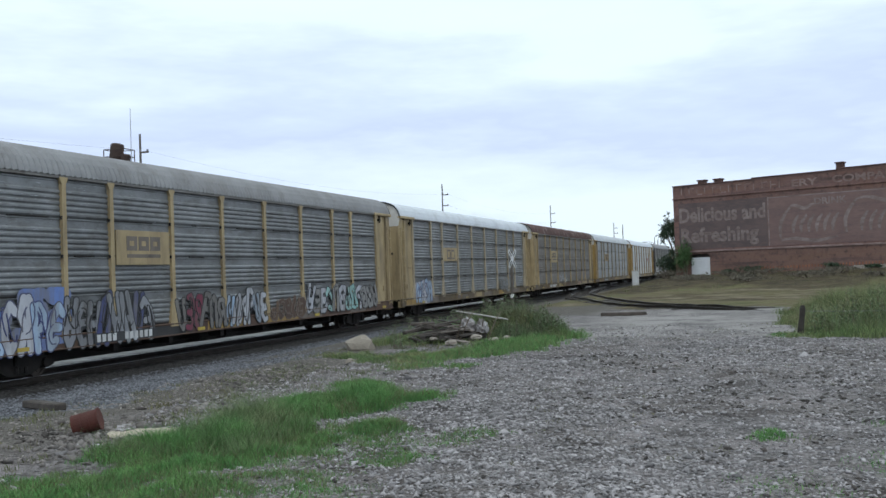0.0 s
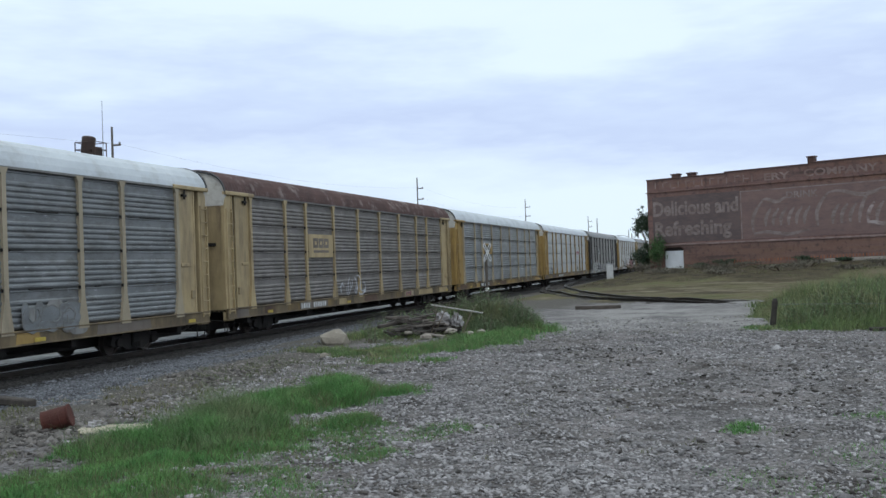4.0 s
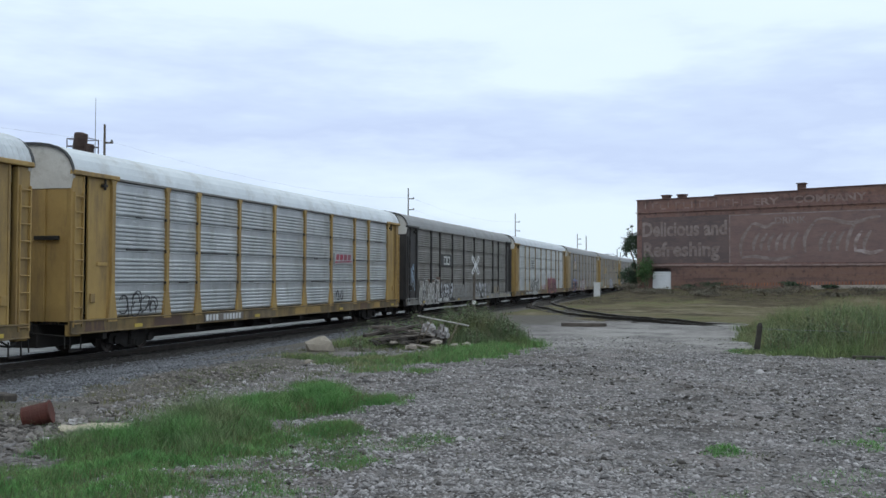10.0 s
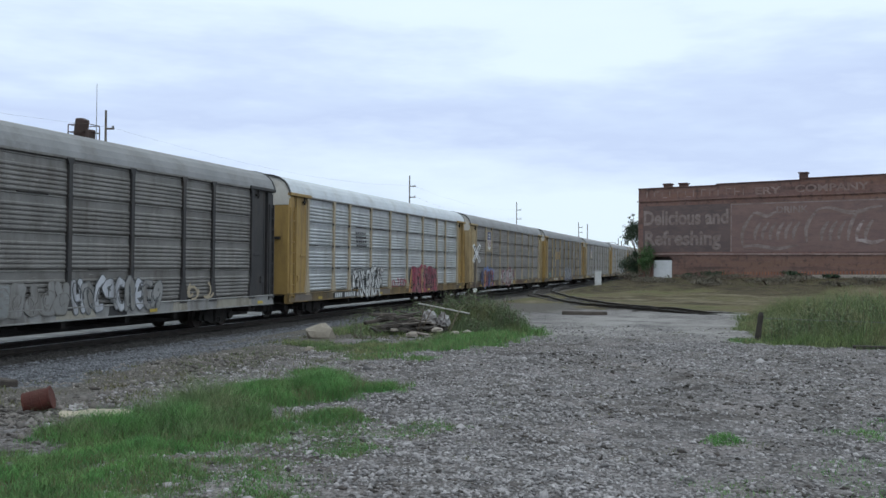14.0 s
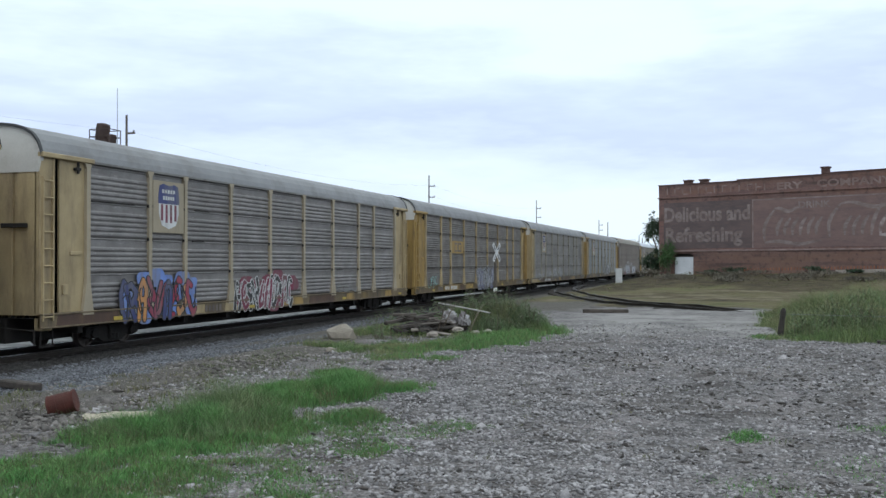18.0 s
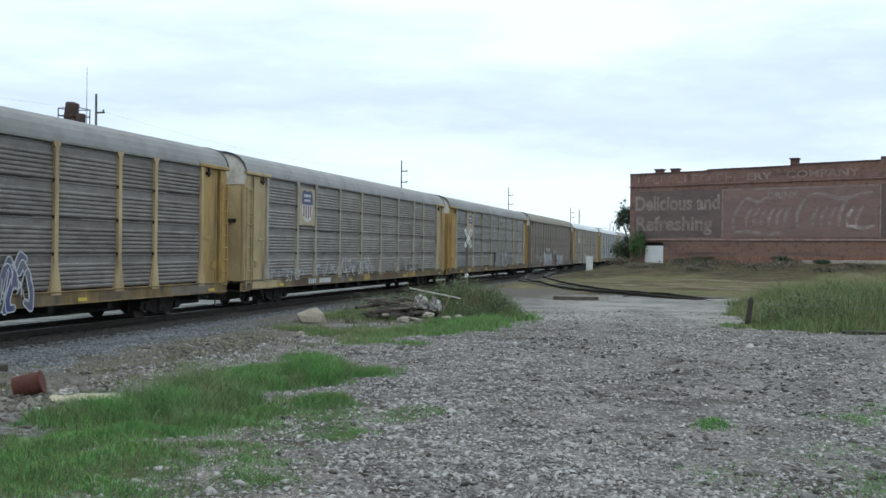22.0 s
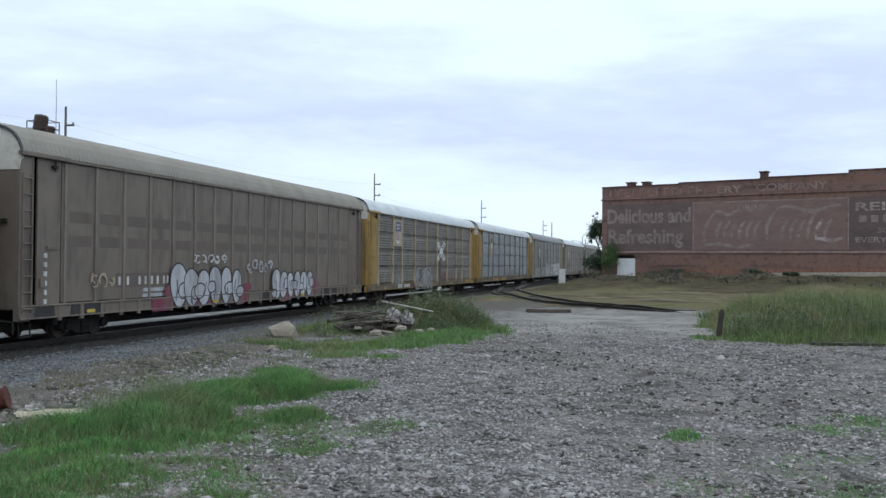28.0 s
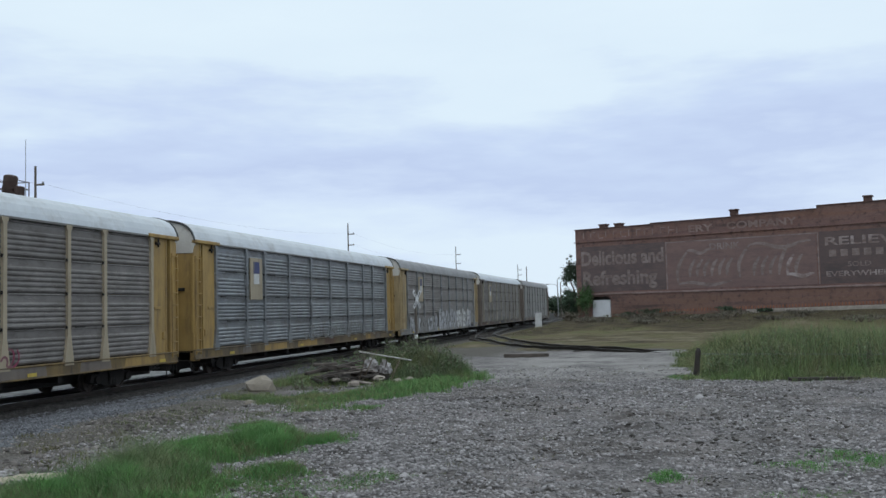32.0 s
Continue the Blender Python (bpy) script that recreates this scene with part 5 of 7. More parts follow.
    graffiti(c, -4.16, 0.62, 0.85, 2.0, "lav", "dust", 103, 0.09, None, 0.65)
    graffiti(c, 1.67, 4.06, 0.95, 1.7, "dust", "dust", 104, 0.1, None, 0.6)
    graffiti(c, 5.2, 8.95, 0.95, 1.7, "dust", "dust", 105, 0.14, None, 0.9)
    stencil(c, -7.91, 0.74, 4, 6, "white", "brown")
    c = autorack(11, "ash", "cream", "pale_yellow", "roof_grey", "yellow", "dark silver car carrier with yellow posts and a striped shield", ("shield", -8.08, 4.0), ribs=6, smooth_roof=True)
    graffiti(c, 0.1, 4.48, 0.85, 2.2, "dust+lav", "slate", 111, 0.32, "dust", 1.0)
    graffiti(c, 4.58, 7.08, 1.1, 1.9, "grey", "dust", 112, 0.1, None, 0.7)
    stencil(c, -5.41, 0.74, 3, 5, "brown", None)
    c = autorack(12, "brown", "brown_post", "brown", "roof_tan", "brown", "brown smooth-sided car carrier with slim posts and white graffiti", None, "plate")
    part("number_panel", Shape().box(1.46, 1.4805, -9.2, -6.1, 1.42, 1.86), PAINT["black_brown"], c)
    for a in (-9.08, -8.62, -7.96, -7.6, -7.22, -6.87, -6.48, -6.24):
        part("number_bar", Shape().box(1.46, 1.484, a, a + 0.12, 1.49, 1.75), PAINT["white"], c)
    for z in (1.08, 1.26):
        part("writing_bar", Shape().box(1.46, 1.484, -7.7, -6.3, z, z + 0.11), PAINT["lav"], c)
    part("red_patch", Shape().box(1.5, 1.5615, -7.25, -6.0, 0.6, 1.02), PAINT["maroon"], c)
    for k in range(7):
        part("reflector", Shape().box(1.44, 1.522, -12.66, -12.56, 0.8 + k * 0.25, 0.93 + k * 0.25), PAINT["white"], c)
    balloon_letters(c, -6.0, -0.75, 0.62, 2.2, 6, 121, 1.5635)
    balloon_letters(c, 2.2, 6.6, 0.66, 1.98, 6, 127, 1.5635)
    graffiti(c, -4.55, -1.95, 2.12, 2.55, "white", "lav", 122, 0.09, None, 0.5, 1.517)
    graffiti(c, -0.2, 2.3, 1.75, 2.4, "lav", "lav", 123, 0.09, None, 0.55, 1.517)
    graffiti(c, -10.6, -9.3, 1.4, 1.95, "cream", "lav", 125, 0.08, None, 0.5, 1.517)
    for k in range(25):
        part("sill_bracket", Shape().cbox(1.5, 1.56, -12.1 + k * 1.0, -11.92 + k * 1.0, 0.58, 1.03, 0.01), PAINT["brown"], c)
    for z in (2.62, 3.3):
        patch = Shape().cbox(1.468, 1.477, 0.18, 1.22, z, z + 0.32, 0.003).mesh("dark_patch")
        for k in range(16):
            placed("dark_patch", patch, PAINT["black_brown"], c, pose(0, -11.71 + k * 23.52 / 16, 0))
    c = autorack(13, "tan", "cream", "yellow", "roof_white", "yellow", "dark tan car carrier with a white roof and striped shield", ("shield", -8.08, 4.0), smooth_roof=True)
    graffiti(c, -8.85, -7.5, 0.85, 1.7, "dust", "grey", 131, 0.2, None, 0.65)
    graffiti(c, -4.06, -0.1, 0.55, 2.05, "black+dim", "lav", 132, 0.24, None, 0.8)
    graffiti(c, 1.67, 4.79, 0.8, 1.8, "maroon", "maroon", 133, 0.08, None, 0.7)
    stencil(c, -8.02, 0.74, 4, 6, "white", None)
    c = autorack(14, "silver", "silver", "pale_yellow", "roof_white", "yellow", "blue-grey ribbed car carrier with cream plate and yellow ends", ("tall", -8.08, 4.1), smooth_roof=True)
    graffiti(c, -2.71, 6.77, 0.95, 1.8, "grey", "grey", 141, 0.08, None, 0.9)
    c = autorack(15, "sandy", "silver", "dust", "roof_grey", "pale_yellow", "grimy car carrier with long white graffiti along its base", ("tall", -8.08, 4.1), smooth_roof=True)
    graffiti(c, -11.45, -3.12, 0.7, 1.9, "lav+dust", "grey", 151, 0.28, None, 1.0)
    graffiti(c, -2.6, 9.89, 0.75, 2.4, "white+lav", "dust", 152, 0.3, None, 1.2)
    autorack(16, "tan", "tan_post", "brown", "roof_white", "brown", "grimy tan car carrier with a pale roof and brown ends", ("tall", -8.08, 4.1), smooth_roof=True)
    autorack(17, "dim", "grey", "brown", "roof_grey", "brown", "last grey car carrier of the train with dark ends", None, smooth_roof=True)


the_train()



SLACK = {1: -0.03, 2: -0.09, 3: -0.22, 4: -0.22, 5: 0.04, 6: 0.1, 7: 0.16, 8: 0.26, 9: 0.23, 10: 0.27, 11: 0.18, 12: -0.01, 13: -0.34, 14: -0.4, 15: -0.11, 16: 0.11, 17: 0.16}


def car_y(j, t):
    """Place along the track of the middle of car j at t seconds: the train comes on, gaining a little speed."""
    return 0.75 - 10.702 * t - 0.01261 * t * t + PITCH * j + SLACK.get(j, 0.0)


def car_pose(j, t):
    return pose(TRACK_X, 0, RAIL_Z, 0, 0, TRACK_TURN) @ pose(0, car_y(j, t), 0)


def motions():
    for j, car in CARS.items():
        walk(car, [(t, car_pose(j, t)) for t in range(0, 33, 2)])
    for j, ob, a in WHEELS:
        # the wheels roll while the car is near enough for them to be seen
        ts = [k / 30 for k in range(961) if -16 < car_y(j, k / 30) < 78]
        rows = [(0.0, ts[0])] if ts and ts[0] > 0 else []
        rows += [(t, t) for t in ts]
        if not rows:
            continue
        if rows[-1][0] < 32:
            rows.append((32.0, rows[-1][1]))
        walk(ob, [(t, pose(0, a, 0.357, math.degrees(car_y(j, u) / 0.357) % 360)) for t, u in rows])


# ---- the brick building ----
BRICK = {
    "wall": None,
    "paint": surf("faded_white_wall_paint", (0.272, 0.222, 0.212), (0.195, 0.15, 0.14), 1.6, 0.9, 0, 0.2, 20, (0.14, 0.098, 0.09), 1.2, 0.62, 0.35),
    "paint_bright": surf("weathered_white_wall_paint", (0.37, 0.315, 0.305), (0.235, 0.18, 0.17), 1.4, 0.9, 0, 0.2, 20, (0.125, 0.08, 0.072), 1.3, 0.5, 0.5),
    "ghost": surf("ghost_lettering", (0.275, 0.205, 0.19), (0.215, 0.15, 0.136), 1.2, 0.9, 0, 0.2, 20, (0.14, 0.08, 0.068), 1.1, 0.5),
    "field": surf("dark_sign_field", (0.086, 0.066, 0.066), (0.12, 0.086, 0.082), 0.7, 0.9, 0, 0.3, 9, (0.15, 0.1, 0.09), 1.0, 0.4, 0.22),
    "red_field": surf("faded_red_sign_field", (0.175, 0.112, 0.104), (0.21, 0.135, 0.122), 0.7, 0.9, 0, 0.3, 9, (0.135, 0.096, 0.093), 1.0, 0.5, 0.22),
    "coping": surf("dark_coping", (0.07, 0.04, 0.035), (0.11, 0.06, 0.05), 2, 0.9, 0, 0.3),
    "door": surf("white_roller_door", (0.74, 0.75, 0.78), (0.66, 0.67, 0.70), 1.2, 0.6, 0, 0.05, 20, (0.45, 0.43, 0.40), 0.8, 0.15),
    "orange": surf("orange_brick", (0.30, 0.115, 0.06), (0.24, 0.09, 0.05), 3, 0.9, 0, 0.3, rnd=0.5),
    "door_shade": surf("dark_opening_shade", (0.02, 0.016, 0.014), (0.03, 0.024, 0.02), 2, 0.9),
}


def brick_material():
    m = bpy.data.materials.new("weathered_brick")
    m.use_nodes = True
    n, l = m.node_tree.nodes, m.node_tree.links
    b = n["Principled BSDF"]
    b.inputs["Roughness"].default_value = 0.92
    co = n.new("ShaderNodeTexCoord")
    sep = n.new("ShaderNodeSeparateXYZ")
    l.new(co.outputs["Object"], sep.inputs[0])
    add = n.new("ShaderNodeMath")
    l.new(sep.outputs["X"], add.inputs[0])
    l.new(sep.outputs["Y"], add.inputs[1])
    cx = n.new("ShaderNodeCombineXYZ")
    l.new(add.outputs[0], cx.inputs[0])
    l.new(sep.outputs["Z"], cx.inputs[1])
    br = n.new("ShaderNodeTexBrick")
    br.inputs["Scale"].default_value = 1.0
    br.inputs["Brick Width"].default_value, br.inputs["Row Height"].default_value, br.inputs["Mortar Size"].default_value = 0.21, 0.075, 0.008
    br.inputs["Color1"].default_value = (0.222, 0.124, 0.107, 1)
    br.inputs["Color2"].default_value = (0.172, 0.097, 0.089, 1)
    br.inputs["Mortar"].default_value = (0.125, 0.095, 0.085, 1)
    l.new(cx.outputs[0], br.inputs["Vector"])

    def noise_at(s, d=5):
        t = n.new("ShaderNodeTexNoise")
        t.inputs["Scale"].default_value, t.inputs["Detail"].default_value = s, d
        l.new(co.outputs["Object"], t.inputs["Vector"])
        return t.outputs["Fac"]

    def mix(fac, a, c, lo, hi):
        r = n.new("ShaderNodeMapRange")
        r.inputs["From Min"].default_value, r.inputs["From Max"].default_value = lo, hi
        l.new(fac, r.inputs["Value"])
        t = n.new("ShaderNodeMix")
        t.data_type = "RGBA"
        l.new(r.outputs[0], t.inputs[0])
        l.new(a, t.inputs[6])
        t.inputs[7].default_value = (*c, 1)
        return t.outputs[2]

    col = mix(noise_at(0.35), br.outputs["Color"], (0.15, 0.078, 0.062), 0.45, 0.75)
    bands = n.new("ShaderNodeMapping")
    bands.inputs["Scale"].default_value = (0.10, 0.10, 2.2)
    l.new(co.outputs["Object"], bands.inputs[0])
    bn = n.new("ShaderNodeTexNoise")
    bn.inputs["Scale"].default_value, bn.inputs["Detail"].default_value = 1.0, 7
    l.new(bands.outputs[0], bn.inputs["Vector"])
    col = mix(bn.outputs["Fac"], col, (0.20, 0.105, 0.075), 0.50, 0.72)
    col = mix(bn.outputs["Fac"], col, (0.075, 0.05, 0.047), 0.48, 0.30)
    # bare brick below the painted wall: browner, with an orange tone low down
    zone = n.new("ShaderNodeMath")
    zone.operation = "MULTIPLY_ADD"
    l.new(bn.outputs["Fac"], zone.inputs[0])
    zone.inputs[1].default_value = 1.6
    l.new(sep.outputs["Z"], zone.inputs[2])
    low = mix(bn.outputs["Fac"], col, (0.185, 0.108, 0.08), 0.35, 0.62)
    bare = n.new("ShaderNodeMapRange")
    bare.inputs["From Min"].default_value, bare.inputs["From Max"].default_value = 4.2, 3.7
    l.new(zone.outputs[0], bare.inputs["Value"])
    both = n.new("ShaderNodeMix")
    both.data_type = "RGBA"
    l.new(bare.outputs[0], both.inputs[0])
    l.new(col, both.inputs[6])
    l.new(low, both.inputs[7])
    col = both.outputs[2]
    col = mix(noise_at(1.3), col, (0.075, 0.05, 0.047), 0.5, 0.85)
    col = mix(noise_at(5.0), col, (0.21, 0.14, 0.118), 0.56, 0.8)
    col = mix(noise_at(2.6), col, (0.065, 0.042, 0.04), 0.56, 0.8)
    l.new(col, b.inputs["Base Color"])
    bp = n.new("ShaderNodeBump")
    bp.inputs["Strength"].default_value, bp.inputs["Distance"].default_value = 0.5, 0.02
    l.new(br.outputs["Fac"], bp.inputs["Height"])
    bp.invert = True
    l.new(bp.outputs[0], b.inputs["Normal"])
    return m


BRICK["wall"] = brick_material()


def lettering(text, size, width=None, bold=0.0):
    """The outlines of a line of writing as a Shape in x and z, from the origin to the right."""
    cu = bpy.data.curves.new("writing", "FONT")
    cu.body, cu.size, cu.extrude, cu.offset, cu.resolution_u = text, size, 0.004, bold, 3
    ob = bpy.data.objects.new("writing", cu)
    scene.collection.objects.link(ob)
    me = bpy.data.meshes.new_from_object(ob.evaluated_get(bpy.context.evaluated_depsgraph_get()))
    bpy.data.objects.remove(ob)
    sh = Shape()
    xs = [v.co.x for v in me.vertices]
    k = (width / (max(xs) - min(xs))) if width else 1.0
    sh.add([((v.co.x - min(xs)) * k, -v.co.z, v.co.y) for v in me.vertices], [tuple(p.vertices) for p in me.polygons])
    bpy.data.meshes.remove(me)
    return sh


def ribbon(pts, w0, w1):
    """A painted swash: a band along points in x and z that swells from w0 to w1 and back."""
    sh = Shape()
    top, bot = [], []
    for i, p in enumerate(pts):
        a, b = pts[max(i - 1, 0)], pts[min(i + 1, len(pts) - 1)]
        d = Vector((b[0] - a[0], b[1] - a[1])).normalized()
        w = w0 + (w1 - w0) * math.sin(math.pi * i / (len(pts) - 1))
        top.append((p[0] - d.y * w / 2, p[1] + d.x * w / 2))
        bot.append((p[0] + d.y * w / 2, p[1] - d.x * w / 2))
    rows = []
    for dy in (0.0, -0.005):
        rows.append((dy, top, bot))
    vs = [(x, -0.005, z) for x, z in top] + [(x, -0.005, z) for x, z in bot] + [(x, 0.0, z) for x, z in top] + [(x, 0.0, z) for x, z in bot]
    n = len(pts)
    fs = [(i, i + 1, n + i + 1, n + i) for i in range(n - 1)] + [(2 * n + i, 3 * n + i, 3 * n + i + 1, 2 * n + i + 1) for i in range(n - 1)]
    fs += [(i, 2 * n + i, 2 * n + i + 1, i + 1) for i in range(n - 1)] + [(n + i, n + i + 1, 3 * n + i + 1, 3 * n + i) for i in range(n - 1)]
    return sh.add(vs, fs)


def building():
    B = thing("brick_building", "long weathered red-brick warehouse with faded painted wall signs", "building", (-8.2, 99.62, 0), -25.03)
    # front wall in slabs round the doorway, each with its own parapet height
    tops = [(0, 8.3, 9.88), (8.3, 16.3, 9.99), (16.3, 24.0, 10.12), (24.0, 34.0, 10.38), (34.0, 46.0, 10.6)]
    for a, b, z in tops:
        if a == 0:
            for x0, x1, z0 in ((0, 1.62, -0.5), (1.62, 3.75, 3.12), (3.75, b, -0.5)):
                part("front_wall", Shape().box(x0, x1, 0, 0.5, z0, z), BRICK["wall"], B)
        else:
            part("front_wall", Shape().box(a, b, 0, 0.5, -0.5, z), BRICK["wall"], B)
    part("side_wall", Shape().box(0.003, 0.5, 0.5, 26, -0.5, 9.6), BRICK["wall"], B)
    part("side_wall", Shape().box(45.5, 45.997, 0.5, 26, -0.5, 10.2), BRICK["wall"], B)
    part("back_wall", Shape().box(0.5, 45.5, 25.5, 25.997, -0.5, 9.6), BRICK["wall"], B)
    part("roof", Shape().box(0.5, 45.5, 0.5, 25.5, 8.9, 9.1), BRICK["coping"], B)
    for a, b, z in tops:
        part("coping", Shape().cbox(a - 0.05 if a == 0 else a + 0.002, b, -0.07, 0.57, z, z + 0.11, 0.02), BRICK["coping"], B)
    for x, w, z0, z1 in ((2.75, 0.75, 9.99, 10.33), (4.45, 0.75, 9.99, 10.31), (16.25, 0.62, 10.12, 10.72), (27.9, 0.6, 10.49, 10.95)):
        sh = Shape().cbox(x, x + w, 0.02, 0.6, z0 - 0.4, z1 - 0.1, 0.02).cbox(x - 0.08, x + w + 0.08, -0.06, 0.68, z1 - 0.1, z1 + 0.03, 0.02)
        part("chimney", sh, BRICK["coping"], B)
    # a corbel course under the parapet and the string course over the base
    part("string_course", Shape().cbox(0, 46, -0.07, 0, 3.30, 3.47, 0.015), BRICK["ghost"], B, "pale worn string course")
    part("cornice", Shape().cbox(-0.12, 46, -0.09, 0, 8.60, 8.70, 0.02), BRICK["wall"], B)
    br = Shape().cbox(-0.05, 0.05, -0.012, 0.02, 0, 0.26, 0.006).mesh("brick")
    for k in range(125):
        x = 9.0 + k * 0.28
        placed("brick", br, BRICK["orange"], B, pose(x, 0, 1.42 + 0.022 * (x - 9) * 0.9))
    # doorway: arched head, frame and a pale door with ribs
    for k in range(11):
        a, b = math.pi * k / 11, math.pi * (k + 1) / 11
        f = lambda t, r: (2.685 - r * math.cos(t) * 1.0, 2.78 + 0.42 * (r / 1.1) * math.sin(t))
        part("arch_brick", Shape().prism([f(a, 1.12), f(b - 0.02, 1.12), f(b - 0.02, 1.34), f(a, 1.34)], "y", -0.03, 0.2), BRICK["coping"], B)
    # dark board that stands in for the shade under the arched head
    part("doorway_shade", Shape().box(1.62, 3.75, 0.30, 0.34, 2.7, 3.12), BRICK["door_shade"], B)
    dr = part("door", Shape().cbox(1.66, 3.71, 0.16, 0.22, 0.45, 2.78, 0.01), BRICK["door"], B, "plain white door in an arched brick opening")
    for k in range(8):
        part("rib", Shape().cbox(1.68, 3.69, 0.145, 0.16, 0.72 + k * 0.25, 0.74 + k * 0.25, 0.004), BRICK["door"], dr)
    part("jamb", Shape().cbox(1.62, 1.66, 0.05, 0.25, 0.4, 3.0, 0.01), BRICK["coping"], B)
    part("jamb", Shape().cbox(3.71, 3.75, 0.05, 0.25, 0.4, 3.0, 0.01), BRICK["coping"], B)
    # the painted signs
    for a, b in ((0.55, 9.75), (9.9, 23.85), (24.1, 40.0)):
        part("sign_field", Shape().box(a, b, -0.006, 0, 3.62, 8.15), BRICK["red_field" if a == 9.9 else "field"], B)
    frame = Shape()
    for x in (9.80, 23.95):
        frame.box(x, x + 0.1, -0.011, -0.002, 3.6, 8.15)
    frame.box(9.9, 23.9, -0.011, -0.002, 8.02, 8.12)
    part("sign_border", frame, BRICK["paint"], B)
    put = lambda sh, x, z, mt, d=-0.013: part("sign_writing", sh, BRICK[mt], B, m=pose(x, d, z))
    put(lettering("Delicious and", 1.95, 8.95, 0.06), 0.62, 6.30, "paint")
    put(lettering("Refreshing", 1.95, 8.1, 0.06), 0.75, 4.30, "paint")
    put(lettering("DRINK", 0.85, 2.9, 0.02), 14.2, 7.15, "paint")
    put(lettering("COMPANY", 0.9, 6.4, 0.022), 15.9, 8.98, "ghost")
    put(lettering("ERY", 0.9, 2.4, 0.022), 12.2, 8.93, "ghost")
    # worn strokes of the line's lost first words
    rng = random.Random(17)
    for k in range(13):
        x = 0.9 + k * 0.84
        put(Shape().box(0, 0.11, -0.006, 0, rng.uniform(0, 0.2), rng.uniform(0.5, 0.75)), x, 8.92, "ghost", -0.004)
        if k % 3:
            put(Shape().box(0, rng.uniform(0.3, 0.5), -0.006, 0, 0, 0.1), x + 0.12, 8.92 + rng.choice((0.0, 0.3, 0.6)), "ghost", -0.004)
    put(lettering("RELIEVES", 1.0, 7.4, 0.02), 24.6, 6.95, "paint_bright")
    put(lettering("SOLD", 0.6, 1.9, 0.01), 26.4, 5.05, "paint")
    put(lettering("EVERYWHERE", 0.62, 5.6, 0.01), 24.6, 4.25, "paint_bright")
    for k in range(7):
        put(Shape().box(0, 0.6, -0.006, 0, 0, 0.6), 24.9 + k * 0.95, 5.95, "paint", -0.008)
    # the large trade mark, as plain swashes in a flowing hand
    wave = lambda x0, x1, z0, amp, n, lean=0.0: [(x0 + (x1 - x0) * k / n, z0 + amp * math.sin(2.4 * math.pi * k / n + lean)) for k in range(n + 1)]

    def slant(x, z0, z1, bow):
        """A slanted bowed stroke."""
        return [(x + 0.34 * (z0 + (z1 - z0) * k / 10 - z0) + bow * math.sin(math.pi * k / 10), z0 + (z1 - z0) * k / 10) for k in range(11)]

    marks = [slant(11.0, 4.2, 7.1, -0.45)] + [slant(12.2 + 0.72 * k, 4.7, 6.3, -0.22) for k in range(6)] + [slant(17.0, 4.5, 7.4, -0.5)]
    marks += [slant(18.3 + 0.75 * k, 4.6, 7.3 if k == 3 else 6.3, -0.22) for k in range(6)]
    marks += [wave(11.0, 16.2, 4.05, 0.14, 16), wave(18.0, 23.4, 7.25, 0.24, 20, 0.6), wave(11.9, 14.2, 7.05, 0.16, 10, 0.3), wave(21.2, 23.6, 4.5, 0.1, 10, 0.4)]
    for i, pts in enumerate(marks):
        put(ribbon(pts, 0.16, 0.34), 0, 0, "paint_bright" if i in (12, 17) else "paint", -0.010 - 0.0004 * i)
    return B


building()


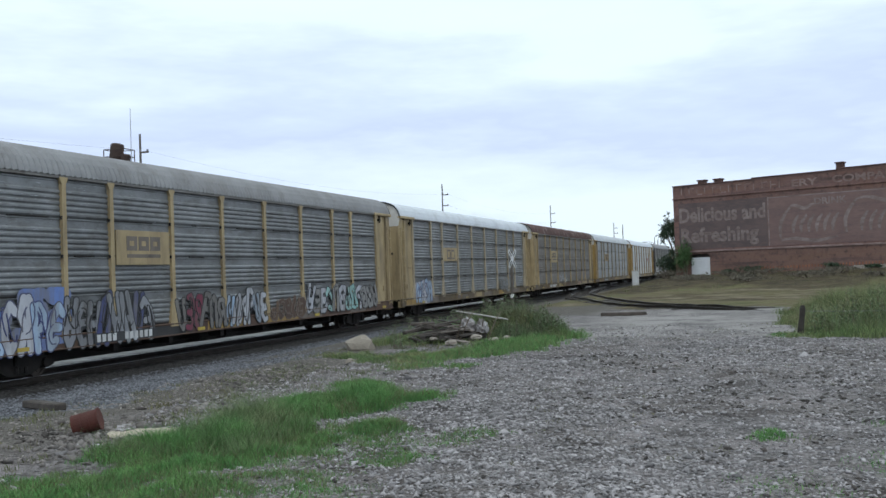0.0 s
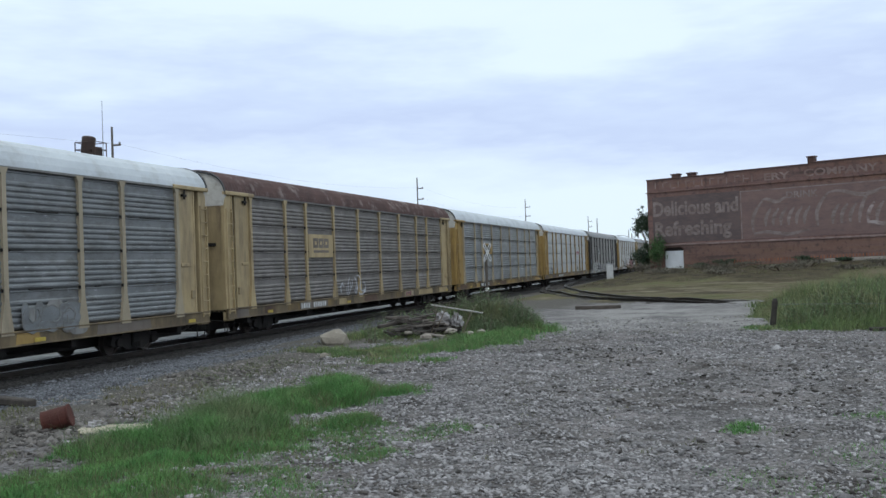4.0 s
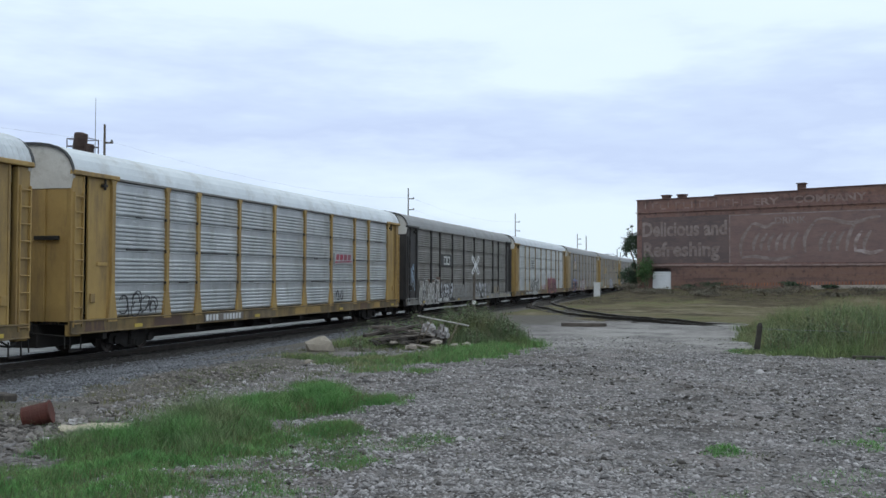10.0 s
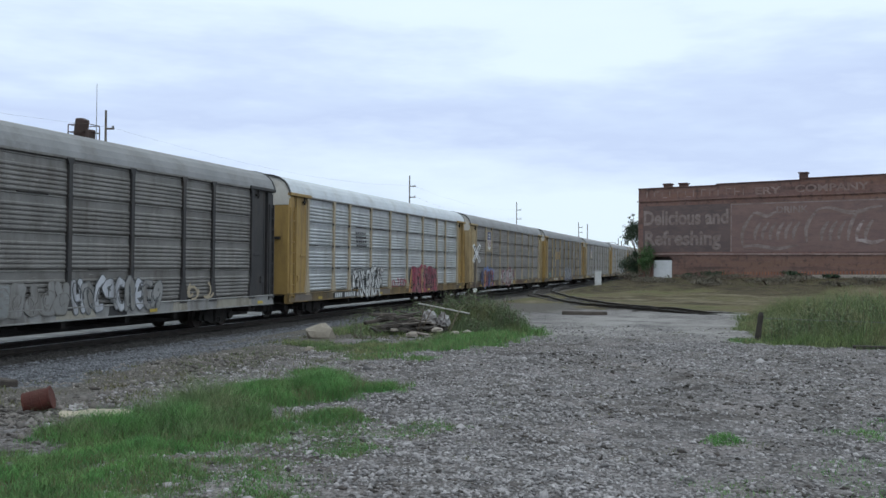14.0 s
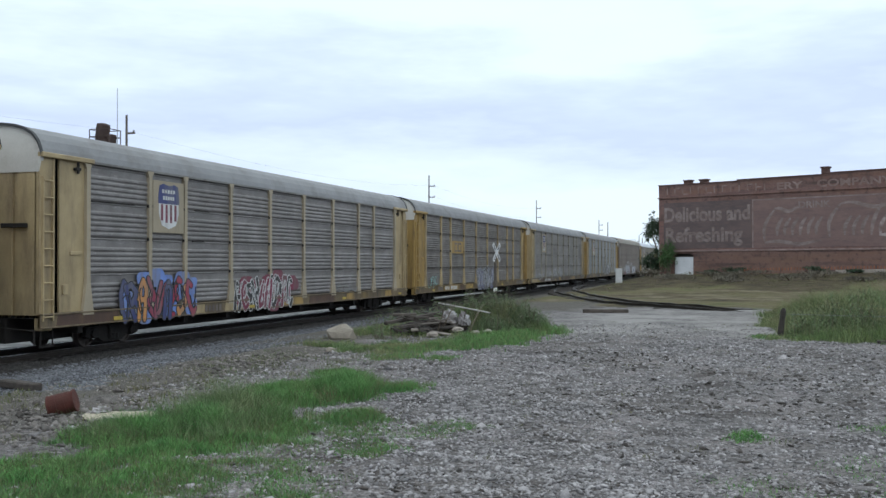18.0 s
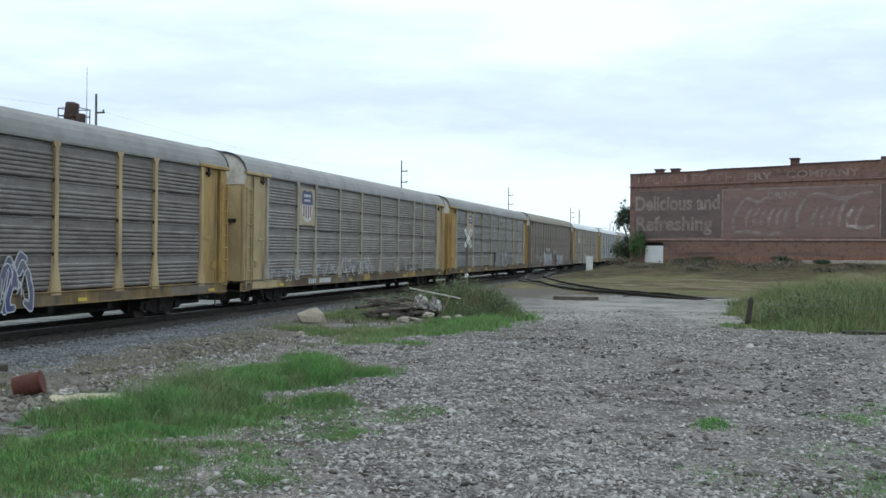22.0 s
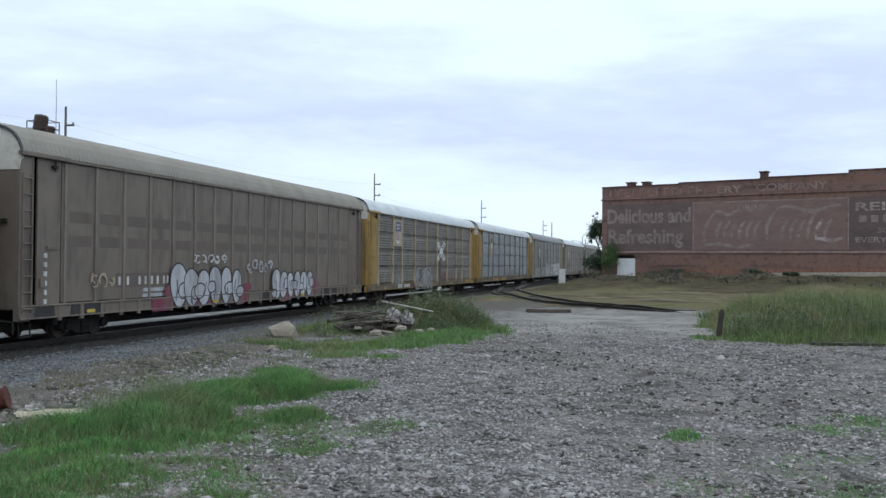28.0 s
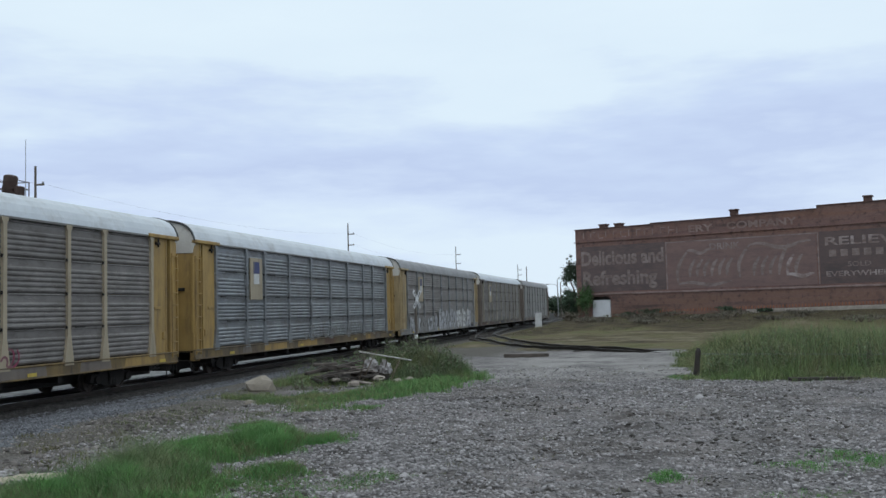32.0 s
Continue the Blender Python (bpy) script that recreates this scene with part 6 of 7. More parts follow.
# ---- things beyond and beside the track ----
STUFF = {
    "pole": surf("weathered_pole", (0.09, 0.075, 0.065), (0.14, 0.12, 0.10), 3, 0.9, 0, 0.4),
    "wire": surf("cable", (0.16, 0.165, 0.175), (0.2, 0.205, 0.215), 3, 0.6),
    "rust": surf("rust", (0.105, 0.03, 0.021), (0.06, 0.02, 0.016), 3, 0.85, 0.2, 0.4, 25, (0.13, 0.05, 0.034), 3, 0.25),
    "brown": surf("brown_rust", (0.06, 0.042, 0.038), (0.085, 0.055, 0.047), 2, 0.85, 0.2, 0.3),
    "white": surf("weathered_white", (0.54, 0.54, 0.54), (0.45, 0.45, 0.44), 2, 0.6, 0, 0.1, 25, (0.35, 0.33, 0.30), 1.5, 0.25),
    "sign": surf("white_sign_face", (0.66, 0.66, 0.68), (0.56, 0.56, 0.58), 2, 0.45, 0, 0.03),
    "band": surf("bright_reflective_band", (0.88, 0.88, 0.88), (0.80, 0.80, 0.80), 2, 0.3, 0, 0.02),
    "black": surf("black_paint_sign", (0.02, 0.02, 0.02), (0.03, 0.03, 0.03), 2, 0.5),
    "metal": surf("grey_metal", (0.22, 0.23, 0.24), (0.30, 0.31, 0.32), 2, 0.5, 0.5, 0.1),
    "rock": surf("pale_sandstone", (0.29, 0.255, 0.21), (0.22, 0.19, 0.155), 2.5, 0.9, 0, 0.6, 20, (0.17, 0.145, 0.115), 1.8, 0.45),
    "wood": surf("grey_scrap_wood", (0.21, 0.18, 0.16), (0.11, 0.092, 0.08), 4, 0.9, 0, 0.5, 25, rnd=0.8),
    "palewood": surf("bleached_board", (0.38, 0.365, 0.34), (0.29, 0.275, 0.255), 4, 0.85, 0, 0.3, 25),
    "darkwood": surf("rotten_wood", (0.045, 0.037, 0.032), (0.085, 0.07, 0.06), 4, 0.95, 0, 0.6, 25, rnd=0.6),
    "soot_wood": surf("blackened_wood", (0.03, 0.025, 0.022), (0.05, 0.042, 0.036), 4, 0.95, 0, 0.6, 25),
    "concrete": surf("broken_concrete", (0.33, 0.29, 0.25), (0.24, 0.21, 0.18), 3, 0.9, 0, 0.5, 25, rnd=0.3),
    "bag": surf("torn_plastic", (0.36, 0.345, 0.35), (0.11, 0.095, 0.09), 5, 0.4, 0, 0.3, 20, (0.09, 0.07, 0.06), 4, 0.5),
    "sand": surf("pale_sand", (0.42, 0.37, 0.29), (0.36, 0.31, 0.24), 4, 0.95, 0, 0.3, 40),
}


def utility_pole(x, y, top, arms, label="tall wooden power pole with short cross-arms", side=1.0):
    z0 = gz(x, y)
    p = thing("utility_pole", label, "utility pole", (x, y, z0), group="power poles beyond the train")
    part("pole", Shape().tube((0, 0, -0.3), (0, 0, top - z0), 0.15, 0.10, 10), STUFF["pole"], p)
    for dz, length in arms:
        z = top - z0 - dz
        part("cross_arm", Shape().cbox(-0.1 if side > 0 else -length, length if side > 0 else 0.1, -0.07, 0.07, z - 0.08, z + 0.08, 0.02), STUFF["pole"], p)
        part("insulator", Shape().lathe([(0.05, z + 0.08), (0.11, z + 0.12), (0.06, z + 0.17), (0.11, z + 0.22), (0.05, z + 0.27)], "z", 10, (side * (length - 0.12), 0, 0)), STUFF["metal"], p)
    return p


utility_pole(-52.6, 161.5, 17.6, [(1.9, 1.1), (3.8, 1.1)])
utility_pole(-53.0, 255.1, 19.0, [(2.2, 1.3), (4.6, 1.3)])
utility_pole(-42.8, 299.8, 15.5, [(1.6, 1.2), (3.2, 1.2)])
utility_pole(-33.5, 250.5, 12.8, [], "short dark pole stub beyond the train")
utility_pole(-54.8, 77.6, 16.1, [(1.72, 0.9)], "tall wooden power pole with one short cross-arm")


def street_lamp():
    x, y = LAMP_AT
    z0 = gz(x, y)
    p = thing("street_lamp", "pale steel street lamp past the end of the line", "street lamp", (x, y, z0))
    part("pole", Shape().tube((0, 0, -0.3), (0, 0, 8.7 - z0), 0.14, 0.09, 10), STUFF["metal"], p)
    part("arm", Shape().tube((0, 0, 7.1 - z0), (-1.1, 0, 7.6 - z0), 0.06, 0.05, 8).tube((-1.1, 0, 7.6 - z0), (-2.0, 0, 7.55 - z0), 0.05, 0.05, 8), STUFF["metal"], p)
    part("lamp_head", Shape().cbox(-2.8, -1.95, -0.16, 0.16, 7.45 - z0, 7.63 - z0, 0.05), STUFF["metal"], p)


LAMP_AT = (-23.4, 228.8)
street_lamp()
utility_pole(-22.8, 230.0, 8.0, [], "short dark pole beside the street lamp")


def tank_tower():
    x, y = -50.5, 68.4
    t = thing("tank_tower", "rusty round tank on a steel tower with railings", "tank", (x, y, gz(x, y) + 0.45))
    part("tank", Shape().lathe([(0.0, -0.75), (0.5, -0.75), (0.55, -0.6), (0.55, 0.55), (0.5, 0.66), (0.2, 0.74), (0.0, 0.75)], "z", 20), STUFF["brown"], t, "rusty brown drum", m=pose(-0.1, 0, 13.0, 0, 8, 0))
    part("tank_frame", Shape().cbox(-0.6, 0.6, -0.5, 0.5, 11.95, 12.3, 0.03).cbox(0.5, 1.0, -0.35, 0.35, 11.95, 12.75, 0.03), STUFF["brown"], t)
    part("platform", Shape().cbox(-0.85, 1.1, -0.8, 0.8, 11.85, 11.98, 0.03), STUFF["brown"], t)
    for a in (-0.75, 1.0):
        for b in (-0.7, 0.7):
            part("leg", Shape().tube((a * 1.4, b * 1.4, -0.6), (a, b, 11.9), 0.09, 0.09, 8), STUFF["brown"], t)
            part("rail_post", Shape().tube((a * 1.08, b * 1.08, 11.95), (a * 1.08, b * 1.08, 13.15), 0.045, n=6), STUFF["brown"], t)
    for z in (12.55, 13.15):
        for b in (-0.76, 0.76):
            part("railing", Shape().tube((-0.81, b, z), (1.08, b, z), 0.035, n=6), STUFF["brown"], t)
        for a in (-0.81, 1.08):
            part("railing", Shape().tube((a, -0.76, z), (a, 0.76, z), 0.035, n=6), STUFF["brown"], t)
    part("aerial", Shape().tube((1.1, 0.3, 12.0), (1.1, 0.3, 16.6), 0.035, 0.02, 6), STUFF["metal"], t)


tank_tower()


def wires():
    for (a, b, sag) in (((-54.2, 77.7, 14.5), (-52.0, 161.6, 15.9), 1.4), ((-52.0, 161.6, 15.9), (-52.0, 255.1, 17.0), 1.5), ((-54.2, 77.7, 14.5), (-56, -20, 13.5), 1.3), ((-52.0, 161.6, 14.0), (-52.0, 255.1, 14.6), 1.5)):
        sh = Shape()
        pts = []
        for k in range(25):
            t = k / 24
            p = Vector(a).lerp(Vector(b), t)
            pts.append((p.x, p.y, p.z - 4 * sag * t * (1 - t)))
        ring = [(0.006 * math.cos(2 * math.pi * k / 5), 0.006 * math.sin(2 * math.pi * k / 5)) for k in range(6)]
        sh.sheet([[(p[0] + u, p[1], p[2] + v) for u, v in ring] for p in pts])
        w = part("power_line", sh, STUFF["wire"], None)
        tagged(w, "thin sagging power line between the poles", "cable", "power lines")


wires()


def crossbuck():
    x, y = -13.45, 53.4
    c = thing("crossbuck_sign", "white crossbuck railway crossing sign on a dark post", "sign", (x, y, gz(x, y)), 74)
    top = 3.25 - gz(x, y)
    part("post", Shape().cbox(-0.06, 0.06, -0.06, 0.06, -0.3, top, 0.015), STUFF["pole"], c)
    for k, a in enumerate((52, -52)):
        bl = part("blade", Shape().cbox(-0.61, 0.61, -0.09 - k * 0.012, -0.08 - k * 0.012, -0.115, 0.115, 0.004), STUFF["sign"], c, m=pose(0, 0, top - 0.42, 0, a, 0))
        for i in range(4):
            for s in (-1, 1):
                part("writing_bar", Shape().box(s * (0.2 + i * 0.095) - 0.03, s * (0.2 + i * 0.095) + 0.03, -0.094 - k * 0.012, -0.091 - k * 0.012, -0.06, 0.06), STUFF["black"], bl)
    part("reflector_band", Shape().cbox(-0.085, 0.085, -0.085, 0.085, 0.72, 0.92, 0.01), STUFF["band"], c, "bright white reflective band")


crossbuck()


def relay_box():
    x, y = -10.6, 86.5
    b = thing("relay_cabinet", "white trackside relay cabinet beside the siding", "cabinet", (x, y, gz(x, y) - 0.05), 6)
    part("body", Shape().cbox(-0.29, 0.29, -0.25, 0.25, 0.1, 1.28, 0.02), STUFF["white"], b)
    part("lid", Shape().cbox(-0.33, 0.33, -0.3, 0.3, 1.28, 1.34, 0.02), STUFF["white"], b)
    part("plinth", Shape().cbox(-0.33, 0.33, -0.3, 0.3, -0.1, 0.1, 0.02), STUFF["concrete"], b)
    d = part("door", Shape().cbox(-0.25, 0.25, -0.272, -0.25, 0.16, 1.22, 0.008), STUFF["white"], b)
    part("handle", Shape().tube((0.18, -0.29, 0.62), (0.18, -0.29, 0.78), 0.014, n=6), STUFF["metal"], d)


relay_box()


# ---- loose things on the lot ----
def lumpy(seed, sx, sy, sz, n=2, rough=0.18):
    """A rough stone: an icosphere pushed about and flattened underneath."""
    bm = bmesh.new()
    bmesh.ops.create_icosphere(bm, subdivisions=n, radius=1.0)
    rng = random.Random(seed)
    o = Vector((rng.uniform(0, 50), rng.uniform(0, 50), rng.uniform(0, 50)))
    for v in bm.verts:
        k = 1 + rough * 2 * noise.noise(v.co * 1.3 + o) + rough * noise.noise(v.co * 3.1 + o)
        v.co = Vector((v.co.x * k * sx, v.co.y * k * sy, max(v.co.z * k, -0.35) * sz))
    sh = Shape().add([tuple(v.co) for v in bm.verts], [tuple(v.index for v in f.verts) for f in bm.faces])
    bm.free()
    return sh


def lay(name, shape, material, x, y, dz, label, category, rx=0, ry=0, rz=0, group=""):
    ob = part(name, shape, material, None, m=pose(x, y, gz(x, y) + dz, rx, ry, rz))
    return tagged(ob, label, category, group)


lay("boulder", lumpy(3, 0.40, 0.30, 0.31, 2, 0.3), STUFF["rock"], -10.0, 23.4, 0.06, "pale sandstone boulder at the edge of the ballast", "rock", rz=10)
lay("boulder", lumpy(5, 0.11, 0.10, 0.09, 2), STUFF["rock"], -8.9, 20.2, 0.02, "small pale stone in the grass edge", "rock")


def drum():
    d = thing("rusty_drum", "rusty red steel can lying in rubble", "drum", (-8.55, 10.75, gz(-8.55, 10.75) + 0.14), 25)
    d.matrix_basis = d.matrix_basis @ pose(0, 0, 0, 0, 76, 0) @ Matrix.Scale(0.72, 4)
    part("shell", Shape().lathe([(0.19, -0.24), (0.205, -0.235), (0.205, -0.22), (0.198, -0.21), (0.198, -0.08), (0.206, -0.07), (0.198, -0.06), (0.196, 0.07), (0.204, 0.08), (0.196, 0.09), (0.19, 0.20), (0.203, 0.22), (0.203, 0.24)], "z", 22), STUFF["rust"], d)
    part("lid_rim", Shape().lathe([(0.207, 0.225), (0.212, 0.235), (0.207, 0.25)], "z", 22), STUFF["rust"], d)


drum()


def crumpled(seed, s, flat=0.6):
    bm = bmesh.new()
    bmesh.ops.create_icosphere(bm, subdivisions=3, radius=1.0)
    rng = random.Random(seed)
    o = Vector((rng.uniform(0, 50), rng.uniform(0, 50), 0))
    for v in bm.verts:
        k = 0.7 + 0.5 * abs(noise.noise(v.co * 2.0 + o)) + 0.35 * noise.noise(v.co * 5.0 + o)
        v.co = Vector((v.co.x * k * s, v.co.y * k * s, max(v.co.z * k, -0.3) * s * flat))
    sh = Shape().add([tuple(v.co) for v in bm.verts], [tuple(v.index for v in f.verts) for f in bm.faces])
    bm.free()
    return sh


lay("plastic_bag", crumpled(4, 0.15), STUFF["bag"], -7.95, 10.75, 0.04, "crumpled pale plastic bag beside the rusty can", "bag")
lay("plastic_bag", crumpled(9, 0.26, 1.2), STUFF["bag"], -7.75, 25.7, 0.42, "torn pale plastic sheeting on the scrap heap", "bag")
lay("plastic_bag", crumpled(12, 0.22, 1.4), STUFF["bag"], -7.35, 25.7, 0.36, "torn pale plastic sheeting on the scrap heap", "bag")
lay("concrete_slab", lumpy(21, 0.62, 0.40, 0.05, 2, 0.12), STUFF["sand"], -7.55, 10.75, 0.0, "flat pale slab of broken concrete in the dirt", "slab")


def scrap_heap():
    """Old ties, planks and rubble thrown together beside the ballast."""
    lay("earth_mound", lumpy(77, 1.0, 0.7, 0.32, 3, 0.34), MATS["clod"], -8.4, 25.9, 0.0, "low dark mound of earth and rotten chips under the scrap", "mound")
    rng = random.Random(8)
    for k in range(12):
        x, y = -8.45 + rng.uniform(-0.8, 0.7), 25.6 + rng.uniform(-0.7, 1.0)
        ln, w, h = rng.uniform(0.45, 1.05), rng.uniform(0.10, 0.17), rng.uniform(0.07, 0.13)
        lay("old_tie", Shape().cbox(-ln / 2, ln / 2, -w / 2, w / 2, 0, h, 0.02), STUFF["darkwood"], x, y, 0.03 + 0.14 * (k % 4), "dark rotten railway tie thrown on the scrap heap", "timber",
            rng.uniform(-6, 6), rng.uniform(-15, 15), rng.uniform(-60, 60), "scrap heap timbers")
    for k in range(26):
        x, y = -8.3 + rng.uniform(-0.8, 0.8), 25.3 + rng.uniform(-0.7, 0.9)
        ln, w = rng.uniform(0.3, 0.95), rng.uniform(0.05, 0.12)
        lay("plank", Shape().cbox(-ln / 2, ln / 2, -w / 2, w / 2, 0, 0.035, 0.006), STUFF["wood" if k % 3 else "darkwood"], x, y, 0.05 + 0.02 * k, "weathered grey plank on the scrap heap", "plank",
            rng.uniform(-12, 12), rng.uniform(-14, 14), rng.uniform(-60, 60), "scrap heap planks")
    lay("pale_board", Shape().cbox(-0.8, 0.8, -0.04, 0.04, -0.018, 0.018, 0.008), STUFF["palewood"], -7.55, 26.4, 0.68, "long pale board across the top of the scrap heap", "plank", 0, 9, -8)
    for k, (x, y, s) in enumerate(((-7.9, 24.6, 0.13), (-7.3, 24.9, 0.12), (-6.9, 25.2, 0.15), (-8.5, 24.9, 0.11), (-6.6, 25.4, 0.11))):
        lay("rubble_block", lumpy(40 + k, s * 1.3, s, s * 0.7, 2, 0.2), STUFF["concrete"], x, y, 0.08 + 0.1 * (k % 2), "broken block of pale concrete in the scrap heap", "rubble", rz=k * 40, group="scrap heap rubble")
    for k in range(7):
        a = Vector((-7.9 + rng.uniform(-0.6, 0.8), 25.4 + rng.uniform(-0.5, 0.5), 0.3))
        b = a + Vector((rng.uniform(-0.8, 0.8), rng.uniform(-0.5, 0.5), rng.uniform(0.3, 0.75)))
        g = gz(a.x, a.y)
        ob = part("branch", Shape().tube((0, 0, -0.25), tuple((b - a) * 0.5 + Vector((0.03, 0, 0))), 0.022, 0.016, 6).tube(tuple((b - a) * 0.5 + Vector((0.03, 0, 0))), tuple(b - a), 0.016, 0.006, 6), MATS["bark"], None, m=pose(a.x, a.y, g + 0.3))
        tagged(ob, "bare dead branch sticking out of the scrap heap", "branch", "scrap heap branches")


scrap_heap()
lay("loose_timber", Shape().cbox(-0.95, 0.95, -0.11, 0.11, 0, 0.17, 0.02), STUFF["darkwood"], -5.6, 41.2, 0.0, "dark timber lying in the dirt by the siding", "timber", rz=4)
lay("loose_timber", Shape().cbox(-0.85, 0.85, -0.08, 0.08, -0.02, 0.07, 0.02), STUFF["soot_wood"], 3.9, 25.6, 0.0, "blackened timber lying along the front of the meadow", "timber", rz=3)
lay("loose_timber", Shape().cbox(-0.5, 0.5, -0.1, 0.1, 0, 0.12, 0.02), STUFF["darkwood"], -10.9, 12.7, 0.0, "short dark timber lying on the ballast", "timber", rz=-20)


def fence_post():
    p = thing("fence_post", "old dark wooden fence post at the edge of tall grass", "post", (0.88, 26.9, gz(0.88, 26.9)))
    part("post", Shape().lathe([(0.075, -0.2), (0.08, 0.2), (0.07, 0.45), (0.075, 0.70), (0.04, 0.78)], "z", 10), STUFF["soot_wood"], p, m=pose(0, 0, 0, 2, 7, 0))
    for z in (0.62,):
        part("wire", Shape().tube((0.08, 0.0, z), (6.0, 0.6, z - 0.12), 0.006, n=5), STUFF["wire"], p)


fence_post()
part_kerb = part("kerb_wall", Shape().cbox(0, 24, -0.25, 0.05, -0.5, 0.14, 0.03), STUFF["concrete"], None, m=pose(7.6, 91.6, 1.42, 0, -0.9, -25.03))
tagged(part_kerb, "low pale concrete ledge along the foot of the brick wall", "ledge", kind="structure")


# ---- plants ----
def tri_mesh(name, verts, tris, material):
    me = bpy.data.meshes.new(name)
    n, f = len(verts), len(tris)
    me.vertices.add(n)
    me.vertices.foreach_set("co", np.ascontiguousarray(verts, np.float32).ravel())
    me.loops.add(f * 3)
    me.loops.foreach_set("vertex_index", np.ascontiguousarray(tris, np.int32).ravel())
    me.polygons.add(f)
    me.polygons.foreach_set("loop_start", np.arange(0, f * 3, 3, dtype=np.int32))
    me.materials.append(material)
    me.update(calc_edges=True)
    me.validate()
    return me


def blades(name, xy, h, w, material, label, lean=0.35, seed=1, category="grass"):
    """Many bent blades of grass on the ground, one object."""
    rng = np.random.default_rng(seed)
    n = len(xy)
    x, y = xy[:, 0], xy[:, 1]
    z = ground_z(x, y) - 0.01
    a, b = rng.uniform(0, 2 * np.pi, n), rng.uniform(0, 2 * np.pi, n)
    hh = h * rng.uniform(0.55, 1.15, n)
    ww = w * rng.uniform(0.6, 1.3, n)
    ln = lean * hh * rng.uniform(0.1, 1.2, n)
    ca, sa = np.cos(a) * ww / 2, np.sin(a) * ww / 2
    lx, ly = np.cos(b) * ln, np.sin(b) * ln
    v = np.stack([np.stack([x - ca, y - sa, z], -1), np.stack([x + ca, y + sa, z], -1), np.stack([x + ca * 0.8 + lx * 0.3, y + sa * 0.8 + ly * 0.3, z + hh * 0.6], -1),
                  np.stack([x - ca * 0.8 + lx * 0.3, y - sa * 0.8 + ly * 0.3, z + hh * 0.6], -1), np.stack([x + lx, y + ly, z + hh], -1)], 1)
    k = np.arange(n)[:, None, None] * 5
    t = np.array([[0, 1, 2], [0, 2, 3], [3, 2, 4]])[None] + k
    ob = new(name, tri_mesh(name, v.reshape(-1, 3), t.reshape(-1, 3), material))
    return tagged(ob, label, category, kind="stuff")


def within(mask, x0, x1, y0, y1, n, seed, keep=0.3):
    rng = np.random.default_rng(seed)
    x, y = rng.uniform(x0, x1, n), rng.uniform(y0, y1, n)
    m = mask(x, y)
    ok = m > keep + rng.uniform(0, 0.6, n)
    return np.stack([x[ok], y[ok]], -1), m[ok]


def lush(x, y):
    return 0.5 + 0.5 * np.sin(2.1 * x + 1.3 * np.sin(1.1 * y)) * np.sin(1.6 * y + x)


def lawns():
    # short turf, taller towards the middle of each patch
    xy, m = within(grass_mask, -8.6, -2.4, 5.2, 18.3, 420000, 3, 0.04)
    tall = grass_field(xy[:, 0], xy[:, 1])[1]
    blades("grass_patch", xy, 0.02 + tall * (0.25 + 0.75 * m) * (0.35 + 0.9 * patchy(xy[:, 0], xy[:, 1], 0.3)), 0.006, MATS["grass"], "patch of fresh green grass between gravel and dirt", 0.8, 5)
    # airy pale stalks that stand over the turf
    xy, m = within(grass_mask, -8.4, -4.6, 8.2, 17.0, 80000, 12, 0.25)
    tall = grass_field(xy[:, 0], xy[:, 1])[1]
    ok = (tall > 0.2) & (xy[:, 1] < 11.9)
    xy, tall = xy[ok], tall[ok]
    blades("wispy_grass", xy, tall * (0.6 + 0.9 * patchy(xy[:, 0] + 3, xy[:, 1], 0.45)), 0.0042, MATS["wisp"], "tall thin wispy grass standing over the green patch", 1.1, 16)
    xy, m = within(grass_mask, -8.6, -2.0, 5.2, 18.3, 70000, 13, 0.03)
    tall = grass_field(xy[:, 0], xy[:, 1])[1]
    blades("dry_grass_patch", xy, 0.03 + 0.6 * tall, 0.006, MATS["drygrass"], "dry yellowish blades mixed into the green grass", 1.0, 15)
    xy, m = within(grass_mask, -10.5, -4.2, 18.3, 28.2, 150000, 4, 0.06)
    tall = grass_field(xy[:, 0], xy[:, 1])[1]
    tall = 0.03 + tall * (0.3 + 0.9 * patchy(xy[:, 0], xy[:, 1], 0.4))
    dull = np.random.default_rng(46).random(len(xy)) < 0.35 + 0.6 * smooth(-6.0, -8.0, xy[:, 0])
    blades("grass_patch", xy[~dull], tall[~dull], 0.010, MATS["grass"], "green grass round the scrap heap", 0.7, 6)
    blades("dull_grass_patch", xy[dull], tall[dull], 0.010, MATS["tallgrass"], "dull olive grass round the scrap heap", 0.8, 46)
    for k, (x0, x1, y0, y1, n) in enumerate(((-0.5, 0.6, 11.0, 12.0, 1800), (-0.4, 3.2, 7.6, 13.8, 26000), (0.0, 1.2, 26.0, 27.3, 3000))):
        xy, m = within(grass_mask, x0, x1, y0, y1, n, 10 + k, 0.06)
        blades("grass_tuft", xy, 0.03 + 0.07 * m, 0.007, MATS["grass"], "small tuft of green grass growing through gravel", 0.9, 20 + k)
    # stray weeds all over the lot
    rng = np.random.default_rng(50)
    c = np.stack([rng.uniform(-8.5, 4, 130), rng.uniform(6, 34, 130)], -1)
    xy = (c[:, None] + rng.normal(0, 0.08, (130, 14, 2))).reshape(-1, 2)
    blades("stray_grass", xy, 0.05 + 0 * xy[:, 0], 0.01, MATS["drygrass"], "thin stray grass sprouting through the gravel", 1.0, 51)
    c = np.stack([rng.uniform(-10.6, -7.4, 160), rng.uniform(8, 26, 160)], -1)
    xy = (c[:, None] + rng.normal(0, 0.11, (160, 26, 2))).reshape(-1, 2)
    blades("stray_grass", xy, 0.09 + 0 * xy[:, 0], 0.011, MATS["drygrass"], "thin dry grass along the edge of the ballast", 0.9, 52)


